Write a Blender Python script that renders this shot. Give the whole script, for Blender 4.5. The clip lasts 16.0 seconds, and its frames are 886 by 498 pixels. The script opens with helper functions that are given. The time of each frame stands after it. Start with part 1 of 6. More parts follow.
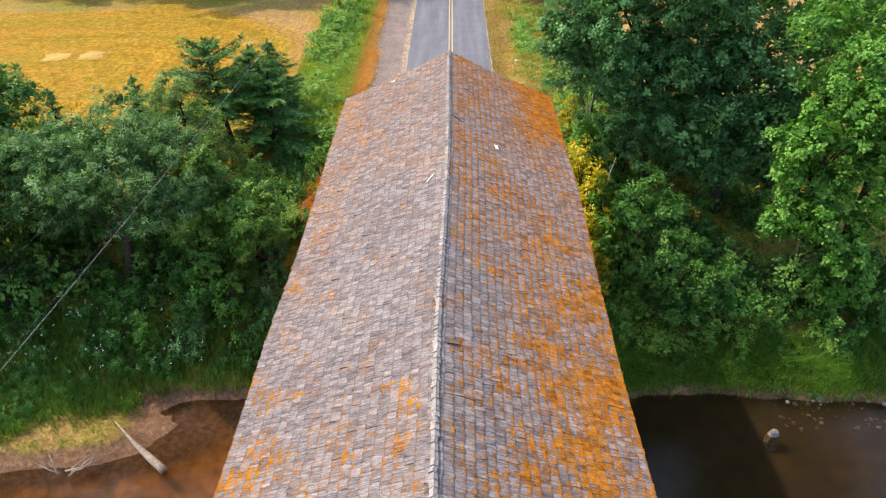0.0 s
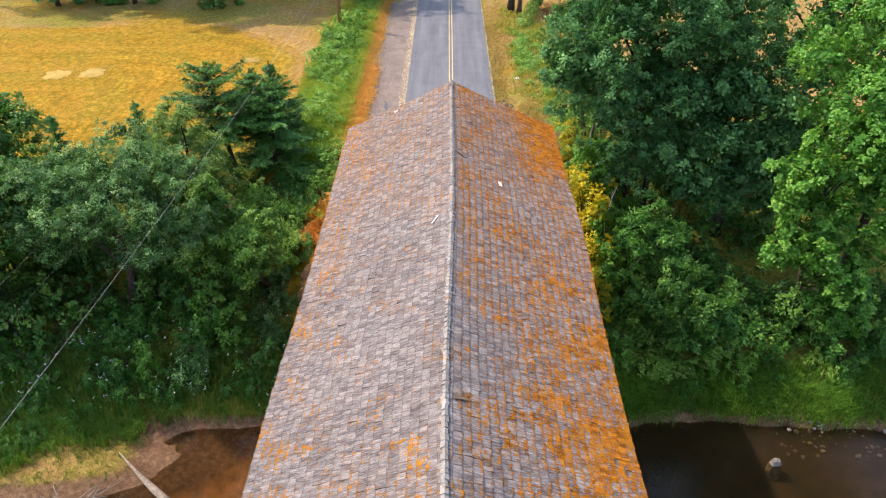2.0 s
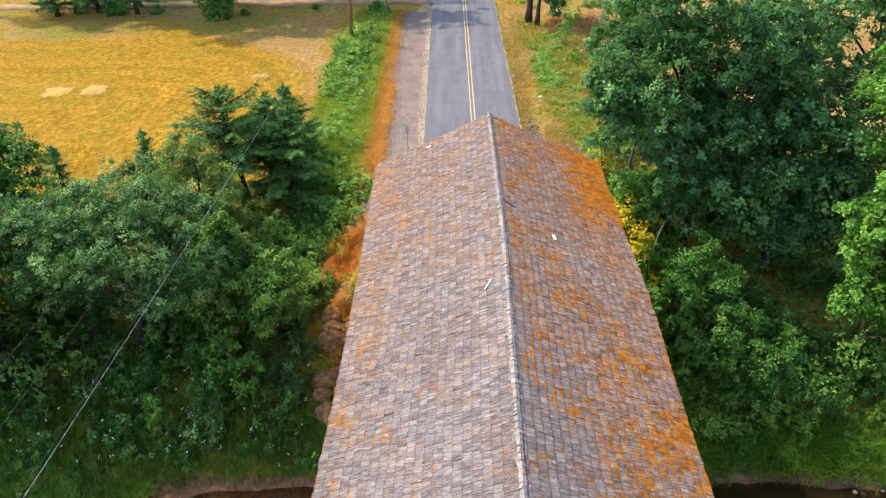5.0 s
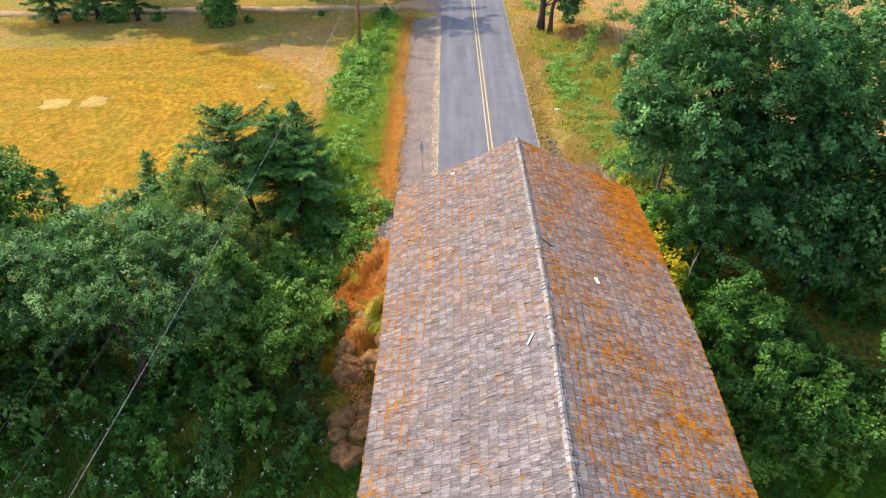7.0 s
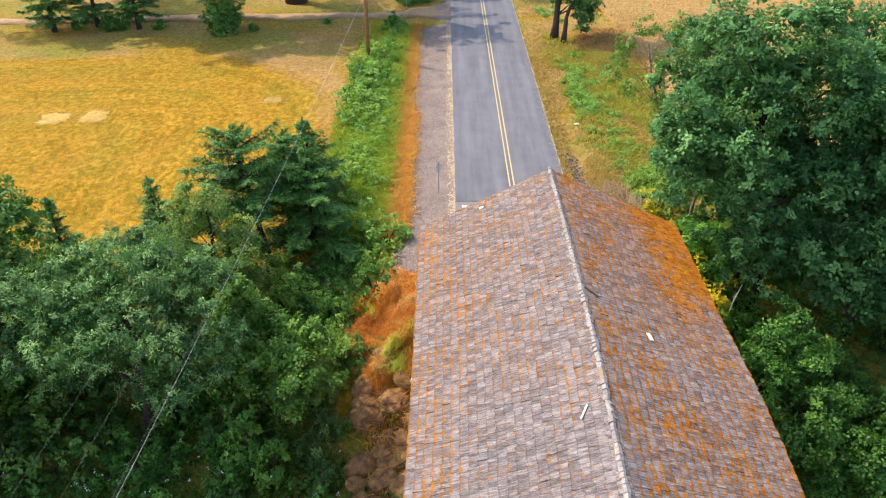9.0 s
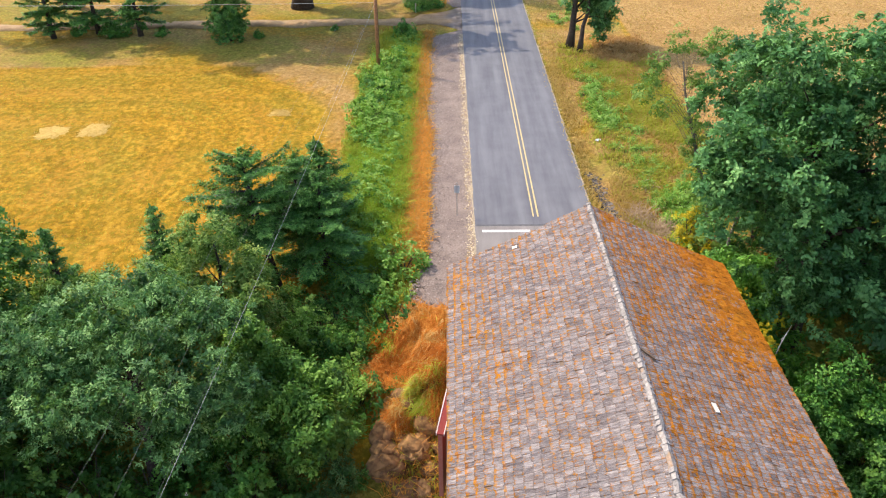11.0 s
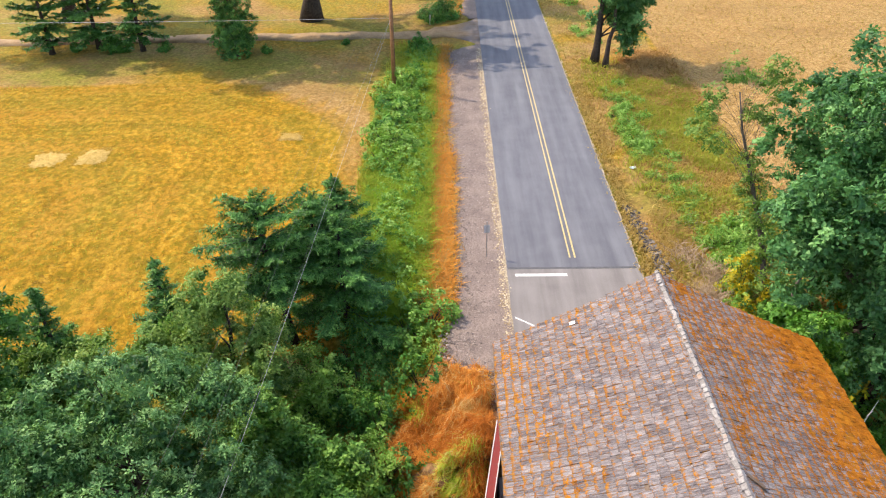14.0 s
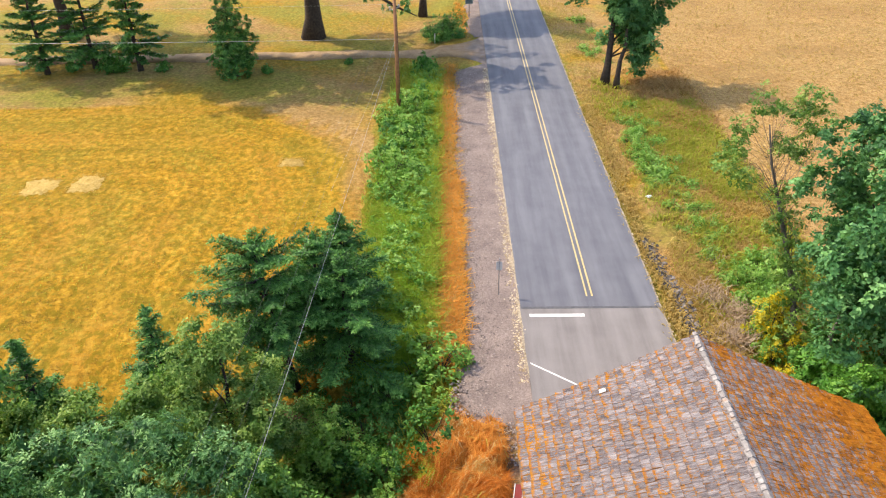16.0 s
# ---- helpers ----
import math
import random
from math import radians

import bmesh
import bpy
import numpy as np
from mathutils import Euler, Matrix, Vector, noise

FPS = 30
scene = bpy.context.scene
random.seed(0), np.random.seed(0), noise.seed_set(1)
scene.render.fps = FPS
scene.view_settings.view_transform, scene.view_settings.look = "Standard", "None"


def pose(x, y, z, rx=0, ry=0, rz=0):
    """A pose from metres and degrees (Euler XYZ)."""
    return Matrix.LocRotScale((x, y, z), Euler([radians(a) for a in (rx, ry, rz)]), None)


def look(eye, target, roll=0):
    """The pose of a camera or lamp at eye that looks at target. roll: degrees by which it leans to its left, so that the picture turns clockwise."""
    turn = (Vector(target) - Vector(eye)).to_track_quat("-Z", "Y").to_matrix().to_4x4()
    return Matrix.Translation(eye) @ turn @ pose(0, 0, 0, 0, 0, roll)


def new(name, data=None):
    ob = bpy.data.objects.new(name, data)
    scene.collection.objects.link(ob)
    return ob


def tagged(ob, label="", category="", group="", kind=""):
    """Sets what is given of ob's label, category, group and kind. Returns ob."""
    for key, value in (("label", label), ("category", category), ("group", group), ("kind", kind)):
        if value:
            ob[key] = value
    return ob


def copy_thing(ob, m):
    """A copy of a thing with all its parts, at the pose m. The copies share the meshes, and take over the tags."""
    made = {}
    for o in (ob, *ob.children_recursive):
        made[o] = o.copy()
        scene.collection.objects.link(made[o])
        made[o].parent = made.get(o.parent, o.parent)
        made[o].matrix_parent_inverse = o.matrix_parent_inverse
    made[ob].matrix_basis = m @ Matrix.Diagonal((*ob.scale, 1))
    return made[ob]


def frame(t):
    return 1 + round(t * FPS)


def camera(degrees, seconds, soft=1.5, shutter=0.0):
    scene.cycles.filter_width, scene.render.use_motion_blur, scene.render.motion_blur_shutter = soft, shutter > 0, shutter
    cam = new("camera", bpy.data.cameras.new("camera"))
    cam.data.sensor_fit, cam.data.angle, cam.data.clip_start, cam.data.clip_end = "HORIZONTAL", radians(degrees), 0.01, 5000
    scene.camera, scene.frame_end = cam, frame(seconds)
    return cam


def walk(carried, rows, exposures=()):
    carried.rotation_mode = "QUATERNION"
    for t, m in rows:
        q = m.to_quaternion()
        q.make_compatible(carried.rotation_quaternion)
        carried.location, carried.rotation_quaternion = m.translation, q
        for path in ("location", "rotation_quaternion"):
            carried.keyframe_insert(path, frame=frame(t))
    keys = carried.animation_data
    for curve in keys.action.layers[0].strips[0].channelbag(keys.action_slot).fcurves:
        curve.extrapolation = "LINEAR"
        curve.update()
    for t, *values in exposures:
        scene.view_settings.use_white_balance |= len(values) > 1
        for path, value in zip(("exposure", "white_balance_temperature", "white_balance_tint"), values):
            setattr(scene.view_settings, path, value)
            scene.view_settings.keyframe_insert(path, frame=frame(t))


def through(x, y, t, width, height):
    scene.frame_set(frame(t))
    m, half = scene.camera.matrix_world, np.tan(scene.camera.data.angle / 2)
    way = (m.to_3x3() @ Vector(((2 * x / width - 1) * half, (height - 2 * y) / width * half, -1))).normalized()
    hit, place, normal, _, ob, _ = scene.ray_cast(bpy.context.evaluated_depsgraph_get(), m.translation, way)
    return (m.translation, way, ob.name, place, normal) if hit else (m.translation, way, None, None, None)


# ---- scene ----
cam = camera(62.0, 16.0, soft=1.15)
PATH = [
    (0, (0.168, -0.121, 18.717), (0.139, 1.558, 17.631), -0.8),
    (0.5, (0.15, -0.057, 19.03), (0.123, 1.622, 17.943), -0.8),
    (1, (0.143, 0.027, 19.418), (0.118, 1.705, 18.331), -0.7),
    (1.5, (0.115, 0.17, 19.75), (0.09, 1.849, 18.663), -0.8),
    (2, (-0.053, 0.485, 19.883), (-0.076, 2.166, 18.798), -0.8),
    (2.5, (-0.285, 0.942, 19.947), (-0.307, 2.623, 18.864), -0.8),
    (3, (-0.555, 1.465, 19.959), (-0.576, 3.147, 18.878), -0.7),
    (3.5, (-0.876, 2.06, 19.97), (-0.895, 3.743, 18.89), -0.7),
    (6, (-2.178, 5.009, 20.121), (-2.195, 6.688, 19.035), -0.7),
    (6.5, (-2.439, 5.595, 20.112), (-2.455, 7.274, 19.026), -0.7),
    (7, (-2.706, 6.237, 20.146), (-2.722, 7.917, 19.061), -0.7),
    (7.5, (-2.958, 6.895, 20.167), (-2.975, 8.575, 19.082), -0.8),
    (8, (-3.19, 7.508, 20.173), (-3.208, 9.188, 19.089), -0.8),
    (8.5, (-3.443, 8.163, 20.205), (-3.46, 9.843, 19.12), -0.9),
    (9, (-3.714, 8.795, 20.248), (-3.73, 10.474, 19.162), -0.8),
    (9.5, (-3.979, 9.453, 20.285), (-3.994, 11.132, 19.197), -0.7),
    (12, (-5.082, 12.748, 20.335), (-5.102, 14.426, 19.246), -0.8),
    (12.5, (-5.247, 13.418, 20.349), (-5.27, 15.095, 19.261), -0.9),
    (13, (-5.48, 14.039, 20.35), (-5.504, 15.717, 19.263), -0.9),
    (13.5, (-5.728, 14.699, 20.374), (-5.752, 16.377, 19.287), -0.9),
    (14, (-5.96, 15.352, 20.39), (-5.986, 17.03, 19.302), -1.0),
    (14.5, (-6.166, 16.038, 20.366), (-6.194, 17.716, 19.278), -1.0),
    (15, (-6.311, 16.865, 20.413), (-6.339, 18.544, 19.327), -1.1),
    (15.5, (-6.388, 17.48, 20.45), (-6.415, 19.171, 19.383), -0.9),
    (16, (-6.406, 17.673, 20.439), (-6.433, 19.366, 19.374), -1.0),
]
walk(cam, [(t, look(eye, target, roll)) for t, eye, target, roll in PATH], exposures=((0, 1.65, 7250, 13), (16, 1.65, 7250, 13)))

# ---- sky and sun ----
SUN_TO = Vector((-0.74, 0.36, 1.0)).normalized()      # from the ground towards the sun
world = bpy.data.worlds.new("sky")
scene.world = world
world.use_nodes = True
wn = world.node_tree
sky = wn.nodes.new("ShaderNodeTexSky")
sky.sky_type = "NISHITA"
sky.sun_disc = False
sky.sun_elevation = math.asin(SUN_TO.z)
sky.sun_rotation = math.atan2(SUN_TO.x, SUN_TO.y) % (2 * math.pi)
sky.air_density, sky.dust_density, sky.ozone_density = 1.0, 1.5, 1.0
wn.links.new(sky.outputs[0], wn.nodes["Background"].inputs[0])
wn.nodes["Background"].inputs[1].default_value = 0.15
sun = new("sun", bpy.data.lights.new("sun", "SUN"))
sun.data.energy, sun.data.angle, sun.data.color = 1.68, radians(0.6), (1.0, 0.92, 0.77)
sun.matrix_world = look(SUN_TO * 200, (0, 0, 0))

# ---- materials ----
class Nodes:
    """A material with a Principled shader and short ways to wire it."""

    def __init__(self, name, rough=0.8, metal=0.0, spec=0.3):
        self.m = bpy.data.materials.new(name)
        self.m.use_nodes = True
        self.t = self.m.node_tree
        self.b = self.t.nodes["Principled BSDF"]
        self.b.inputs["Roughness"].default_value = rough
        self.b.inputs["Metallic"].default_value = metal
        self.b.inputs["Specular IOR Level"].default_value = spec
        self.geo = self.t.nodes.new("ShaderNodeNewGeometry")
        self.pos = self.geo.outputs["Position"]

    def put(self, socket, value):
        if isinstance(value, bpy.types.NodeSocket):
            self.t.links.new(value, socket)
        elif isinstance(value, (tuple, list)) and len(value) == 3 and socket.type == "RGBA":
            socket.default_value = (*value, 1)
        else:
            socket.default_value = value

    def noise(self, scale, detail=4, rough=0.6, coord=None, stretch=None, distortion=0.0):
        n = self.t.nodes.new("ShaderNodeTexNoise")
        c = self.pos if coord is None else coord
        if stretch:
            mp = self.t.nodes.new("ShaderNodeMapping")
            mp.inputs["Scale"].default_value = stretch
            self.t.links.new(c, mp.inputs[0])
            c = mp.outputs[0]
        self.t.links.new(c, n.inputs["Vector"])
        n.inputs["Scale"].default_value, n.inputs["Detail"].default_value = scale, detail
        n.inputs["Roughness"].default_value, n.inputs["Distortion"].default_value = rough, distortion
        return n.outputs[0]

    def voronoi(self, scale, feature="F1", out="Distance", coord=None):
        n = self.t.nodes.new("ShaderNodeTexVoronoi")
        n.feature = feature
        n.inputs["Scale"].default_value = scale
        self.t.links.new(self.pos if coord is None else coord, n.inputs["Vector"])
        return n.outputs[out]

    def math(self, op, a, b=0.0, c=0.0, clamp=False):
        n = self.t.nodes.new("ShaderNodeMath")
        n.operation, n.use_clamp = op, clamp
        for i, v in enumerate((a, b, c)):
            self.put(n.inputs[i], v)
        return n.outputs[0]

    def step(self, v, lo, hi):
        n = self.t.nodes.new("ShaderNodeMapRange")
        n.interpolation_type = "SMOOTHSTEP"
        self.put(n.inputs["Value"], v)
        n.inputs["From Min"].default_value, n.inputs["From Max"].default_value = lo, hi
        return n.outputs["Result"]

    def ramp(self, v, *stops):
        n = self.t.nodes.new("ShaderNodeValToRGB")
        e = n.color_ramp.elements
        while len(e) < len(stops):
            e.new(0.5)
        for k, (p, c) in zip(e, stops):
            k.position, k.color = p, (*c, 1)
        self.put(n.inputs[0], v)
        return n.outputs[0]

    def mix(self, f, a, b, blend="MIX"):
        n = self.t.nodes.new("ShaderNodeMix")
        n.data_type, n.blend_type = "RGBA", blend
        self.put(n.inputs[0], f)
        self.put(n.inputs[6], a)
        self.put(n.inputs[7], b)
        return n.outputs[2]

    def attr(self, name, out="Fac"):
        n = self.t.nodes.new("ShaderNodeAttribute")
        n.attribute_name = name
        return n.outputs[out]

    def split(self, v):
        n = self.t.nodes.new("ShaderNodeSeparateXYZ")
        self.t.links.new(v, n.inputs[0])
        return n.outputs

    def chance(self):
        """A number from 0 to 1, one for each piece or island."""
        o = self.t.nodes.new("ShaderNodeObjectInfo")
        return self.math("FRACT", self.math("ADD", o.outputs["Random"], self.geo.outputs["Random Per Island"]))

    def bump(self, height, strength=0.5, distance=0.02):
        n = self.t.nodes.new("ShaderNodeBump")
        n.inputs["Strength"].default_value, n.inputs["Distance"].default_value = strength, distance
        self.t.links.new(height, n.inputs["Height"])
        self.t.links.new(n.outputs[0], self.b.inputs["Normal"])
        return self

    def colour(self, value):
        self.put(self.b.inputs["Base Color"], value)
        return self


def leaf_mat(name, dark, mid, light, through=0.32, rough=0.5):
    """Foliage: each leaf its own tint, patches of tone over the crown, and light that passes through the blade."""
    k = Nodes(name, rough, spec=0.25)
    tone = k.math("ADD", k.math("MULTIPLY", k.chance(), 0.24), k.math("ADD", k.math("MULTIPLY", k.attr("tint"), 0.48), k.math("MULTIPLY", k.noise(0.45, 2), 0.36)))
    col = k.ramp(tone, (0.2, dark), (0.52, mid), (0.85, light))
    k.colour(col)
    tr = k.t.nodes.new("ShaderNodeBsdfTranslucent")
    k.t.links.new(k.mix(0.4, col, (light[0] * 1.1, light[1] * 1.2, light[2] * 0.6)), tr.inputs[0])
    mx = k.t.nodes.new("ShaderNodeMixShader")
    mx.inputs[0].default_value = through
    out = k.t.nodes["Material Output"]
    k.t.links.new(k.b.outputs[0], mx.inputs[1])
    k.t.links.new(tr.outputs[0], mx.inputs[2])
    k.t.links.new(mx.outputs[0], out.inputs[0])
    return k.m


def plain(name, a, b, scale=8.0, rough=0.7, metal=0.0, bumpy=0.2, dist=0.01):
    k = Nodes(name, rough, metal)
    n = k.noise(scale, 5)
    k.colour(k.ramp(n, (0.3, a), (0.7, b)))
    k.bump(k.noise(scale * 4, 4), bumpy, dist)
    return k.m


def shingle_mat():
    """Weathered grey cedar with orange lichen that starts at the butts and joints and spreads in patches."""
    k = Nodes("weathered_shingle", 0.95, spec=0.1)
    uv = k.split(k.attr("UVMap", "Vector"))
    p = k.split(k.pos)
    ch = k.chance()
    grain = k.noise(34, 6, 0.82, stretch=(0.14, 1.0, 0.14))
    blotch = k.noise(11.0, 5, 0.75, stretch=(0.35, 1.0, 0.35))
    cloud = k.noise(0.35, 3)
    tone = k.math("ADD", k.math("ADD", k.math("MULTIPLY_ADD", ch, 0.13, -0.025), k.math("MULTIPLY", blotch, 0.46)), k.math("ADD", k.math("MULTIPLY_ADD", grain, 0.86, -0.09), k.math("MULTIPLY", cloud, 0.1)))
    wood = k.ramp(tone, (0.47, (0.045, 0.039, 0.042)), (0.595, (0.12, 0.105, 0.107)), (0.685, (0.176, 0.156, 0.157)), (0.84, (0.32, 0.287, 0.276)))
    wood = k.mix(k.math("MULTIPLY", k.step(k.noise(1.1, 5, 0.7), 0.44, 0.72), 0.28), wood, (0.18, 0.13, 0.105))
    right = k.step(p[0], -0.2, 0.4)
    left = k.math("SUBTRACT", 1.0, right)
    low_r = k.step(p[0], 0.6, 3.2)
    low_l = k.math("SUBTRACT", 1.0, k.step(p[0], -4.9, -2.0))
    far = k.step(p[1], 25.5, 31.0)
    near = k.math("SUBTRACT", 1.0, k.step(p[1], 15.0, 22.5))
    first = k.math("SUBTRACT", 1.0, k.step(p[1], 10.5, 15.0))
    corner = k.math("MULTIPLY", k.step(p[0], 2.0, 4.3), k.step(p[1], 24.0, 30.0))
    bias = k.math("ADD", k.math("MULTIPLY", right, 0.05), k.math("MULTIPLY", k.math("MULTIPLY", low_r, near), 0.075))
    bias = k.math("ADD", bias, k.math("ADD", k.math("MULTIPLY", corner, 0.17), k.math("MULTIPLY", far, 0.03)))
    bias = k.math("ADD", bias, k.math("MULTIPLY", left, k.math("ADD", k.math("MULTIPLY", first, 0.055), k.math("ADD", k.math("ADD", k.math("MULTIPLY", low_l, 0.045), k.math("MULTIPLY", far, -0.004)), -0.03))))
    patch = k.noise(0.8, 4, 0.6)
    speck = k.noise(6.5, 6, 0.72, stretch=(1.0, 0.7, 1.0))
    clump = k.noise(2.3, 5, 0.7, distortion=0.6)
    ragged = k.noise(8.0, 5, 0.75)
    reach = k.math("SUBTRACT", uv[1], k.math("MULTIPLY", k.math("SUBTRACT", ragged, 0.45), 0.7))
    butt = k.math("MAXIMUM", k.math("SUBTRACT", 1.0, k.step(reach, 0.04, 0.24)), k.math("LESS_THAN", uv[1], -0.5))
    joint = k.math("MULTIPLY", k.step(k.math("ABSOLUTE", k.math("SUBTRACT", uv[0], 0.5)), 0.36, 0.5), 0.03)
    fine = k.math("SUBTRACT", k.noise(15.0, 5, 0.75), 0.5)
    grow = k.math("ADD", k.math("ADD", k.math("MULTIPLY", patch, 0.48), k.math("ADD", k.math("MULTIPLY", clump, 0.48), k.math("MULTIPLY", speck, 0.34))), k.math("ADD", k.math("MULTIPLY_ADD", uv[1], -0.13, 0.045), k.math("ADD", bias, joint)))
    body = k.step(k.math("ADD", grow, k.math("MULTIPLY", fine, 0.7)), 0.755, 0.8)
    side_gap = k.math("MULTIPLY", k.step(k.math("ADD", k.math("ABSOLUTE", k.math("SUBTRACT", uv[0], 0.5)), k.math("MULTIPLY", fine, 0.2)), 0.38, 0.48), k.step(uv[1], -0.2, 0.0))
    lines = k.math("MULTIPLY", k.math("MAXIMUM", butt, k.math("MULTIPLY", side_gap, 0.9)), k.step(k.math("ADD", k.math("ADD", k.math("MULTIPLY", ragged, 0.75), k.math("MULTIPLY", patch, 0.4)), k.math("ADD", k.math("ADD", k.math("MULTIPLY", bias, 1.3), k.math("MULTIPLY", k.math("SUBTRACT", k.step(p[1], 13.0, 24.0), 1.0), 0.11)), k.math("MULTIPLY", fine, 0.7))), 0.53, 0.61))
    lichen = k.math("MAXIMUM", body, k.math("MULTIPLY", lines, 0.85))
    orange = k.ramp(k.math("ADD", k.math("ADD", k.math("MULTIPLY", k.noise(7.0, 5, 0.7), 0.55), k.math("MULTIPLY", grain, 0.4)), k.math("MULTIPLY", ch, 0.12)), (0.4, (0.1, 0.034, 0.003)), (0.52, (0.27, 0.085, 0.004)), (0.69, (0.46, 0.16, 0.008)))
    orange = k.mix(k.math("MULTIPLY", k.step(k.math("ADD", k.noise(3.1, 4, 0.7), k.math("MULTIPLY_ADD", left, 0.14, -0.04)), 0.46, 0.66), 0.6), orange, (0.33, 0.145, 0.01))
    # wood turns darker on the end faces and in a band along each butt
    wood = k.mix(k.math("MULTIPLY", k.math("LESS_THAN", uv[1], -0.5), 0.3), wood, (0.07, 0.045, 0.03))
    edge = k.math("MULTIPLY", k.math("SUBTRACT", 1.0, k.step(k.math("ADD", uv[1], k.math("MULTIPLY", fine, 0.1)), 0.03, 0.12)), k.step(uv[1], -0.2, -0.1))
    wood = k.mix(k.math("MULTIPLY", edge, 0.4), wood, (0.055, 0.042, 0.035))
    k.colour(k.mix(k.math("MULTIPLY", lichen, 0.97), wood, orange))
    k.bump(k.math("ADD", k.math("ADD", grain, k.math("MULTIPLY", blotch, 0.6)), k.math("MULTIPLY", lichen, 0.5)), 0.75, 0.018)
    return k.m


def ground_mat():
    """One sheet: mown hay, green grass, bare earth and mud, mixed by the masks that lie on the sheet."""
    k = Nodes("meadow_and_bank", 0.95, spec=0.1)
    z = k.split(k.attr("zones", "Vector"))
    rows = k.attr("rows")
    fine, mid, big = k.noise(3.9, 6, 0.8), k.noise(1.1, 5, 0.65), k.noise(0.09, 4, 0.6)
    warped = k.math("ADD", rows, k.math("MULTIPLY", k.noise(0.5, 3), 0.5))
    mown = k.step(rows, -0.2, 0.8)
    line = k.math("MULTIPLY", k.math("SINE", k.math("MULTIPLY", warped, 2.6)), mown)
    line2 = k.math("MULTIPLY", k.math("SINE", k.math("MULTIPLY", warped, 9.0)), mown)
    tone = k.math("ADD", k.math("MULTIPLY_ADD", fine, 0.95, -0.115), k.math("ADD", k.math("MULTIPLY_ADD", mid, 0.16, 0.05), k.math("ADD", k.math("MULTIPLY", line, 0.03), k.math("MULTIPLY", line2, 0.02))))
    hay = k.ramp(tone, (0.33, (0.12, 0.07, 0.005)), (0.46, (0.275, 0.145, 0.01)), (0.56, (0.375, 0.2, 0.016)), (0.69, (0.52, 0.31, 0.042)))
    hay = k.mix(k.math("MULTIPLY", k.step(big, 0.42, 0.66), 0.4), hay, (0.241, 0.182, 0.026))
    tuft = k.math("MULTIPLY", k.step(k.math("ADD", k.math("MULTIPLY", k.noise(3.0, 4, 0.65), 0.62), k.math("MULTIPLY", k.noise(0.16, 3), 0.5)), 0.55, 0.63), 0.85)
    hay = k.mix(k.math("MULTIPLY", tuft, 0.8), hay, k.ramp(tone, (0.36, (0.12, 0.1, 0.008)), (0.66, (0.33, 0.245, 0.03))))
    band = k.step(k.math("ADD", k.math("MULTIPLY_ADD", k.math("SINE", k.math("MULTIPLY", warped, 1.15)), 0.16, 0.5), k.math("MULTIPLY", k.math("SUBTRACT", k.noise(0.16, 4, 0.6), 0.5), 1.2)), 0.5, 0.74)
    hay = k.mix(k.math("MULTIPLY", k.math("MULTIPLY", band, mown), 0.35), hay, (0.42, 0.185, 0.025))
    stub = k.noise(2.6, 3, 0.6, stretch=(1.0, 0.7, 1.0))
    hay = k.mix(k.math("MULTIPLY", k.step(stub, 0.51, 0.6), 0.72), hay, (0.165, 0.118, 0.007))
    hay = k.mix(k.math("MULTIPLY", k.math("SUBTRACT", 1.0, k.step(stub, 0.34, 0.46)), 0.3), hay, (0.55, 0.32, 0.045))
    green = k.ramp(tone, (0.34, (0.065, 0.075, 0.012)), (0.5, (0.185, 0.17, 0.026)), (0.66, (0.34, 0.27, 0.058)))
    earth = k.ramp(tone, (0.28, (0.07, 0.038, 0.022)), (0.5, (0.18, 0.1, 0.058)), (0.7, (0.31, 0.2, 0.12)))
    g = k.step(k.math("ADD", z[1], k.math("MULTIPLY", k.math("SUBTRACT", mid, 0.5), 0.9)), 0.25, 0.75)
    d = k.step(k.math("ADD", z[2], k.math("MULTIPLY", k.math("SUBTRACT", mid, 0.5), 0.6)), 0.3, 0.7)
    brown = k.step(k.math("ADD", k.math("MINIMUM", z[0], 1.0), k.math("MULTIPLY", k.math("SUBTRACT", k.noise(0.3, 4), 0.5), 0.7)), 0.3, 0.8)
    soil = k.ramp(tone, (0.32, (0.13, 0.07, 0.026)), (0.48, (0.3, 0.178, 0.076)), (0.64, (0.44, 0.305, 0.15)))
    soil = k.mix(k.math("MULTIPLY", k.step(k.math("ADD", k.noise(0.11, 5, 0.65), k.math("MULTIPLY", k.math("SUBTRACT", mid, 0.5), 0.3)), 0.48, 0.62), 0.6), soil, (0.2, 0.115, 0.055))
    hay = k.mix(k.math("MULTIPLY", brown, 0.75), hay, soil)
    col = k.mix(d, k.mix(g, hay, green), earth)
    height = k.split(k.pos)[2]
    sandy = k.math("SUBTRACT", 1.0, k.step(k.split(k.pos)[0], -7.0, 3.0))
    silt = k.step(k.math("ADD", k.math("SUBTRACT", height, k.math("MULTIPLY_ADD", sandy, -0.5, 0.5)), k.math("MULTIPLY", k.math("SUBTRACT", k.noise(0.5, 4), 0.5), 0.5)), -6.0, -6.35)
    bed = k.mix(sandy, k.ramp(mid, (0.35, (0.03, 0.024, 0.012)), (0.65, (0.062, 0.046, 0.022))), k.ramp(mid, (0.3, (0.18, 0.085, 0.018)), (0.65, (0.5, 0.24, 0.055))))
    k.colour(k.mix(k.math("MULTIPLY", silt, 0.9), col, bed))
    k.bump(k.math("ADD", fine, mid), 0.9, 0.08)
    return k.m


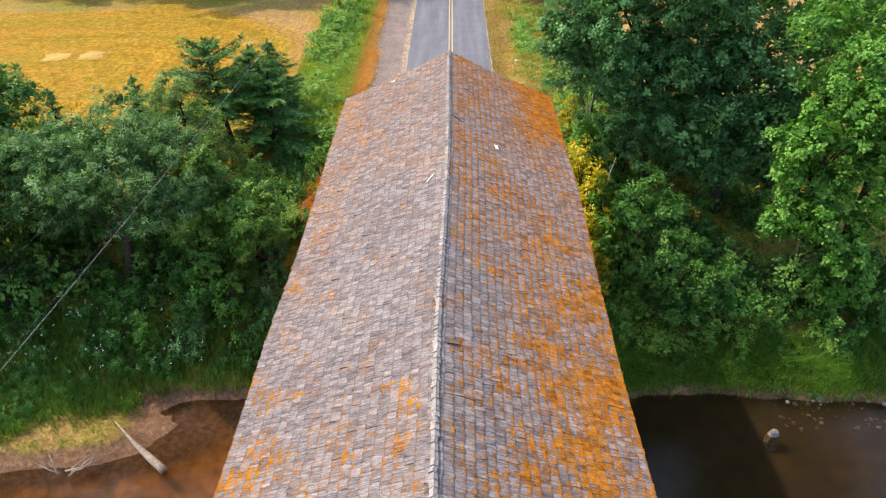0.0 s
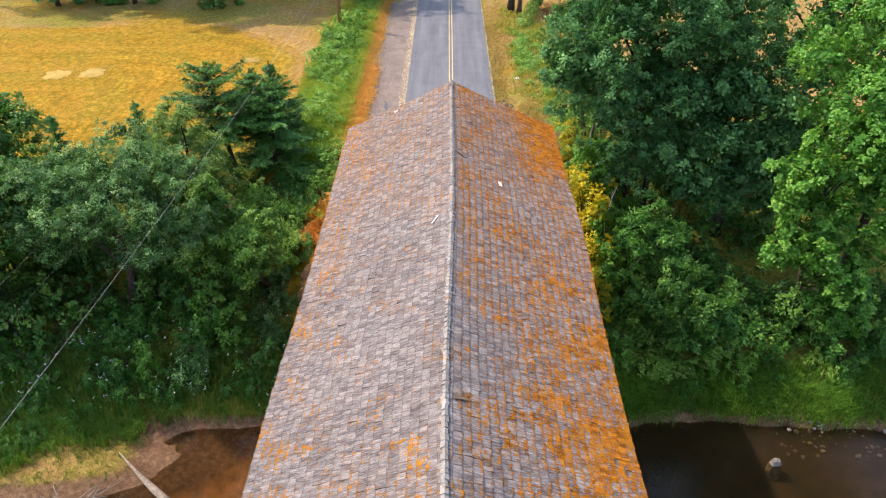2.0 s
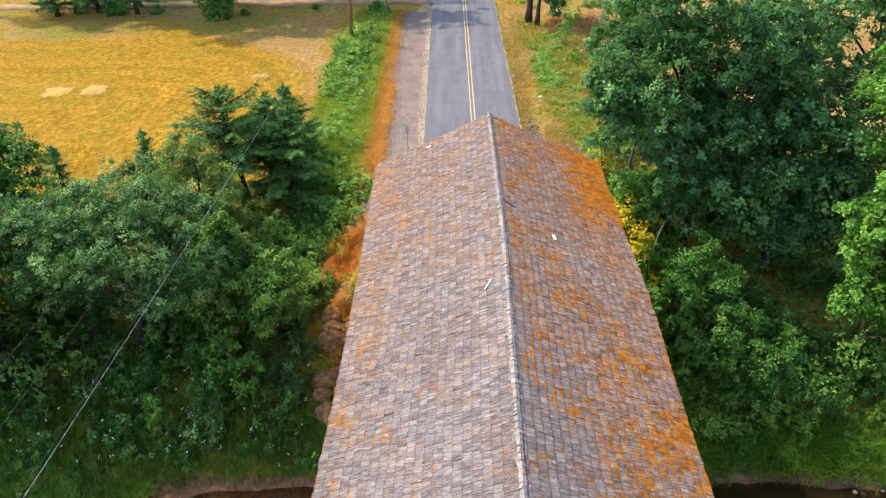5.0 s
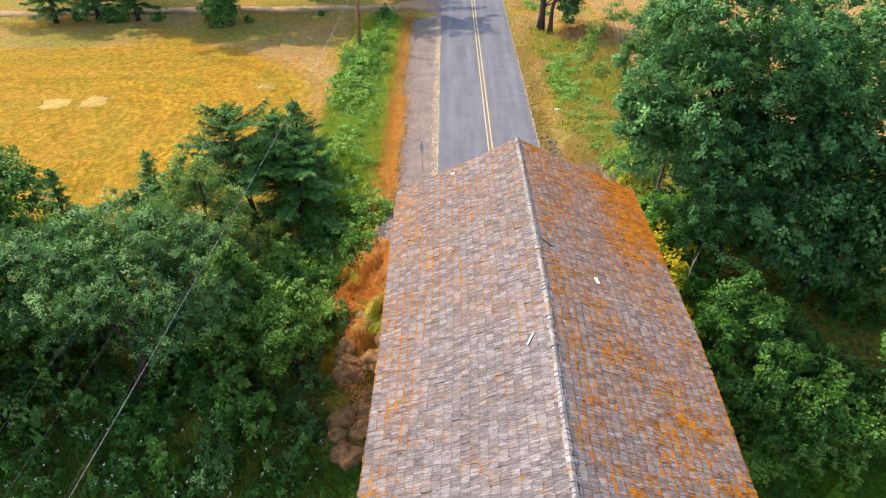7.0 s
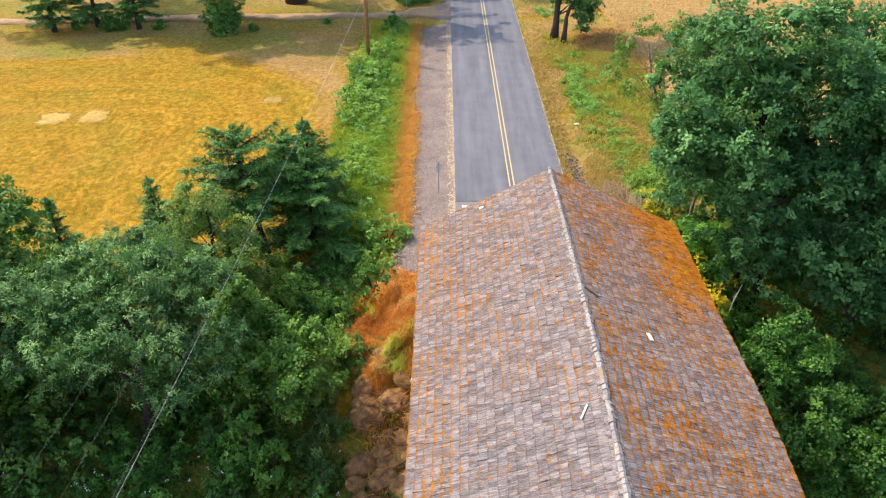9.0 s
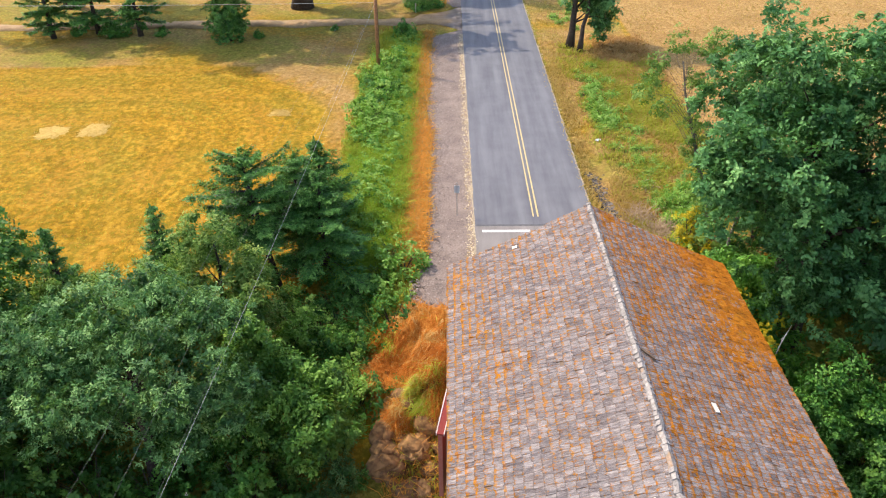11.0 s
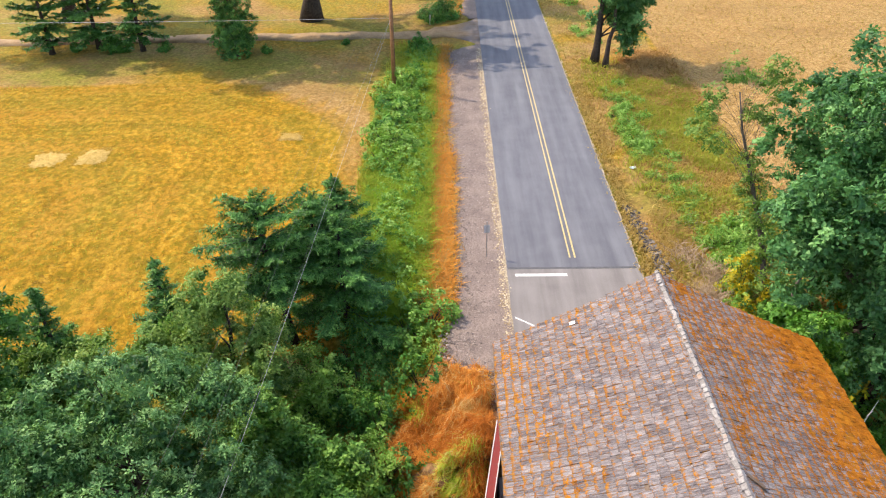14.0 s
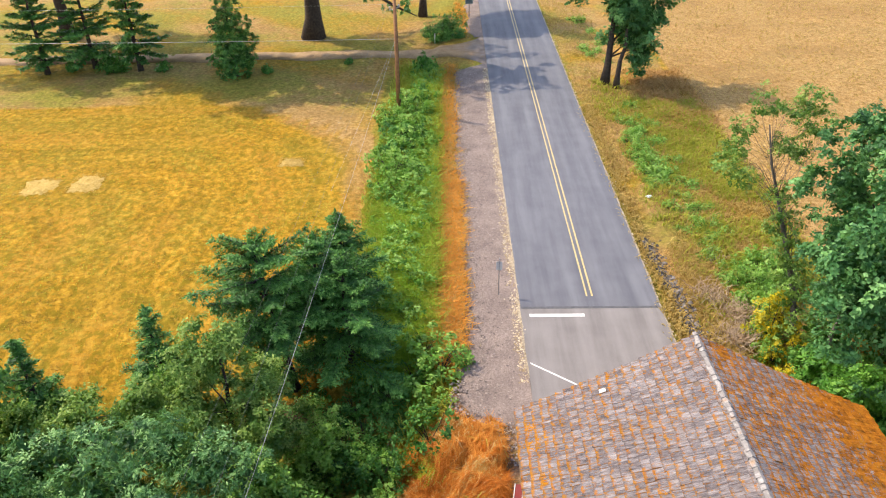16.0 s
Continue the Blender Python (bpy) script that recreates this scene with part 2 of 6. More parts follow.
def asphalt_mat(name, a, b):
    k = Nodes(name, 0.85, spec=0.35)
    p = k.split(k.pos)
    lanes = k.math("ABSOLUTE", k.math("SUBTRACT", k.math("ABSOLUTE", p[0]), 1.6))
    track = k.math("MULTIPLY", k.math("SUBTRACT", 1.0, k.step(k.math("ABSOLUTE", k.math("SUBTRACT", lanes, 0.8)), 0.0, 0.5)), 0.07)
    long = k.noise(1.0, 4, stretch=(1.6, 0.12, 1.0))
    tone = k.math("ADD", k.math("ADD", k.math("MULTIPLY", k.noise(60, 3), 0.3), k.math("MULTIPLY", long, 0.5)), k.math("ADD", k.math("MULTIPLY", k.noise(0.7, 4), 0.25), track))
    k.colour(k.ramp(tone, (0.42, a), (0.68, b)))
    k.bump(k.noise(90, 2), 0.35, 0.006)
    return k.m


def gravel_mat(name, a, b, c):
    k = Nodes(name, 0.95, spec=0.15)
    v = k.voronoi(24.0, out="Color")
    s = k.split(v)
    tone = k.math("ADD", k.math("MULTIPLY", s[0], 0.3), k.math("ADD", k.math("MULTIPLY", k.noise(0.8, 4), 0.6), k.math("MULTIPLY", k.noise(14, 3), 0.2)))
    k.colour(k.ramp(tone, (0.25, a), (0.5, b), (0.8, c)))
    k.bump(k.voronoi(24.0), 0.6, 0.02)
    return k.m


def water_mat():
    """Shallow brown river: the bed shows through a tinted clear surface with a mirror gloss."""
    k = Nodes("river_water", 0.06)
    clear = k.t.nodes.new("ShaderNodeBsdfTransparent")
    clear.inputs[0].default_value = (0.74, 0.64, 0.46, 1)
    gloss = k.t.nodes.new("ShaderNodeBsdfGlossy")
    gloss.inputs["Roughness"].default_value = 0.12
    bmp = k.t.nodes.new("ShaderNodeBump")
    bmp.inputs["Strength"].default_value, bmp.inputs["Distance"].default_value = 0.4, 0.05
    k.t.links.new(k.noise(2.6, 3), bmp.inputs["Height"])
    k.t.links.new(bmp.outputs[0], gloss.inputs["Normal"])
    murk = k.t.nodes.new("ShaderNodeBsdfDiffuse")
    k.put(murk.inputs[0], k.ramp(k.noise(0.5, 4), (0.35, (0.026, 0.024, 0.016)), (0.65, (0.042, 0.034, 0.022))))
    body = k.t.nodes.new("ShaderNodeMixShader")
    body.inputs[0].default_value = 0.2
    k.t.links.new(clear.outputs[0], body.inputs[1])
    k.t.links.new(murk.outputs[0], body.inputs[2])
    fr = k.t.nodes.new("ShaderNodeFresnel")
    fr.inputs[0].default_value = 1.33
    k.t.links.new(bmp.outputs[0], fr.inputs["Normal"])
    mx = k.t.nodes.new("ShaderNodeMixShader")
    k.t.links.new(fr.outputs[0], mx.inputs[0])
    k.t.links.new(body.outputs[0], mx.inputs[1])
    k.t.links.new(gloss.outputs[0], mx.inputs[2])
    k.t.links.new(mx.outputs[0], k.t.nodes["Material Output"].inputs[0])
    return k.m


def paint_mat(name, colour, worn):
    k = Nodes(name, 0.7)
    w = k.step(k.noise(9, 5, 0.7), 0.5, 0.72)
    k.colour(k.mix(k.math("MULTIPLY", w, 0.55), colour, worn))
    k.bump(k.noise(70, 2), 0.2, 0.004)
    return k.m


SHINGLE, GROUND = shingle_mat(), ground_mat()
ASPHALT = asphalt_mat("asphalt", (0.085, 0.087, 0.104), (0.145, 0.146, 0.164))
ASPHALT_OLD = asphalt_mat("worn_asphalt_apron", (0.139, 0.124, 0.12), (0.219, 0.201, 0.193))
GRAVEL = gravel_mat("shoulder_gravel", (0.11, 0.084, 0.076), (0.175, 0.136, 0.12), (0.28, 0.22, 0.19))
CHIPS = gravel_mat("pale_gravel", (0.12, 0.1, 0.08), (0.25, 0.2, 0.14), (0.46, 0.39, 0.28))
WATER = water_mat()
YELLOW_LINE = paint_mat("yellow_road_paint", (0.45, 0.35, 0.16), (0.26, 0.22, 0.15))
WHITE_LINE = paint_mat("white_road_paint", (0.547, 0.533, 0.511), (0.402, 0.387, 0.365))
RED_BOARD = paint_mat("barn_red_paint", (0.175, 0.022, 0.018), (0.117, 0.051, 0.04))
RED_FADED = paint_mat("faded_red_paint", (0.32, 0.11, 0.09), (0.36, 0.22, 0.18))
WHITE_TRIM = paint_mat("white_trim_paint", (0.526, 0.496, 0.467), (0.329, 0.277, 0.241))
TIMBER = plain("old_timber", (0.088, 0.058, 0.04), (0.161, 0.11, 0.073), 6)
TWIG = plain("dead_twig", (0.26, 0.17, 0.1), (0.55, 0.42, 0.29), 6, 0.85)
POLE_WOOD = plain("pole_wood", (0.204, 0.088, 0.036), (0.307, 0.146, 0.066), 5)
BARK = plain("bark", (0.026, 0.018, 0.015), (0.073, 0.055, 0.044), 5, 0.95, bumpy=0.8, dist=0.03)
BARK_PALE = plain("lichened_bark", (0.073, 0.058, 0.051), (0.19, 0.161, 0.139), 5, 0.95, bumpy=0.8, dist=0.03)
DRIFTWOOD = plain("bleached_driftwood", (0.17, 0.13, 0.1), (0.34, 0.28, 0.23), 7, 0.85, bumpy=0.5)
ROCK = plain("river_rock", (0.088, 0.073, 0.066), (0.263, 0.241, 0.226), 4, 0.9, bumpy=0.8, dist=0.03)
ROCK_BROWN = plain("abutment_rock", (0.06, 0.033, 0.016), (0.34, 0.185, 0.075), 3, 0.9, bumpy=0.9, dist=0.04)
CONCRETE = plain("concrete", (0.182, 0.175, 0.161), (0.292, 0.277, 0.256), 3)
GALV = plain("galvanised_steel", (0.292, 0.299, 0.307), (0.402, 0.409, 0.416), 9, 0.45, 0.8)
DARK_WIRE = plain("dark_wire", (0.08, 0.08, 0.08), (0.14, 0.14, 0.14), 3, 0.6, 0.3, 0.0)
WIRE = plain("aluminium_wire", (0.29, 0.29, 0.29), (0.37, 0.37, 0.37), 3, 0.5, 0.6, 0.0)

L_MAPLE = leaf_mat("maple_leaf", (0.018, 0.07, 0.024), (0.054, 0.176, 0.052), (0.2, 0.41, 0.135))
L_LIME = leaf_mat("sunlit_maple_leaf", (0.024, 0.105, 0.014), (0.075, 0.235, 0.03), (0.21, 0.42, 0.075))
L_WILLOW = leaf_mat("silver_willow_leaf", (0.014, 0.06, 0.019), (0.056, 0.17, 0.045), (0.285, 0.49, 0.17), 0.27)
L_ALDER = leaf_mat("alder_leaf", (0.015, 0.066, 0.014), (0.048, 0.154, 0.028), (0.165, 0.34, 0.066))
L_YOUNG = leaf_mat("young_leaf", (0.026, 0.1, 0.018), (0.09, 0.23, 0.036), (0.25, 0.43, 0.085))
L_OLIVE = leaf_mat("olive_leaf", (0.035, 0.11, 0.018), (0.115, 0.235, 0.04), (0.31, 0.43, 0.1))
L_SPRUCE = leaf_mat("spruce_needle", (0.014, 0.06, 0.014), (0.055, 0.18, 0.034), (0.2, 0.42, 0.09), 0.25)
L_BRAMBLE = leaf_mat("bramble_leaf", (0.016, 0.075, 0.015), (0.05, 0.18, 0.028), (0.2, 0.42, 0.085))
L_HEDGE = leaf_mat("hedge_leaf", (0.055, 0.17, 0.018), (0.145, 0.315, 0.042), (0.32, 0.49, 0.115))
L_GRASS = leaf_mat("grass_blade", (0.2, 0.24, 0.02), (0.4, 0.39, 0.05), (0.62, 0.54, 0.15), 0.4, 0.7)
L_VERGE = leaf_mat("lush_grass_blade", (0.15, 0.3, 0.015), (0.33, 0.47, 0.04), (0.56, 0.6, 0.12), 0.45, 0.7)
L_BANK = leaf_mat("bank_grass_blade", (0.045, 0.14, 0.014), (0.12, 0.25, 0.03), (0.31, 0.4, 0.085), 0.4, 0.7)
L_YELLOW = leaf_mat("yellow_leaf", (0.08, 0.19, 0.02), (0.42, 0.36, 0.015), (0.68, 0.5, 0.03))
L_DRY = leaf_mat("dry_bracken", (0.48, 0.19, 0.03), (0.72, 0.35, 0.065), (0.82, 0.52, 0.15), 0.35, 0.8)
L_BRACKEN = leaf_mat("dead_bracken_frond", (0.2, 0.045, 0.005), (0.5, 0.155, 0.018), (0.7, 0.34, 0.07), 0.3, 0.8)
L_STRAW = leaf_mat("straw", (0.3, 0.19, 0.05), (0.5, 0.36, 0.12), (0.66, 0.52, 0.23), 0.35, 0.8)
PETAL = leaf_mat("white_petal", (0.6, 0.6, 0.56), (0.7, 0.7, 0.66), (0.75, 0.75, 0.7), 0.2)
L_HAY = leaf_mat("cut_hay", (0.2, 0.11, 0.014), (0.42, 0.26, 0.045), (0.58, 0.41, 0.12), 0.3, 0.8)


def pebble_mat(name, a, b, c):
    k = Nodes(name, 0.9, spec=0.2)
    k.colour(k.ramp(k.chance(), (0.1, a), (0.5, b), (0.95, c)))
    return k.m


PEBBLE_PALE = pebble_mat("pale_pebble", (0.2, 0.14, 0.08), (0.36, 0.28, 0.17), (0.52, 0.44, 0.31))
PEBBLE_GREY = pebble_mat("grey_pebble", (0.12, 0.096, 0.088), (0.19, 0.153, 0.137), (0.31, 0.255, 0.22))

# ---- mesh helpers ----
RNG = np.random.default_rng(7)


def mesh_from(name, verts, faces, material, smooth=False, uv=None):
    me = bpy.data.meshes.new(name)
    me.from_pydata([tuple(v) for v in verts], [], [tuple(f) for f in faces])
    if uv is not None:
        layer = me.uv_layers.new(name="UVMap")
        layer.data.foreach_set("uv", np.asarray(uv, dtype=np.float32).ravel())
    if smooth:
        me.polygons.foreach_set("use_smooth", [True] * len(me.polygons))
    me.materials.append(material)
    me.update()
    return me


def fast_mesh(name, co, faces, material):
    """A mesh from arrays: co (n, 3) and faces (m, 3) or (m, 4)."""
    me = bpy.data.meshes.new(name)
    k = faces.shape[1]
    me.vertices.add(len(co))
    me.vertices.foreach_set("co", np.ascontiguousarray(co, dtype=np.float32).ravel())
    me.loops.add(faces.size)
    me.loops.foreach_set("vertex_index", np.ascontiguousarray(faces, dtype=np.int32).ravel())
    me.polygons.add(len(faces))
    me.polygons.foreach_set("loop_start", np.arange(0, faces.size, k, dtype=np.int32))
    me.update(calc_edges=True)
    me.materials.append(material)
    return me


def hang(name, me, parent, label="", at=None):
    ob = new(name, me)
    if at is not None:
        ob.matrix_basis = at
    ob.parent = parent
    if label:
        ob["label"] = label
    return ob


def part(name, bm, material, parent, label="", smooth=False, at=None):
    me = bpy.data.meshes.new(name)
    bm.normal_update()
    bm.to_mesh(me)
    bm.free()
    if smooth:
        me.polygons.foreach_set("use_smooth", [True] * len(me.polygons))
    me.materials.append(material)
    return hang(name, me, parent, label, at)


def empty(name, at, label, category, group="", kind=""):
    ob = new(name)
    ob.empty_display_size = 0.3
    ob.matrix_basis = at
    return tagged(ob, label, category, group, kind)


def box(bm, x0, x1, y0, y1, z0, z1, bevel=0.0):
    r = bmesh.ops.create_cube(bm, size=1.0, matrix=Matrix.Translation(((x0 + x1) / 2, (y0 + y1) / 2, (z0 + z1) / 2)) @ Matrix.Diagonal((x1 - x0, y1 - y0, z1 - z0, 1)))
    if bevel:
        edges = list({e for v in r["verts"] for e in v.link_edges})
        bmesh.ops.bevel(bm, geom=edges, offset=bevel, segments=2, affect="EDGES", profile=0.6)
    return bm


def tube(points, radii, sides=8, cap=True):
    """Vertices and faces of a tapered tube along points."""
    pts = [Vector(p) for p in points]
    vs, fs = [], []
    side = None
    for i, p in enumerate(pts):
        d = (pts[min(i + 1, len(pts) - 1)] - pts[max(i - 1, 0)]).normalized()
        if side is None:
            side = d.orthogonal().normalized()
        side = (side - d * side.dot(d)).normalized()
        up = d.cross(side)
        for j in range(sides):
            a = 2 * math.pi * j / sides
            vs.append(p + (side * math.cos(a) + up * math.sin(a)) * radii[i])
    for i in range(len(pts) - 1):
        for j in range(sides):
            a, b = i * sides + j, i * sides + (j + 1) % sides
            fs.append((a, b, b + sides, a + sides))
    if cap:
        fs.append(tuple(range(sides))[::-1])
        fs.append(tuple((len(pts) - 1) * sides + j for j in range(sides)))
    return vs, fs


def join(pieces):
    vs, fs = [], []
    for v, f in pieces:
        n = len(vs)
        vs += v
        fs += [tuple(i + n for i in q) for q in f]
    return vs, fs


def smooth01(v, lo, hi):
    t = np.clip((np.asarray(v, float) - lo) / (hi - lo), 0, 1)
    return t * t * (3 - 2 * t)


def wave(x, y, f, seed=0.0):
    """A smooth, irregular wave between about -1 and 1."""
    return (np.sin(x * f + 1.7 * np.sin(y * f * 0.6 + seed) + seed) + np.sin(y * f * 1.3 + 1.3 * np.sin(x * f * 0.7 + 2 * seed))
            + 0.6 * np.sin((x + y) * f * 2.1 + 3 * seed)) / 2.6


# ---- the ground ----
ROAD_L, ROAD_R = -3.33, 3.1
WATER_Z = -5.7


def field_rows(x, y):
    """How far inside the rounded edge of the mown field a place lies."""
    cx, cy, r = -26.0, 57.5, 15.0
    qx, qy = np.maximum(x - cx, 0), np.maximum(y - cy, 0)
    corner = np.hypot(qx, qy)
    flat = np.maximum(x - cx, y - cy)
    return r - np.where((x > cx) & (y > cy), corner, flat)


def ground_z(x, y):
    x, y = np.asarray(x, float), np.asarray(y, float)
    yy = y + 0.7 * wave(x, y, 0.35, 1.0) * smooth01(np.abs(x), 4, 9)
    bank = np.interp(yy, [-14, -6, 2, 6, 20, 24.0, 25.3, 29, 34, 42, 48], [-0.6, -1.5, -5.0, -6.5, -6.7, -6.1, -5.1, -3.7, -2.2, -0.9, -0.4])
    fill = np.interp(y, [-9, -8, 32.0, 33.5], [-0.12, -6.4, -4.2, -0.12])
    dx = np.abs(x)
    w = 1 - smooth01(dx, 3.9, 6.4)
    w2 = 1 - smooth01(dx, 4.2, 7.4)
    z = bank * (1 - w) + np.maximum(bank, fill) * w
    z = np.where(y > 33.5, bank * (1 - w2) + (-0.12) * w2, z)
    left = smooth01(-x, 3.2, 3.6) * (1 - smooth01(-x, 6.3, 8.3)) * smooth01(y, 35.9, 37.8)
    z = np.where(y > 35.8, z * (1 - left) + (-0.16) * left, z)
    ditch = np.exp(-((x - 4.35) / 0.5) ** 2) * smooth01(y, 40, 43) * (1 - smooth01(y, 50, 58)) * 0.4
    bar = np.exp(-(((x + 21.8) / 9.8) ** 2 + ((y - 22.15 - 0.05 * (x + 20)) / 2.6) ** 2) ** 2) * 1.3
    z = z - ditch + np.where(z < -5.0, bar, 0)
    rough = 0.05 * wave(x, y, 1.9, 2.0) + 0.09 * wave(x, y, 0.7, 4.0)
    shore = (0.09 * wave(x, y, 2.3, 5.0) + 0.05 * wave(x, y, 5.1, 8.0)) * smooth01(y, 19, 21.5) * (1 - smooth01(y, 25.5, 27.5))
    return z + rough * smooth01(dx, 6.5, 9) + shore


def build_ground():
    far = np.array([-2600, -1300, -600, -300, -170, -110.0])
    xs = np.concatenate([far, np.arange(-80, -35, 1.6), np.arange(-35, 26, 0.5), np.arange(26, 70, 1.0), -far[::-1]])
    ys = np.concatenate([far, np.arange(-60, 0, 2.0), np.arange(0, 64, 0.5), np.arange(64, 130, 1.2), [150, 190, 260, 400, 700, 1400, 2600]])
    X, Y = np.meshgrid(xs, ys)
    x, y = X.ravel(), Y.ravel()
    z = ground_z(x, y)
    nx, ny = len(xs), len(ys)
    i = (np.arange(ny - 1)[:, None] * nx + np.arange(nx - 1)[None, :]).ravel()
    me = fast_mesh("ground", np.c_[x, y, z], np.c_[i, i + 1, i + nx + 1, i + nx], GROUND)
    rows = field_rows(x, y)
    inside = smooth01(rows, -0.3, 0.6) * smooth01(y, 37.5, 40.5)
    right_field = smooth01(x, 11.6, 12.6) * smooth01(y, 47, 51)
    lawn = ((rows < 0.3) & (y > 58) & (x < -11.6)) | ((y > 78) & (x < -4))
    green = np.where(x < 0, 1 - inside, 1 - right_field)
    green = np.where(lawn, 0.46 + 0.3 * wave(x, y, 0.4, 3), green)
    track = np.exp(-((rows - 1.0) / 1.9) ** 2) * (y > 47) * (x < 0) * (0.25 + 0.75 * smooth01(x, -26, -17))
    green = np.where((x > 3) & (y > 40), green * 0.55, green)
    green = np.where((x < -6) & (x > -12.5) & (y > 46) & (y < 80), np.maximum(green * 0.8, 0.5), green)
    green = green - 0.5 * track
    green = np.where((x > 3) & (y > 40) & (y < 130), green + 0.3 * wave(x, y, 0.55, 6) - 0.22, green)
    green = np.where((x < -6.1) & (x > -7.5) & (y > 40) & (y < 80), 0.0, green)
    green = np.where((x < -4) & (x > -9) & (y > 31) & (y < 39), 0.1, green)
    green = np.where((x < -13) & (y < 24.6), 0.5 + 0.3 * wave(x, y, 1.7, 3), green)
    shore = (1 - smooth01(z, WATER_Z + 0.22, WATER_Z + np.where(x < -13, 0.6, 0.42))) * (y < 30)
    sand = np.exp(-(((x + 20.8) / 4.6) ** 2 + ((y - 22.3) / 1.1) ** 2)) * 0.62
    earth = np.maximum(shore - 0.45 * sand, 0)
    wood = smooth01(y, 26.0, 28.0) * (1 - smooth01(y, 31.0, 34.0)) * smooth01(np.abs(x), 7.0, 8.5) * (1 - smooth01(-x, 24, 30)) * (1 - smooth01(x, 24, 30))
    earth = np.maximum(earth, 0.34 * wood)
    under = np.exp(-(((x + 12.6) / 2.4) ** 2 + ((y - 39.0) / 1.8) ** 2)) * 0.7
    earth = np.maximum(earth, under)
    earth = np.maximum(earth, 0.6 * ((x < -3.9) & (x > -7.0) & (y > 30) & (y < 40.0)))
    foot = np.exp(-(((x - 5.1 + 0.25 * wave(y, y * 0, 0.6, 2)) / 0.7) ** 2)) * smooth01(y, 38, 42) * (1 - smooth01(y, 52, 62)) * 0.75
    verge = (x > 3) * (x < 12) * (y > 41) * (0.66 + 0.25 * wave(x, y, 0.8, 9))
    brown = np.where(x > 3, np.maximum(np.maximum(right_field * 0.9, foot * 2.2), verge), lawn * (0.55 + 0.35 * wave(x, y, 0.33, 12)) + 0.6 * np.clip(track, 0, 1))
    brown = np.where((x < -13) & (y < 24.6) & (y > 19), 0.95, brown)
    brown = np.clip(brown, 0, 1.0)
    cols = np.c_[np.clip(brown, 0, 2), np.clip(green, 0, 1), np.clip(earth, 0, 1), np.ones_like(x)]
    me.color_attributes.new("zones", "FLOAT_COLOR", "POINT").data.foreach_set("color", cols.astype(np.float32).ravel())
    rows = np.where(y < 38.5, np.minimum(rows, -2.0), rows)
    me.attributes.new("rows", "FLOAT", "POINT").data.foreach_set("value", rows.astype(np.float32))
    me.polygons.foreach_set("use_smooth", [True] * len(me.polygons))
    tagged(new("ground", me), "golden mown hay fields, green verges and muddy river banks", "ground", kind="structure")


build_ground()


def strip(name, left, right, y0, y1, z, material, label, category, thick=0.1, step=1.0, ragged=0.0, seed=0.0, kind="structure", parent=None):
    """A slab along y between two edges, which may wander."""
    n = max(2, int((y1 - y0) / step) + 1)
    ys = np.linspace(y0, y1, n)
    l = left + ragged * wave(ys, ys * 0 + seed, 1.9, seed)
    r = right + ragged * wave(ys, ys * 0 + seed + 9, 2.3, seed + 2)
    vs, fs = [], []
    for a, b, y in zip(l, r, ys):
        vs += [(a, y, z - thick), (a, y, z), (b, y, z), (b, y, z - thick)]
    for i in range(n - 1):
        k = 4 * i
        fs += [(k + j, k + j + 1, k + j + 5, k + j + 4) for j in range(3)]
    fs += [(0, 3, 2, 1), (4 * n - 4, 4 * n - 3, 4 * n - 2, 4 * n - 1)]
    ob = new(name, mesh_from(name, vs, fs, material))
    if parent:
        ob.parent = parent
        return ob
    return tagged(ob, label, category, kind=kind)


strip("road", ROAD_L, ROAD_R, 45.0, 420.0, 0.0, ASPHALT, "blue-grey asphalt two-lane country road", "road", 0.2, 0.5, 0.02, 1)
strip("road_apron", ROAD_L, ROAD_R, 32.6, 45.0, 0.0, ASPHALT_OLD, "paler worn asphalt apron at the bridge mouth", "road", 0.2, 0.5, 0.03, 2)
strip("road_seam", ROAD_L + 0.05, ROAD_R - 0.1, 44.93, 45.09, 0.004, plain("tar_seam", (0.055, 0.055, 0.06), (0.1, 0.1, 0.105), 5), "dark tar seam across the road", "road seam", 0.05)
strip("yellow_line", -0.17, -0.09, 45.9, 420, 0.005, YELLOW_LINE, "worn yellow centre line", "road marking", 0.004, 2.0, 0.006, 3)
strip("yellow_line", 0.08, 0.16, 45.9, 420, 0.005, YELLOW_LINE, "worn yellow centre line", "road marking", 0.004, 2.0, 0.006, 4)
strip("stop_line", -2.96, -0.46, 44.32, 44.54, 0.005, WHITE_LINE, "white stop line painted before the bridge", "road marking", 0.004)
diag = mesh_from("edge_line", [(-3.22, 41.22, 0.006), (-3.22, 41.11, 0.006), (-0.9, 39.35, 0.006), (-0.9, 39.46, 0.006)], [(0, 1, 2, 3)], WHITE_LINE)
tagged(new("edge_line", diag), "slanting white line towards the bridge wall", "road marking", kind="structure")


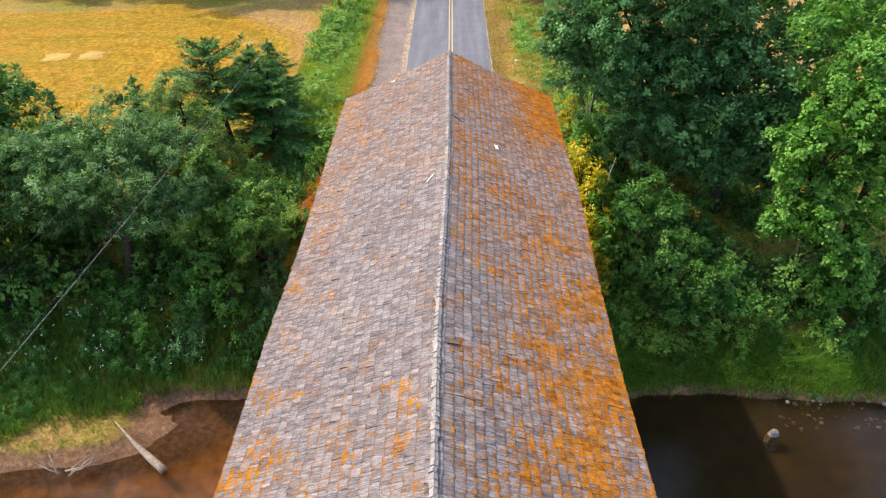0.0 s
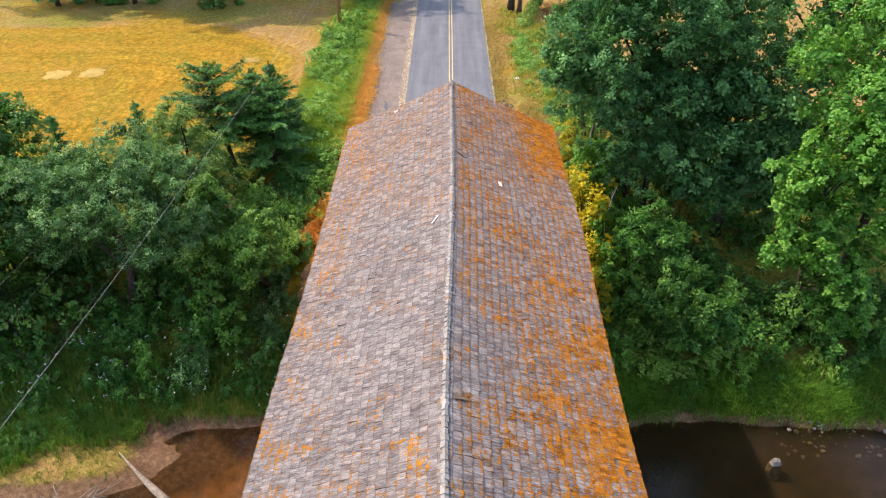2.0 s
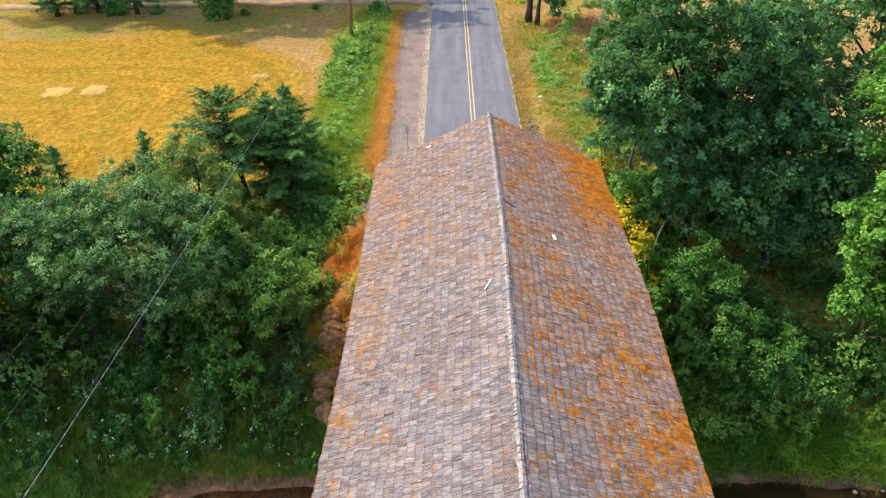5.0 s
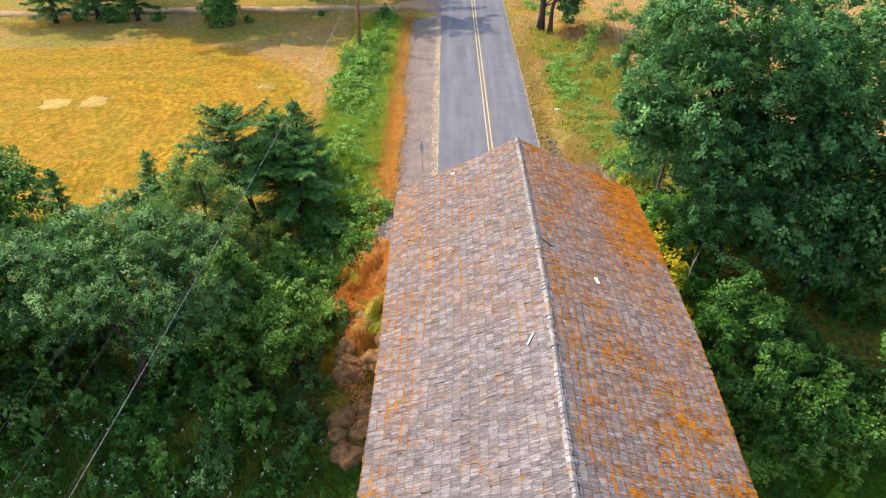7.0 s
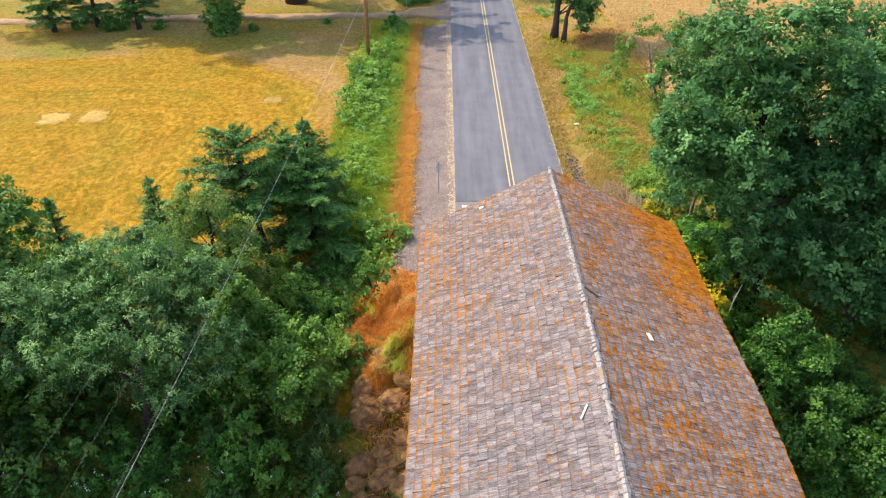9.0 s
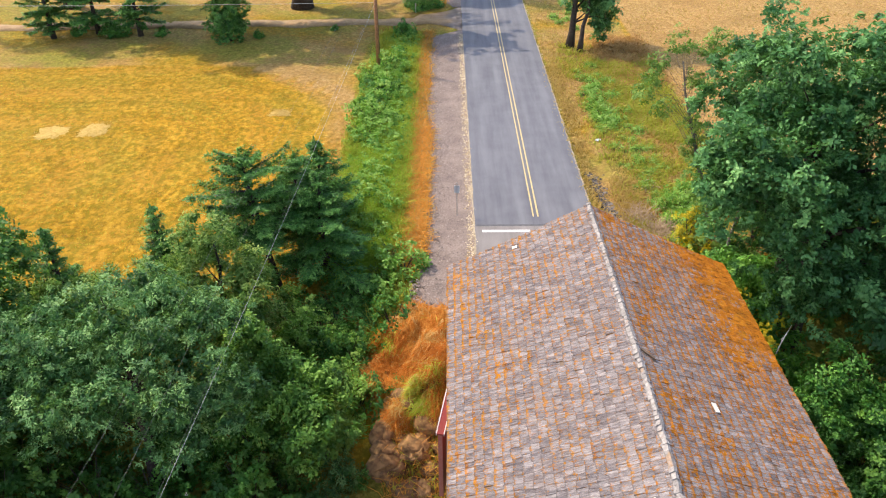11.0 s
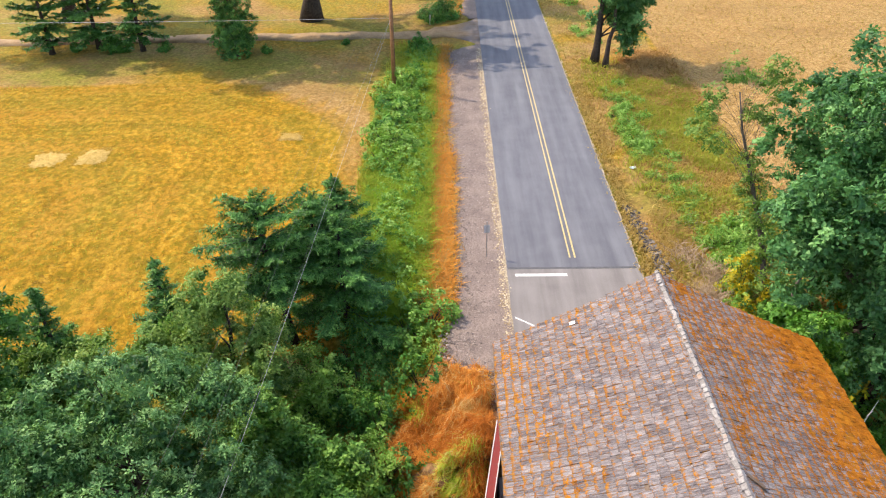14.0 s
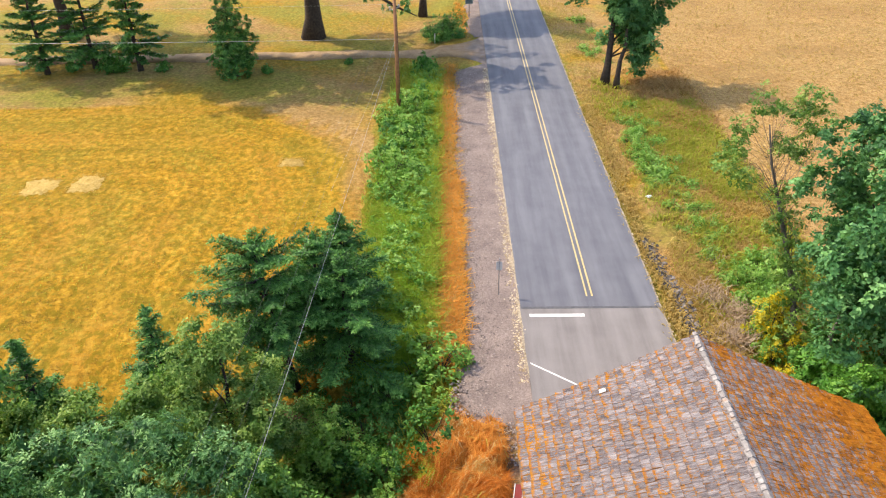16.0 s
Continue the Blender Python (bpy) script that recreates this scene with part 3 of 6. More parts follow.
def build_shoulder(y0, y1, width, label):
    """A gravel shoulder: crowned beside the road, sinking into the grass at its ragged outer edge and drawn in round at both ends."""
    ys = np.linspace(y0, y1, int((y1 - y0) * 4))
    us = np.linspace(0, 1, 9)
    out = ROAD_L - width + 0.22 * wave(ys, ys * 0, 0.9, 5) + 0.16 * wave(ys, ys * 0, 3.1, 7)
    out = out + (width - 1.0) * np.exp(-((ys - y0) / 1.6) ** 2) + (width - 0.3) * np.exp(-((ys - y1) / 1.3) ** 2)
    vs = []
    for y, o in zip(ys, out):
        for u in us:
            x = ROAD_L - 0.01 + (o - ROAD_L) * u
            z = -0.02 - 0.05 * u - 0.5 * max(0, u - 0.86) * 2 + 0.012 * float(wave(x, y, 5.0, 1)) * (u > 0)
            vs.append((x, y, z - 0.3 * max(0.0, 38.2 - y)))
    k = len(us)
    fs = [(i * k + j, i * k + j + 1, (i + 1) * k + j + 1, (i + 1) * k + j) for i in range(len(ys) - 1) for j in range(k - 1)]
    tagged(new("gravel_shoulder", mesh_from("gravel_shoulder", vs, fs, GRAVEL, True)), label, "shoulder", kind="structure")


build_shoulder(36.3, 80.6, 3.02, "grey gravel shoulder beside the road")
build_shoulder(88.3, 126.0, 1.5, "narrow gravel shoulder beyond the side lane")
strip("gravel_edge", ROAD_L - 0.13, ROAD_L + 0.2, 40.3, 79.0, -0.012, CHIPS, "pale loose gravel along the road edge", "gravel edge", 0.1, 0.22, 0.1, 6)
strip("verge_edge", ROAD_R - 0.2, ROAD_R + 0.08, 42.0, 130.0, -0.015, CHIPS, "pale dusty road edge", "gravel edge", 0.1, 0.25, 0.035, 8)


def build_lane():
    """The side lane that leaves the road, with a rounded mouth, and runs off to the side."""
    n = 110
    t = np.linspace(0, 1, n)
    x = ROAD_L - 0.02 - t * 75
    mid = 84.4 + 0.6 * np.sin(t * 3.0) - 2.4 * t
    half = 1.05 + 0.12 * np.sin(t * 40) + 0.08 * np.sin(t * 97) + 3.2 * np.exp(-(t * 75) / 1.5)
    vs, fs = [], []
    for a, m, h in zip(x, mid, half):
        z = float(ground_z(a, m)) + 0.06 if a < -8 else -0.008
        vs += [(a, m - h, z - 0.3), (a, m - h, z), (a, m + h, z), (a, m + h, z - 0.3)]
    for i in range(n - 1):
        k = 4 * i
        fs += [(k + j, k + j + 4, k + j + 5, k + j + 1) for j in range(3)]
    k = Nodes("lane_surface", 0.95, spec=0.15)
    p = k.split(k.pos)
    grey = k.ramp(k.noise(2.0, 5), (0.3, (0.12, 0.105, 0.105)), (0.7, (0.2, 0.175, 0.17)))
    dirt = k.ramp(k.math("ADD", k.math("MULTIPLY", k.noise(1.0, 5), 0.6), k.math("MULTIPLY", k.noise(9, 4), 0.4)), (0.3, (0.17, 0.11, 0.06)), (0.5, (0.31, 0.205, 0.115)), (0.7, (0.42, 0.3, 0.18)))
    k.colour(k.mix(k.step(k.math("ADD", p[0], k.math("MULTIPLY", k.noise(0.5), 6)), -4, 0), dirt, grey))
    k.bump(k.noise(20, 4), 0.6, 0.02)
    ob = new("side_lane", mesh_from("side_lane", vs, fs, k.m, True))
    tagged(ob, "narrow dirt side lane joining the road", "lane", kind="structure")


build_lane()

# ---- the river ----
wv = [(-400, 2.5, WATER_Z), (400, 2.5, WATER_Z), (400, 26.6, WATER_Z), (-400, 26.6, WATER_Z)]
tagged(new("river_water", mesh_from("river_water", wv, [(0, 1, 2, 3)], WATER)), "shallow clear brown river water", "river", kind="structure")

# ---- the covered bridge ----
Y0, Y1 = -8.5, 33.1          # the roof's two ends
HALF, DROP = 4.74, 2.0       # its half width and its rise
SLOPE = math.hypot(HALF, DROP)
COURSE = 0.236


def ridge_z(y):
    return 8.03 - 0.33 * float(smooth01(26.0 - y, 0, 9)) + 0.02 * math.sin(y * 0.9)


def roof_point(side, s, y):
    """A place on the roof: s metres down the slope from the ridge."""
    f = s / SLOPE
    sag = 0.035 * math.sin(y * 0.55 + 2 * side) * f - 0.05 * math.sin(f * math.pi)
    return Vector((side * (HALF + 0.06 * (side < 0) - 0.06 * (side > 0)) * f - 0.22 * float(smooth01(24.0 - y, 0, 12)), y, ridge_z(y) - DROP * f + sag))


def rake_y(s):
    return Y1 - 0.75 * s / SLOPE


bridge = empty("covered_bridge", pose(0, 12, 0), "timber covered bridge with red walls and lichened shingle roof", "covered bridge")
INTO = Matrix.Translation((0, -12, 0))


def shingle_verts(side, s, y, w, lift, skew, length):
    """One tapered shake: butt at s, its head under the course above."""
    n = Vector((side * DROP, 0, HALF)).normalized()
    out = []
    for a, up in ((s, 0.027 + lift), (s - length, 0.004)):
        for e in (-0.5, 0.5):
            yy = y + e * w + skew * (s - a)
            p = roof_point(side, max(a, 0.0), yy)
            out += [p + n * up, p + n * max(up - 0.042, -0.004)]
    # order: butt-left top, butt-left low, butt-right top, butt-right low, head-left ...
    return out


SH_FACES = [(0, 2, 6, 4), (1, 3, 2, 0), (0, 4, 5, 1), (2, 3, 7, 6)]
SH_UV = [(0, 0), (1, 0), (1, 1), (0, 1), (0.5, -1), (0.5, -1), (0.5, -1), (0.5, -1), (0, 0), (0, 1), (0, 1), (0, 0), (1, 0), (1, 0), (1, 1), (1, 1)]


def flip(side):
    return SH_FACES if side > 0 else [tuple(reversed(f)) for f in SH_FACES]


def flip_uv(side):
    if side > 0:
        return SH_UV
    return [c for i in range(4) for c in reversed(SH_UV[4 * i:4 * i + 4])]


def build_roof():
    rnd = random.Random(3)
    deck_v, deck_f = [], []
    ys = [Y0 + (Y1 - Y0) * i / 60 for i in range(61)]
    for y in ys:
        for s, side in ((SLOPE, -1), (SLOPE / 2, -1), (0, 1), (SLOPE / 2, 1), (SLOPE, 1)):
            yy = min(y, rake_y(s) - 0.03)
            p = roof_point(side, s, yy)
            deck_v += [p + Vector((0, 0, -0.005)), p + Vector((0, 0, -0.07))]
    for i in range(60):
        for j in range(4):
            a = 10 * i + 2 * j
            deck_f += [(a, a + 2, a + 12, a + 10), (a + 1, a + 11, a + 13, a + 3)]
        deck_f += [(10 * i, 10 * i + 10, 10 * i + 11, 10 * i + 1), (10 * i + 8, 10 * i + 9, 10 * i + 19, 10 * i + 18)]
    for i in (0, 60):
        for j in range(4):
            a = 10 * i + 2 * j
            deck_f.append((a, a + 1, a + 3, a + 2))
    roof = hang("roof", mesh_from("roof", deck_v, deck_f, TIMBER), bridge, "grey weathered wood shingles blotched with orange lichen", INTO)
    single, vs, fs, uv = [], [], [], []
    for side in (-1, 1):
        for c in range(22):
            s = min(SLOPE + 0.06, 0.16 + c * COURSE)
            y = Y0 + rnd.uniform(0, 0.2)
            end = rake_y(s)
            while y < end - 0.02:
                w = min(rnd.choice((0.08, 0.09, 0.11, 0.13, 0.15, 0.2)) * rnd.uniform(0.9, 1.1), end - y)
                if w < 0.05:
                    break
                lift = max(0.0, rnd.gauss(0.001, 0.005)) + (0.022 if rnd.random() < 0.012 else 0)
                sv = shingle_verts(side, s + rnd.gauss(0, 0.014) + 0.01, y + w / 2, w - rnd.uniform(0.001, 0.007), lift, rnd.gauss(0, 0.009), min(COURSE + 0.12, s))
                if rnd.random() > 0.004:
                    if 29.6 < y < 30.1 and len(single) < 300:
                        single.append((side, sv))
                    else:
                        n = len(vs)
                        vs += sv
                        fs += [tuple(i + n for i in f) for f in flip(side)]
                        uv += flip_uv(side)
                y += w
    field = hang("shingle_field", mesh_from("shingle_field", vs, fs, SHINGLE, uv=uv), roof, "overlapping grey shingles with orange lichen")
    field["kind"] = "stuff"
    for side, sv in single:
        c = sum(sv, Vector()) / 8
        me = mesh_from("shingle", [v - c for v in sv], flip(side), SHINGLE, uv=flip_uv(side))
        hang("shingle", me, roof, at=Matrix.Translation(c))
    # ridge cap: overlapping split boards bent over the peak in a rough roll
    y = Y0
    while y < Y1 - 0.1:
        l = rnd.uniform(0.12, 0.22)
        e = min(y + l + 0.07, Y1 + 0.02)
        wl, wr = rnd.uniform(0.07, 0.11), rnd.uniform(0.06, 0.095)
        twist, q = rnd.gauss(0, 0.016), []
        for yy, d in ((y, 0.036 + rnd.uniform(0, 0.026)), (e, 0.026)):
            for off, up in ((-wl, -0.035), (-wl, 0.0), (-wl * 0.4, 0.004), (0.0, 0.016), (wr * 0.4, 0.004), (wr, 0.0), (wr, -0.035)):
                p = roof_point(-1 if off < 0 else 1, abs(off), min(yy, Y1))
                q.append(p + Vector((twist * (1 if yy == y else -1), yy - min(yy, Y1), d + up + 0.03)))
        f = [(i, i + 1, i + 8, i + 7) for i in range(6)] + [(6, 5, 4, 3, 2, 1, 0)]
        hang("ridge_board", mesh_from("ridge_board", q, [tuple(reversed(g)) for g in f], RIDGE), roof)
        y += l


def ridge_mat():
    k = Nodes("ridge_board", 0.9, spec=0.2)
    ch = k.chance()
    tone = k.math("ADD", k.math("MULTIPLY", ch, 0.2), k.math("MULTIPLY", k.noise(14, 5, 0.7), 0.9))
    base = k.ramp(tone, (0.3, (0.13, 0.118, 0.112)), (0.55, (0.23, 0.21, 0.2)), (0.85, (0.38, 0.35, 0.33)))
    k.colour(k.mix(k.math("MULTIPLY", k.step(k.noise(3.2, 5), 0.56, 0.68), 0.45), base, (0.3, 0.14, 0.03)))
    k.bump(k.noise(30, 3), 0.4, 0.01)
    return k.m


RIDGE = ridge_mat()
build_roof()


def build_bridge_body():
    wall_x = 3.95
    for side in (-1, 1):
        bm = bmesh.new()
        y = Y0 + 0.8
        while y < 32.3:
            x = side * wall_x
            box(bm, x - 0.02, x + 0.02, y + 0.004, y + 0.246, -0.6, ridge_z(y) - 2.05)
            y += 0.25
        part("side_wall", bm, RED_BOARD, bridge, "vertical barn-red boards", at=INTO)
        bm = bmesh.new()
        box(bm, side * wall_x - 0.06, side * wall_x + 0.06, 32.3, 32.42, -0.6, 5.95, 0.01)
        part("corner_trim", bm, WHITE_TRIM, bridge, "white corner board", at=INTO)
        for y in np.arange(Y0 + 1.2, 32.2, 2.4):
            bm = bmesh.new()
            box(bm, side * 3.7 - 0.1, side * 3.7 + 0.1, y - 0.1, y + 0.1, 0.0, ridge_z(y) - 2.1, 0.01)
            part("post", bm, TIMBER, bridge, at=INTO)
        bm = bmesh.new()
        a, b = roof_point(side, SLOPE - 0.02, Y0), roof_point(side, SLOPE - 0.02, rake_y(SLOPE))
        box(bm, a.x - side * 0.3 - 0.02, a.x - side * 0.3 + 0.02, Y0, rake_y(SLOPE) - 0.3, a.z - 0.08, a.z + 0.06)
        part("fascia", bm, TIMBER, bridge, "weathered eaves board", at=INTO)
    # a flared guard wall: red boards under a broad red cap with white edges
    far, near = Vector((-4.44, 34.15, 0.0)), Vector((-5.22, 29.5, 0.0))
    side = (far - near).cross(Vector((0, 0, 1))).normalized()

    def slab(name, a, b, z0, z1, material, label):
        q = [p + side * o + Vector((0, 0, z)) for p in (near, far) for o, z in ((a, z0), (b, z0), (b, z1), (a, z1))]
        fs = [(3, 2, 1, 0), (4, 5, 6, 7), (0, 1, 5, 4), (1, 2, 6, 5), (2, 3, 7, 6), (3, 0, 4, 7)]
        hang(name, mesh_from(name, q, fs, material), bridge, label, INTO)

    slab("guard_wall", 0.08, 0.24, -2.4, 0.84, RED_FADED, "flared low red board wall")
    slab("guard_cap", 0.04, 0.28, 0.84, 0.9, RED_BOARD, "red cap board")
    for a in (0.0, 0.28):
        slab("guard_trim", a, a + 0.03, 0.8, 0.915, WHITE_TRIM, "white edge trim")
    for y, turn in ((32.36, 1), (Y0 + 0.8, -1)):
        vs = []
        dz = 0.0 if turn > 0 else -0.33
        outline = [(-3.97, -0.1), (-2.9, -0.1), (-2.9, 4.0), (-2.1, 4.75), (2.1, 4.75), (2.9, 4.0), (2.9, -0.1), (3.97, -0.1), (3.97, 6.05 + dz), (0, 7.75 + dz), (-3.97, 6.05 + dz)]
        for yy in (y - 0.03, y + 0.03):
            vs += [(x, yy, z) for x, z in outline]
        n = len(outline)
        fs = [(0, 1, 2, 10), (2, 3, 9, 10), (3, 4, 9), (4, 5, 8, 9), (5, 6, 7, 8)]
        fs = fs + [tuple(reversed([i + n for i in f])) for f in fs] + [(i, i + n, (i + 1) % n + n, (i + 1) % n) for i in range(n)]
        hang("portal_wall", mesh_from("portal_wall", vs, fs, RED_BOARD), bridge, "red gable board wall with a wide road opening", INTO)
    bm = bmesh.new()
    for i, y in enumerate(np.arange(Y0 + 0.5, 32.5, 0.3)):
        box(bm, -3.6, 3.6, y + 0.004, y + 0.29, -0.1, 0.0)
    part("deck", bm, TIMBER, bridge, "worn plank deck", at=INTO)
    for x in (-3.7, -1.3, 1.3, 3.7):
        bm = bmesh.new()
        box(bm, x - 0.18, x + 0.18, Y0 + 0.4, 32.9, -0.75, -0.1)
        part("girder", bm, TIMBER, bridge, at=INTO)
    for y0, y1 in ((31.7, 33.0), (Y0, Y0 + 1.3)):
        bm = bmesh.new()
        box(bm, -4.4, 4.4, y0, y1, -7.0, -0.76, 0.05)
        part("abutment", bm, CONCRETE, bridge, "grey concrete abutment", at=INTO)


build_bridge_body()

# ---- trees, bushes and grass ----
def unit(v):
    return v / np.maximum(np.linalg.norm(v, axis=1, keepdims=True), 1e-9)


def leaf_cloud(c, n, length, width, rng, fold=0.12, along=None):
    """Diamond leaves at centres c with normals n: vertex and face arrays."""
    k = len(c)
    r = unit(rng.normal(size=(k, 3)))
    a = unit(np.cross(n, r))
    if along is not None:
        a = unit(along - n * np.sum(along * n, 1, keepdims=True))
    b = np.cross(n, a)
    l = (length * rng.uniform(0.6, 1.25, k))[:, None] / 2
    w = (width * rng.uniform(0.6, 1.25, k))[:, None] / 2
    lift = n * w * fold * 4
    v = np.stack([c - a * l, c + b * w + lift, c + a * l, c - b * w + lift], 1).reshape(-1, 3)
    i = np.arange(k)[:, None] * 4
    f = np.concatenate([i + [0, 1, 2], i + [0, 2, 3]])
    return v, f


def crown_mesh(name, lumps, clumps, per, spread, leaf, material, seed, shell=0.5, up=0.5, flat=0.6, cut=None, lobes=0, core=0):
    """A crown of leaf clumps over rounded lumps (centre, radii), uneven, with gaps between the clumps."""
    rng = np.random.default_rng(seed)
    if lobes:
        # each big lump carries smaller lobes, as boughs do
        sub = []
        for l in lumps:
            l = np.array(l, float)
            sub.append((*l[:3], *(l[3:6] * 0.55)))
            for d in unit(rng.normal(size=(lobes, 3)) + [0, 0, 0.15]):
                k = rng.uniform(0.24, 0.46)
                sub.append((*(l[:3] + d * l[3:6] * rng.uniform(0.6, 1.08)), *(l[3:6] * k * [1.1, 1.1, 0.75])))
        lumps = sub
    vol = np.array([l[3] * l[4] * l[5] for l in lumps]) ** 0.67
    which = rng.choice(len(lumps), clumps, p=vol / vol.sum())
    L = np.array(lumps)[which]
    d = unit(rng.normal(size=(clumps, 3)) + [0, 0, 0.35 if lobes else 0])
    ph = rng.uniform(0, 6, 3)
    bumpy = 1 + 0.16 * np.sin(d[:, 0] * 5 + ph[0] + which) + 0.14 * np.sin(d[:, 2] * 6 + ph[1]) + 0.12 * np.sin(d[:, 1] * 7 + ph[2])
    rad = (shell + (1 - shell) * rng.uniform(0, 1, clumps) ** 0.55) * bumpy * np.where(rng.uniform(0, 1, clumps) < 0.12, rng.uniform(1.05, 1.28, clumps), 1)
    centre = L[:, :3] + d * L[:, 3:6] * rad[:, None]
    size = spread * rng.uniform(0.55, 1.35, clumps)
    cc = np.repeat(centre, per, 0)
    dd = np.repeat(d, per, 0)
    ray = unit(rng.normal(size=(clumps * per, 3)) * [1, 1, flat] + dd * 0.55 + [0, 0, 0.1])
    g = ray * (np.repeat(size, per) * rng.uniform(0.15, 1.0, clumps * per) ** 0.7 * 1.55)[:, None]
    # clumps arch over: the rim hangs lower than the middle
    g[:, 2] -= 0.35 * (g[:, 0] ** 2 + g[:, 1] ** 2) / np.maximum(np.repeat(size, per), 0.05)
    c = cc + g
    if cut is not None:
        keep = c[:, 2] > cut
        c, ray = c[keep], ray[keep]
    face = np.repeat(unit(d * 0.6 + np.array([0, 0, up]) + rng.normal(size=d.shape) * 0.3), per, 0)
    tint = np.repeat(rng.uniform(0, 1, clumps), per)
    if cut is not None:
        face, tint = face[keep], tint[keep]
    n = unit(face + rng.normal(size=c.shape) * 0.34)
    v, f = leaf_cloud(c, n, leaf[0], leaf[1], rng, along=ray + rng.normal(size=c.shape) * 0.3)
    if core:
        # sprays deep inside the crown, which close it to the light
        w = rng.choice(len(lumps), core, p=vol / vol.sum())
        L = np.array(lumps)[w]
        cc = L[:, :3] + unit(rng.normal(size=(core, 3))) * L[:, 3:6] * rng.uniform(0.1, 0.6, core)[:, None]
        v2, f2 = leaf_cloud(cc, unit(rng.normal(size=(core, 3)) + [0, 0, 0.8]), 0.24, 0.17, rng, 0.25)
        v, f = np.concatenate([v, v2]), np.concatenate([f, f2 + len(v)])
        # darkest tint for the inner sprays: shade put into their colour
        tint = np.concatenate([tint, np.zeros(core)])
    me = fast_mesh(name, v, f, material)
    me.attributes.new("tint", "FLOAT", "POINT").data.foreach_set("value", np.repeat(tint, 4).astype(np.float32))
    return me


def limbs(base, top, r0, targets, seed, bend=0.25, sides=8, thick=0.6):
    """A trunk from base to top and limbs from it to the targets."""
    rnd = random.Random(seed)
    base, top = Vector(base), Vector(top)
    n = 7
    pts, rad = [], []
    for i in range(n):
        f = i / (n - 1)
        p = base.lerp(top, f)
        if 0 < i < n - 1:
            p += Vector((rnd.gauss(0, bend * 0.4), rnd.gauss(0, bend * 0.4), 0))
        pts.append(p)
        rad.append(r0 * (1.35 if i == 0 else 1 - 0.82 * f))
    pieces = [tube(pts, rad, sides)]
    for t in targets:
        t = Vector(t)
        f = min(0.9, max(0.25, ((t - base).dot(top - base) / (top - base).length_squared) - rnd.uniform(0.1, 0.3)))
        k = f * (n - 1)
        i = min(int(k), n - 2)
        s = pts[i].lerp(pts[i + 1], k - i)
        r = r0 * (1 - 0.82 * f) * thick
        m = s.lerp(t, 0.5) + Vector((rnd.gauss(0, bend), rnd.gauss(0, bend), (t - s).length * 0.12))
        pieces.append(tube([s, s.lerp(m, 0.55), m, m.lerp(t, 0.6), t], [r, r * 0.8, r * 0.62, r * 0.4, r * 0.14], 6))
    return join(pieces)


def tree(name, label, base, top, r0, lumps, clumps, per, spread, leaf, leaf_material, seed, bark=None, group="", shell=0.5, extra=10, bend=0.25, up=0.5, category="tree", lobes=9, thick=0.6):
    """A broadleaved tree: lumps are given about its foot as (x, y, z, rx, ry, rz)."""
    x, y = base
    root = empty(name, pose(x, y, float(ground_z(x, y)) - 0.1), label, category, group)
    rnd = random.Random(seed)
    targets = []
    for l in lumps:
        for _ in range(max(1, extra // len(lumps))):
            targets.append((l[0] + rnd.uniform(-0.6, 0.6) * l[3], l[1] + rnd.uniform(-0.6, 0.6) * l[4], l[2] + rnd.uniform(-0.3, 0.6) * l[5]))
    v, f = limbs((0, 0, 0), top, r0, targets, seed, bend, thick=thick)
    hang("trunk", mesh_from("trunk", v, f, bark or BARK, True), root)
    clumps, leaf = int(clumps * 0.9), (leaf[0] * 1.05, leaf[1] * 1.05)
    hang("crown", crown_mesh("crown", lumps, clumps, per, spread, leaf, leaf_material, seed, shell, up, lobes=lobes, core=int(clumps * 3) if lobes else 0), root)
    return root


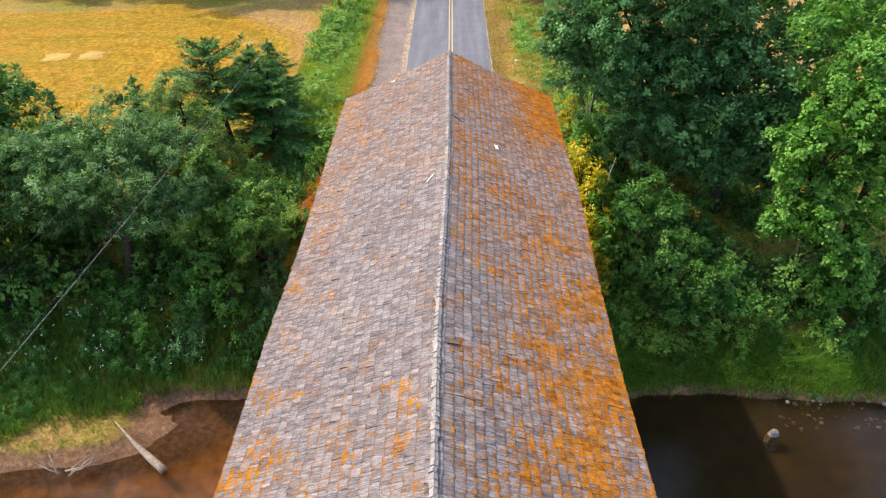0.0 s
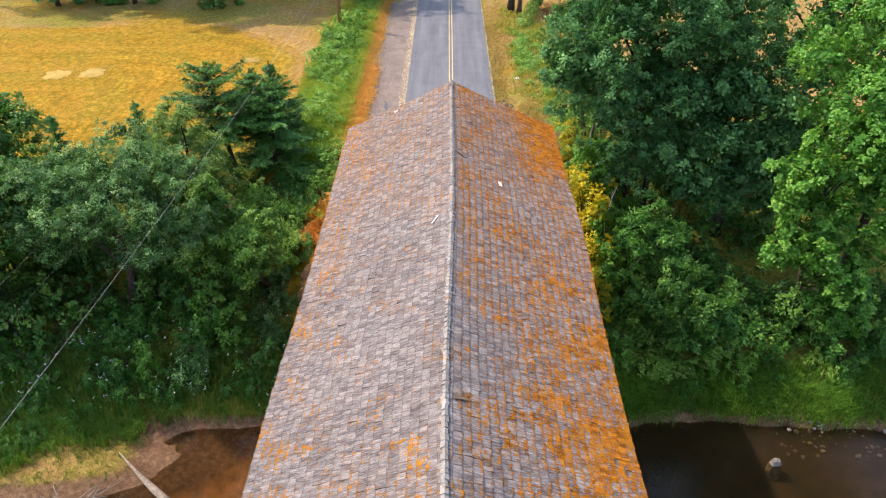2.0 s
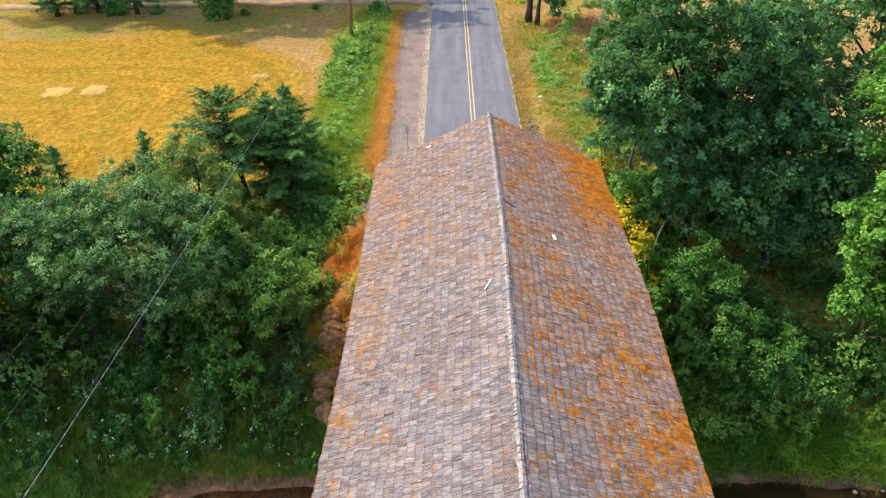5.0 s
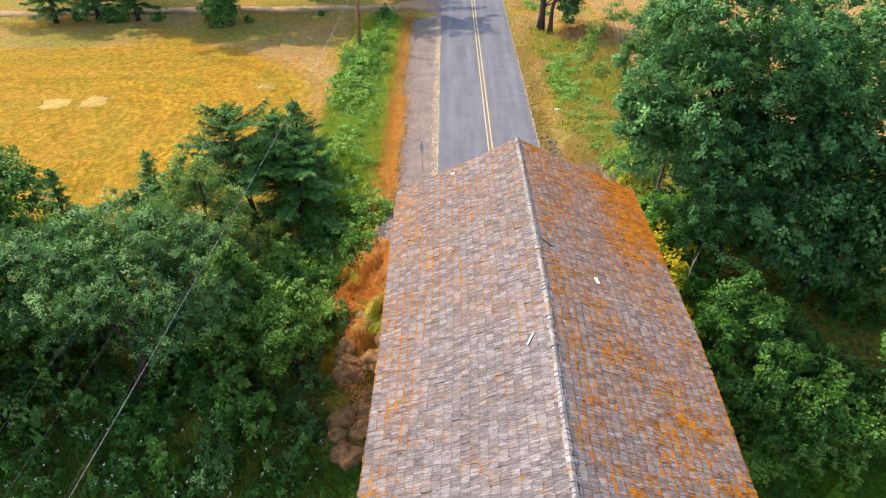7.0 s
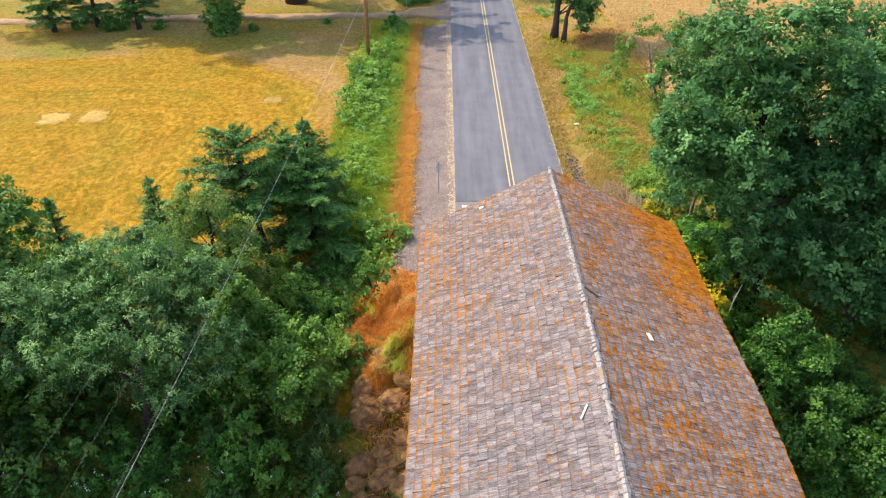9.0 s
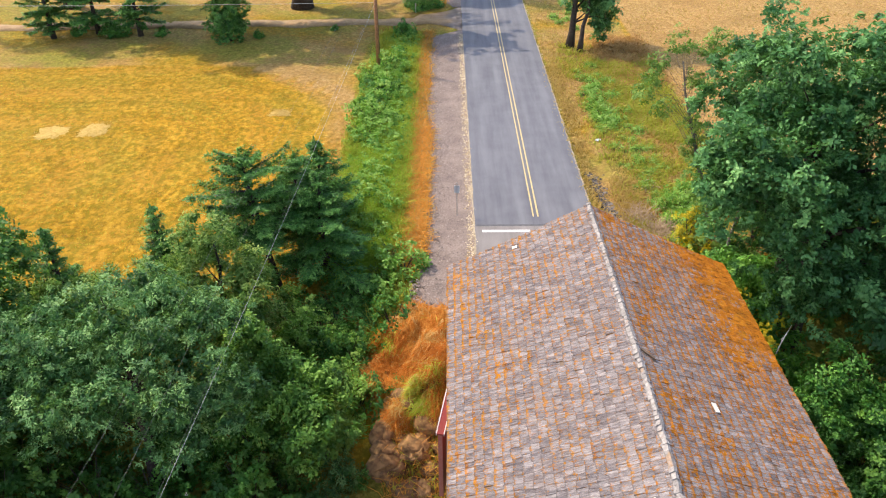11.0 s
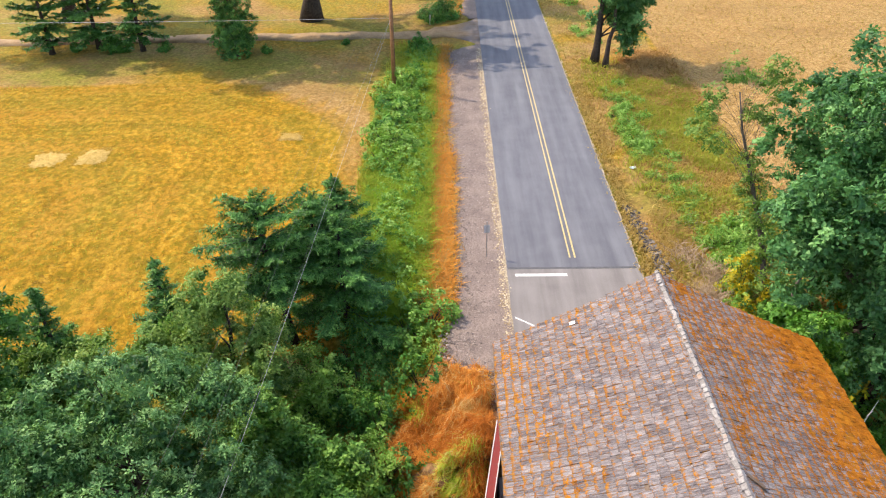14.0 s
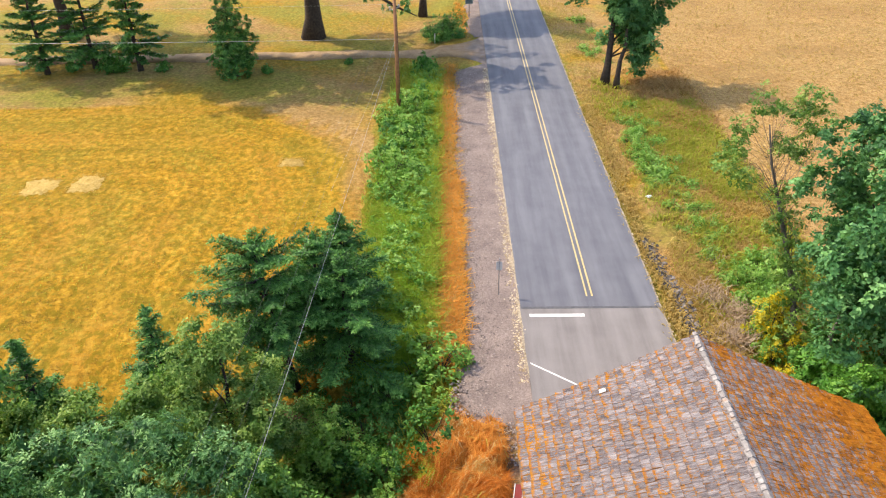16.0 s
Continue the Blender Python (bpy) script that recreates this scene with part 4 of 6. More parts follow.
def spruce(label, base, height, radius, seed, group="", tiers=12, lean=(0, 0), bare=0.1, material=None, power=0.66, dense=1.0, needle=0.18, uneven=0.32, low=0):
    """A conifer: whorls of sweeping boughs; each is a flat fan of side twigs clothed in short sprays, so the outline is feathered.
    low: how many lone boughs hang on the bare trunk below the crown."""
    x, y = base
    rng = np.random.default_rng(seed)
    root = empty("spruce_tree", pose(x, y, float(ground_z(x, y)) - 0.1), label, "conifer", group)
    tip = (lean[0] * 0.96, lean[1] * 0.96, height * 0.96)
    pieces = [limbs((0, 0, 0), tip, 0.026 * height, [], seed, 0.05)]
    C, N, A, T = [], [], [], []
    ph = rng.uniform(0, 6.28, 3)
    boughs = []
    for k in range(tiers):
        h = min(bare + (1 - bare) * (k + rng.uniform(-0.35, 0.35) + 0.35) / tiers, 0.985)
        m, a0 = int(rng.integers(6, 10)), rng.uniform(0, 6.28)
        boughs += [(h, a0 + 6.283 * j / m + rng.normal(0, 0.25), 1.0) for j in range(m)]
    boughs += [(rng.uniform(0.4, 1.0) * bare, rng.uniform(0, 6.28), rng.uniform(0.5, 0.85)) for _ in range(low)]
    for h, a, reach in boughs:
        prof = (1 - h) ** power * (0.62 + 0.38 * min(1, max(h - bare, 0) * 5 + 0.3))
        lobe = 1 + uneven * math.sin(2 * a + ph[0] + 3 * h) + 0.6 * uneven * math.sin(5 * a + ph[1] - 5 * h)
        length = max(0.16, reach * radius * prof * lobe * rng.uniform(0.55, 1.3))
        out = np.array([math.cos(a), math.sin(a), 0])
        lat = np.array([-math.sin(a), math.cos(a), 0])
        rise = 0.08 + 0.8 * (h - 0.3) + rng.normal(0, 0.13)
        start = np.array([lean[0] * h, lean[1] * h, h * height + rng.normal(0, 0.12)])

        def spine(q):
            q = np.asarray(q)[:, None]
            return out * length * q + np.array([0, 0, 1]) * length * (rise * q - 0.5 * q ** 2 + 0.4 * q ** 3) + start

        P = spine(np.linspace(0, 1, 4))
        pieces.append(tube([tuple(p) for p in P], [0.02 * length + 0.012, 0.022, 0.012, 0.004], 4, False))
        twigs = max(4, int(9.5 * length ** 0.7))
        q0 = np.repeat((np.arange(twigs) + rng.uniform(0, 1, twigs)) / twigs * 0.86 + 0.14, 2)
        sgn = np.tile([-1.0, 1.0], twigs)
        tl = length * (0.33 - 0.23 * q0) * rng.uniform(0.5, 1.3, twigs * 2) + 0.12
        fwd = rng.uniform(0.6, 1.2, twigs * 2)
        d = unit(lat * sgn[:, None] + out * fwd[:, None] + np.array([0, 0, 1]) * rng.normal(0.05, 0.2, twigs * 2)[:, None])
        s0 = spine(q0)
        per = max(4, int((6.2 + 9 * length ** 0.5) * dense))
        u = np.tile((np.arange(per) + 0.5) / per, twigs * 2) + rng.normal(0, 0.05, per * twigs * 2)
        L, D, S = np.repeat(tl, per), np.repeat(d, per, 0), np.repeat(s0, per, 0)
        c = S + D * (L * u)[:, None]
        c[:, 2] -= 0.16 * L * u ** 2
        c += rng.normal(0, 0.05, c.shape) * np.array([1, 1, 0.8])
        hang_down = rng.uniform(0, 1, len(c)) < 0.12
        al = D + rng.normal(0, 0.42, c.shape) * np.array([1, 1, 0.5])
        al[:, 2] += 0.25
        al[hang_down, 2] -= 1.1
        C.append(c)
        N.append(unit(np.array([0, 0, 0.9]) + out * 0.35 + rng.normal(0, 0.4, c.shape)))
        A.append(al)
        # tint climbs towards the tips, painting them as if lit
        T.append(np.full(len(c), rng.uniform(0, 0.5)) + 0.65 * np.repeat(q0, per) * u ** 2 + rng.normal(0, 0.08, len(c)))
    # the leader, clothed to its tip
    n = 130
    u = rng.uniform(0.86, 1.03, n)
    a = rng.uniform(0, 6.283, n)
    r = (1.06 - u) * radius * 0.4
    C.append(np.c_[lean[0] * u + np.cos(a) * r, lean[1] * u + np.sin(a) * r, height * u])
    N.append(unit(np.c_[np.cos(a), np.sin(a), np.full(n, 0.5)] + rng.normal(0, 0.3, (n, 3))))
    A.append(np.c_[np.cos(a) * 0.5, np.sin(a) * 0.5, np.full(n, 1.0)])
    T.append(rng.uniform(0.2, 0.8, n))
    v, f = join(pieces)
    hang("trunk", mesh_from("trunk", v, f, BARK, True), root)
    lv, lf = leaf_cloud(np.concatenate(C), np.concatenate(N), needle, needle * 0.32, rng, 0.02, np.concatenate(A))
    me = fast_mesh("crown", lv, lf, material or L_SPRUCE)
    me.attributes.new("tint", "FLOAT", "POINT").data.foreach_set("value", np.repeat(np.concatenate(T), 4).astype(np.float32))
    hang("crown", me, root)
    return root


def bush_mesh(name, r, h, clumps, per, leaf, material, seed, spread=0.22):
    lumps = [(0, 0, h * 0.42, r * 0.8, r * 0.8, h * 0.55), (r * 0.35, r * 0.2, h * 0.3, r * 0.6, r * 0.6, h * 0.45), (-r * 0.4, -r * 0.15, h * 0.33, r * 0.55, r * 0.6, h * 0.5)]
    return crown_mesh(name, lumps, clumps, per, spread, leaf, material, seed, 0.45, 0.55, 0.7, cut=0.0)


def stems(r, h, n, seed):
    rnd = random.Random(seed)
    ps = []
    for _ in range(n):
        a, q = rnd.uniform(0, 6.28), rnd.uniform(0.2, 0.7) * r
        ps.append(tube([(0, 0, 0), (math.cos(a) * q * 0.5, math.sin(a) * q * 0.5, h * 0.45), (math.cos(a) * q, math.sin(a) * q, h * 0.75)], [0.03, 0.02, 0.008], 3, False))
    return join(ps)


def bush(name, label, category, r, h, clumps, per, leaf, material, seed, group="", spread=0.22, at=(0, 0)):
    """A bush on its own stems."""
    root = empty(name, pose(at[0], at[1], float(ground_z(*at)) - 0.05), label, category, group)
    v, f = stems(r, h, 9, seed)
    hang("brushwood", mesh_from("brushwood", v, f, BARK), root)["kind"] = "stuff"
    hang("foliage", bush_mesh("foliage", r, h, clumps, per, leaf, material, seed, spread), root)
    return root


def scatter(model, places, seed, low=0.8, high=1.25):
    """Copies of a bush at (x, y) or (x, y, size), each turned and sized its own way."""
    rnd = random.Random(seed)
    for p in places:
        s = (p[2] if len(p) > 2 else 1.0) * rnd.uniform(low, high)
        z = float(ground_z(p[0], p[1])) - 0.06
        m = pose(p[0], p[1], z, 0, 0, rnd.uniform(0, 360)) @ Matrix.Diagonal((s, s, s * rnd.uniform(0.85, 1.15), 1))
        copy_thing(model, m)


# left bank: willows, alders and spruces
tree("willow_tree", "broad grey-green willow with silvery leaves on the river bank", (-16.2, 30.8), (0.3, 0, 8.0), 0.26,
     [(0.2, -0.2, 8.0, 2.6, 2.4, 2.2), (-2.6, -0.6, 7.0, 2.4, 2.2, 1.9), (2.4, -0.4, 6.6, 2.2, 2.2, 1.9), (0.0, -1.9, 6.4, 2.4, 1.6, 1.6), (-2.8, -2.0, 5.6, 1.9, 1.3, 1.2), (2.6, -2.0, 5.2, 1.8, 1.3, 1.2), (-2.6, 0.6, 4.2, 1.8, 1.4, 1.8), (2.2, 0.6, 3.8, 1.6, 1.3, 1.8), (0, 0.8, 3.8, 1.6, 1.2, 1.8)],
     2300, 29, 0.17, (0.135, 0.052), L_WILLOW, 11, group="bank trees", lobes=13)
tree("alder_tree", "tall dark green alder beside the willow", (-22.6, 33.9), (0.2, 0.3, 8.4), 0.24,
     [(0.6, -0.2, 7.6, 1.9, 1.8, 1.9), (-1.6, 0.0, 6.6, 2.2, 2.0, 2.2), (1.0, -1.0, 5.4, 1.9, 1.8, 2.0), (-0.8, -1.4, 3.8, 2.2, 1.8, 2.0)], 800, 36, 0.25, (0.17, 0.11), L_ALDER, 12, group="bank trees")
tree("alder_tree", "small light green alder near the bridge", (-12.6, 32.9), (0.0, 0.2, 5.8), 0.13,
     [(0, 0, 5.0, 0.9, 0.9, 1.1), (-0.3, 0.1, 3.8, 1.2, 1.1, 1.2), (0.5, -0.3, 2.6, 1.2, 1.1, 1.2)], 480, 26, 0.19, (0.16, 0.09), L_YOUNG, 13, group="bank trees")
tree("alder_tree", "leafy green alder low on the bank", (-9.7, 31.6), (0.0, 0.0, 3.2), 0.12,
     [(0, 0, 3.2, 1.5, 1.5, 1.2), (-1.4, 0.8, 3.2, 1.5, 1.5, 1.3), (0.4, -1.6, 3.0, 1.4, 1.4, 1.2)], 480, 28, 0.21, (0.17, 0.1), L_YOUNG, 14, group="bank trees")
tree("hawthorn_tree", "olive-green thorn tree by the field edge", (-14.5, 36.6), (0.2, 0.0, 6.4), 0.16,
     [(0.0, 0, 6.0, 1.3, 1.3, 1.3), (-0.9, -0.6, 4.6, 1.5, 1.4, 1.4), (1.0, -0.2, 4.2, 1.5, 1.4, 1.3), (0.2, -1.6, 3.2, 1.6, 1.2, 1.3), (1.8, 0.3, 2.8, 1.0, 1.0, 1.0)], 720, 38, 0.22, (0.14, 0.07), L_OLIVE, 15, group="bank trees", lobes=8)
tree("alder_tree", "dark leafy alder crowding the river bank", (-23.6, 30.2), (0.2, 0.3, 8.6), 0.22,
     [(0.6, -0.2, 8.0, 2.4, 2.2, 2.2), (-1.6, -0.8, 6.8, 2.4, 2.2, 2.2), (1.0, -1.2, 5.4, 2.6, 2.0, 2.0), (-0.8, -0.8, 3.4, 2.4, 1.8, 2.0)], 800, 34, 0.28, (0.2, 0.13), L_ALDER, 16, group="bank trees")
spruce("dark blue-green spruce with a bare gap low on its trunk", (-13.1, 40.9), 7.2, 4.0, 21, "spruces by the field", lean=(-1.0, 0.5), power=0.6, tiers=11, bare=0.42, low=7, uneven=0.3)
spruce("dark green spruce growing against its neighbours", (-11.0, 41.9), 5.3, 3.5, 22, "spruces by the field", lean=(0.1, 0.6), power=0.75, tiers=11, bare=0.06, uneven=0.25)
spruce("pointed dark green spruce behind the others", (-11.2, 45.8), 5.2, 2.3, 23, "spruces by the field", lean=(-0.4, 0.3), uneven=0.12, tiers=13, power=0.85)
spruce("bushy green spruce leaning out from the others", (-12.3, 42.9), 5.9, 2.6, 26, "spruces by the field", lean=(0.2, 0.4), power=0.65, bare=0.35, tiers=9)
spruce("small slim spruce rising from the thorn trees", (-17.4, 38.6), 6.4, 2.3, 24, tiers=14, power=0.95, dense=0.8, needle=0.17, uneven=0.15)
spruce("small slim spruce by the alder", (-21.2, 36.8), 6.6, 2.3, 25, tiers=14, power=0.9, dense=0.8, needle=0.17, uneven=0.15)
tree("hawthorn_tree", "bushy green thorn tree between the small spruces", (-19.0, 35.4), (0.1, 0.0, 4.4), 0.13,
     [(0.0, 0, 4.6, 1.4, 1.3, 1.3), (-1.3, 0.3, 4.0, 1.3, 1.3, 1.4), (1.4, 0.4, 4.2, 1.3, 1.2, 1.4), (0.2, -1.0, 2.8, 1.8, 1.2, 1.4)], 480, 32, 0.22, (0.15, 0.08), L_OLIVE, 17, group="bank trees", lobes=8)
tree("hawthorn_tree", "low bushy thorn tree at the field corner", (-22.4, 36.0), (0.1, 0.0, 4.0), 0.12,
     [(0.0, 0, 4.0, 1.5, 1.3, 1.3), (1.5, 0.2, 3.6, 1.3, 1.2, 1.3), (0.4, -1.0, 2.6, 1.7, 1.2, 1.4)], 330, 28, 0.23, (0.17, 0.09), L_ALDER, 20, group="bank trees", lobes=8)
bush("yellowish_bush", "yellow-green bush round the small spruce", "bush", 1.1, 4.6, 150, 30, (0.14, 0.08), L_HEDGE, 31, spread=0.22, at=(-17.0, 37.6))

# right bank: maples
tree("maple_tree", "tall dark bigleaf maple beside the bridge", (9.9, 38.2), (-0.6, -0.6, 12.0), 0.36,
     [(-2.2, -2.0, 13.2, 2.6, 2.6, 2.2), (-3.4, -2.5, 10.6, 2.0, 2.2, 2.0), (-2.6, -3.2, 9.4, 2.0, 2.0, 1.9), (0.8, -1.8, 12.6, 2.8, 2.8, 2.6), (2.0, -2.2, 9.8, 2.6, 2.4, 2.4), (-3.2, -2.4, 8.2, 1.8, 1.8, 1.5), (0.2, -3.4, 8.2, 2.2, 1.6, 1.6), (3.4, -3.0, 7.2, 2.2, 1.8, 2.2), (-1.6, -3.4, 6.4, 1.8, 1.4, 1.3), (1.6, -3.8, 5.6, 2.0, 1.4, 1.4), (-0.6, -3.4, 4.3, 1.6, 1.2, 1.2), (-1.2, -2.0, 11.4, 1.6, 1.6, 1.4), (3.9, -1.2, 11.8, 2.6, 2.6, 2.4), (-0.2, -0.8, 10.2, 2.2, 1.8, 1.6), (4.9, -2.2, 9.0, 2.2, 2.2, 2.2), (-3.1, 1.8, 10.6, 1.3, 1.2, 1.0), (-2.4, 1.5, 12.2, 1.5, 1.4, 1.2), (-2.8, 1.8, 8.2, 1.2, 1.1, 1.0), (-2.2, 1.2, 6.4, 1.3, 1.1, 1.0), (-1.3, 1.6, 10.2, 1.8, 1.3, 1.5)],
     3500, 27, 0.2, (0.175, 0.115), L_MAPLE, 41, group="maples", extra=30, lobes=13)
tree("maple_tree", "dark bigleaf maple deep in the riverside wood", (14.6, 35.6), (0, 0, 7.6), 0.3,
     [(0, 0, 7.8, 2.6, 2.6, 2.2), (-2.0, -1.4, 6.6, 2.2, 2.0, 2.0), (2.2, -1.2, 7.2, 2.4, 2.2, 2.4), (-1.0, -2.2, 4.8, 2.2, 1.8, 1.8), (1.8, -2.2, 4.6, 2.2, 1.8, 2.0)],
     900, 28, 0.27, (0.23, 0.18), L_MAPLE, 42, group="maples", extra=15, lobes=12)
tree("maple_tree", "sunlit yellow-green maple leaning over the river", (16.6, 29.4), (-0.6, -0.8, 10.6), 0.22,
     [(-1.6, -0.8, 8.6, 1.6, 1.6, 1.6), (0.4, -1.2, 10.8, 2.0, 1.8, 1.8), (1.4, -1.6, 8.4, 1.8, 1.6, 1.8), (-1.4, -1.8, 5.8, 1.6, 1.4, 1.5), (0.6, -2.6, 4.4, 1.5, 1.3, 1.5), (1.0, -3.0, 2.9, 1.0, 0.9, 1.0)],
     1300, 32, 0.2, (0.17, 0.135), L_LIME, 43, group="maples", extra=12, lobes=12)
tree("maple_tree", "light green maple at the wood's edge", (20.6, 32.4), (0, 0, 12.0), 0.3,
     [(0, 0, 13.0, 3.0, 3.0, 2.8), (-3.4, -1.0, 11.6, 2.4, 2.2, 2.2), (1.6, -1.8, 9.4, 2.8, 2.4, 2.4), (-1.6, -2.4, 8.2, 2.4, 2.0, 2.2), (0.6, -3.4, 5.4, 2.2, 1.8, 2.2)],
     850, 30, 0.26, (0.21, 0.16), L_LIME, 44, group="maples", extra=14, lobes=12)
tree("maple_tree", "dark maple closing the wood behind the bank", (20.0, 40.5), (0, 0, 12.0), 0.3,
     [(0, 0, 12.4, 3.8, 3.4, 3.4), (-3.4, -1.0, 9.4, 3.0, 2.6, 3.0), (2.6, -1.8, 8.4, 3.2, 2.8, 3.0)],
     420, 28, 0.38, (0.3, 0.23), L_MAPLE, 46, group="maples", extra=12)
tree("alder_tree", "slim pale-trunked alder beneath the maple", (8.3, 40.0), (-0.2, 0, 7.4), 0.14,
     [(-0.3, 0, 7.6, 1.0, 1.0, 1.0), (0.6, -0.6, 6.6, 0.9, 0.9, 0.8)], 130, 36, 0.25, (0.2, 0.16), L_MAPLE, 47, bark=BARK_PALE, group="bank trees", extra=6)
tree("alder_tree", "dark slender alder in the bank thicket", (9.7, 37.0), (0.2, 0, 8.6), 0.13,
     [(0.2, 0, 8.2, 1.2, 1.2, 1.2)], 90, 36, 0.25, (0.2, 0.16), L_MAPLE, 48, group="bank trees", extra=4)
tree("alder_tree", "dark slender alder standing in shade", (10.8, 37.2), (-0.1, 0, 8.6), 0.2,
     [(-0.1, 0, 8.2, 1.2, 1.2, 1.2)], 90, 36, 0.25, (0.2, 0.16), L_MAPLE, 49, group="bank trees", extra=4)
tree("ash_tree", "thin half-bare ash tree leaning by the verge", (8.7, 42.4), (-2.2, 3.4, 9.6), 0.17,
     [(-4.0, 2.0, 9.3, 0.6, 0.6, 0.45), (-3.5, 2.6, 10.0, 0.5, 0.5, 0.4), (-4.3, 1.7, 8.7, 0.5, 0.5, 0.35), (-2.4, 3.6, 10.5, 0.6, 0.6, 0.5), (-0.2, 4.3, 10.3, 0.7, 0.7, 0.6), (0.2, 4.2, 9.3, 0.7, 0.7, 0.6), (-0.4, 4.0, 8.3, 0.6, 0.6, 0.5), (-1.2, 3.6, 10.2, 0.5, 0.5, 0.4), (-3.0, 2.6, 7.6, 0.45, 0.45, 0.35), (-1.6, 3.2, 8.8, 0.4, 0.4, 0.4), (-0.7, 1.0, 3.4, 0.75, 0.7, 0.9), (-1.3, 1.9, 5.6, 0.75, 0.7, 0.7), (-1.0, 1.5, 4.6, 0.65, 0.6, 0.6), (-1.6, 2.4, 6.9, 0.55, 0.5, 0.5), (-0.2, 0.3, 1.6, 0.9, 0.8, 1.0)],
     560, 22, 0.15, (0.13, 0.08), L_OLIVE, 45, bark=BARK_PALE, extra=90, bend=0.3, lobes=0, thick=0.12)
tree("maple_tree", "young bright green maple close beside the roof", (7.9, 36.4), (-0.2, 0, 4.8), 0.1,
     [(-0.3, 0, 4.6, 1.0, 1.1, 0.9), (0.0, -1.0, 3.8, 1.0, 1.0, 0.9), (-0.3, 1.3, 3.8, 0.9, 1.0, 0.9), (0.0, 2.6, 3.0, 0.9, 0.9, 0.9)], 400, 24, 0.19, (0.17, 0.12), L_LIME, 60, group="maples", extra=8, lobes=7)
tree("alder_tree", "leafy alder filling the wood behind the maple", (12.4, 42.4), (0, 0, 7.0), 0.2,
     [(0, 0, 6.0, 2.4, 1.8, 2.4), (-1.4, -0.6, 3.4, 2.2, 1.6, 2.4), (2.0, -0.2, 3.2, 2.2, 1.8, 2.6)], 420, 30, 0.3, (0.22, 0.17), L_ALDER, 50, group="bank trees", extra=9)

tree("maple_tree", "young green maple on the bank below the bridge", (10.2, 28.9), (0.1, 0, 3.8), 0.11,
     [(0, 0, 3.7, 1.2, 1.2, 0.9), (-0.9, -0.8, 2.9, 1.0, 1.1, 0.9), (1.0, -0.7, 3.0, 1.1, 1.1, 0.9), (0.2, -1.5, 2.0, 1.2, 0.9, 0.8)], 330, 24, 0.18, (0.15, 0.1), L_ALDER, 63, group="maples", extra=8, lobes=7)
tree("alder_tree", "leafy alder sapling close to the bridge wall", (9.3, 31.4), (0.0, 0, 4.6), 0.1,
     [(0, 0, 4.6, 1.2, 1.2, 1.0), (-0.6, -1.0, 3.6, 1.0, 1.0, 0.9), (0.9, -0.4, 3.6, 1.1, 1.1, 1.0)], 260, 24, 0.18, (0.15, 0.09), L_BRAMBLE, 64, group="bank trees", extra=6, lobes=7)
tree("alder_tree", "leafy alder sapling above the river grass", (12.4, 27.8), (0.0, 0, 2.6), 0.1,
     [(0, 0, 2.6, 1.2, 1.1, 0.8), (-0.9, -0.6, 2.0, 1.0, 1.0, 0.7), (1.0, -0.5, 2.0, 1.0, 1.0, 0.7)], 260, 24, 0.18, (0.15, 0.09), L_BRAMBLE, 65, group="bank trees", extra=6, lobes=7)
# out of view: bank trees added to shade the thicket
tree("alder_tree", "unseen tall bank alder off to the side, added for shade", (-27.8, 30.0), (0.2, 0.3, 11.0), 0.26,
     [(0, 0, 11.0, 2.6, 2.4, 2.4), (-1.6, -0.8, 8.4, 2.6, 2.4, 2.4), (0.8, -1.2, 6.2, 2.4, 2.2, 2.4), (0, -0.6, 3.6, 2.4, 2.0, 2.2)], 420, 26, 0.34, (0.3, 0.2), L_ALDER, 18, group="bank trees")
tree("alder_tree", "unseen tall alder at the field corner, added for shade", (-29.5, 33.6), (0.2, 0.3, 11.0), 0.26,
     [(0, 0, 11.0, 2.6, 2.4, 2.4), (-1.6, -0.8, 8.4, 2.6, 2.4, 2.4), (0.8, -0.8, 6.0, 2.4, 2.2, 2.4)], 340, 26, 0.34, (0.3, 0.2), L_ALDER, 19, group="bank trees")

# far side of the fields
spruce("bluish spruce at the far lawn", (-41.7, 80.2), 8.6, 3.0, 51, "far spruces", tiers=11, dense=0.42, needle=0.34, uneven=0.22, power=0.85, bare=0.14)
spruce("dark spruce at the far lawn", (-38.0, 81.6), 9.2, 3.2, 52, "far spruces", tiers=11, dense=0.42, needle=0.34, uneven=0.22, power=0.85, bare=0.14)
spruce("grey-green spruce at the far lawn", (-33.7, 80.8), 8.6, 3.0, 53, "far spruces", tiers=11, dense=0.42, needle=0.34, uneven=0.22, power=0.85, bare=0.14)
tree("cedar_tree", "dense conical green cedar on the lawn", (-24.8, 79.2), (0, 0, 7.0), 0.15,
     [(0, 0, 1.4, 1.8, 1.8, 1.6), (0, 0, 2.8, 1.75, 1.75, 1.6), (0, 0, 4.3, 1.45, 1.45, 1.5), (0, 0, 5.7, 0.95, 0.95, 1.3), (0, 0, 6.9, 0.4, 0.4, 1.1)], 1700, 16, 0.13, (0.2, 0.085), L_SPRUCE, 54, shell=0.8, lobes=0, category="cedar")
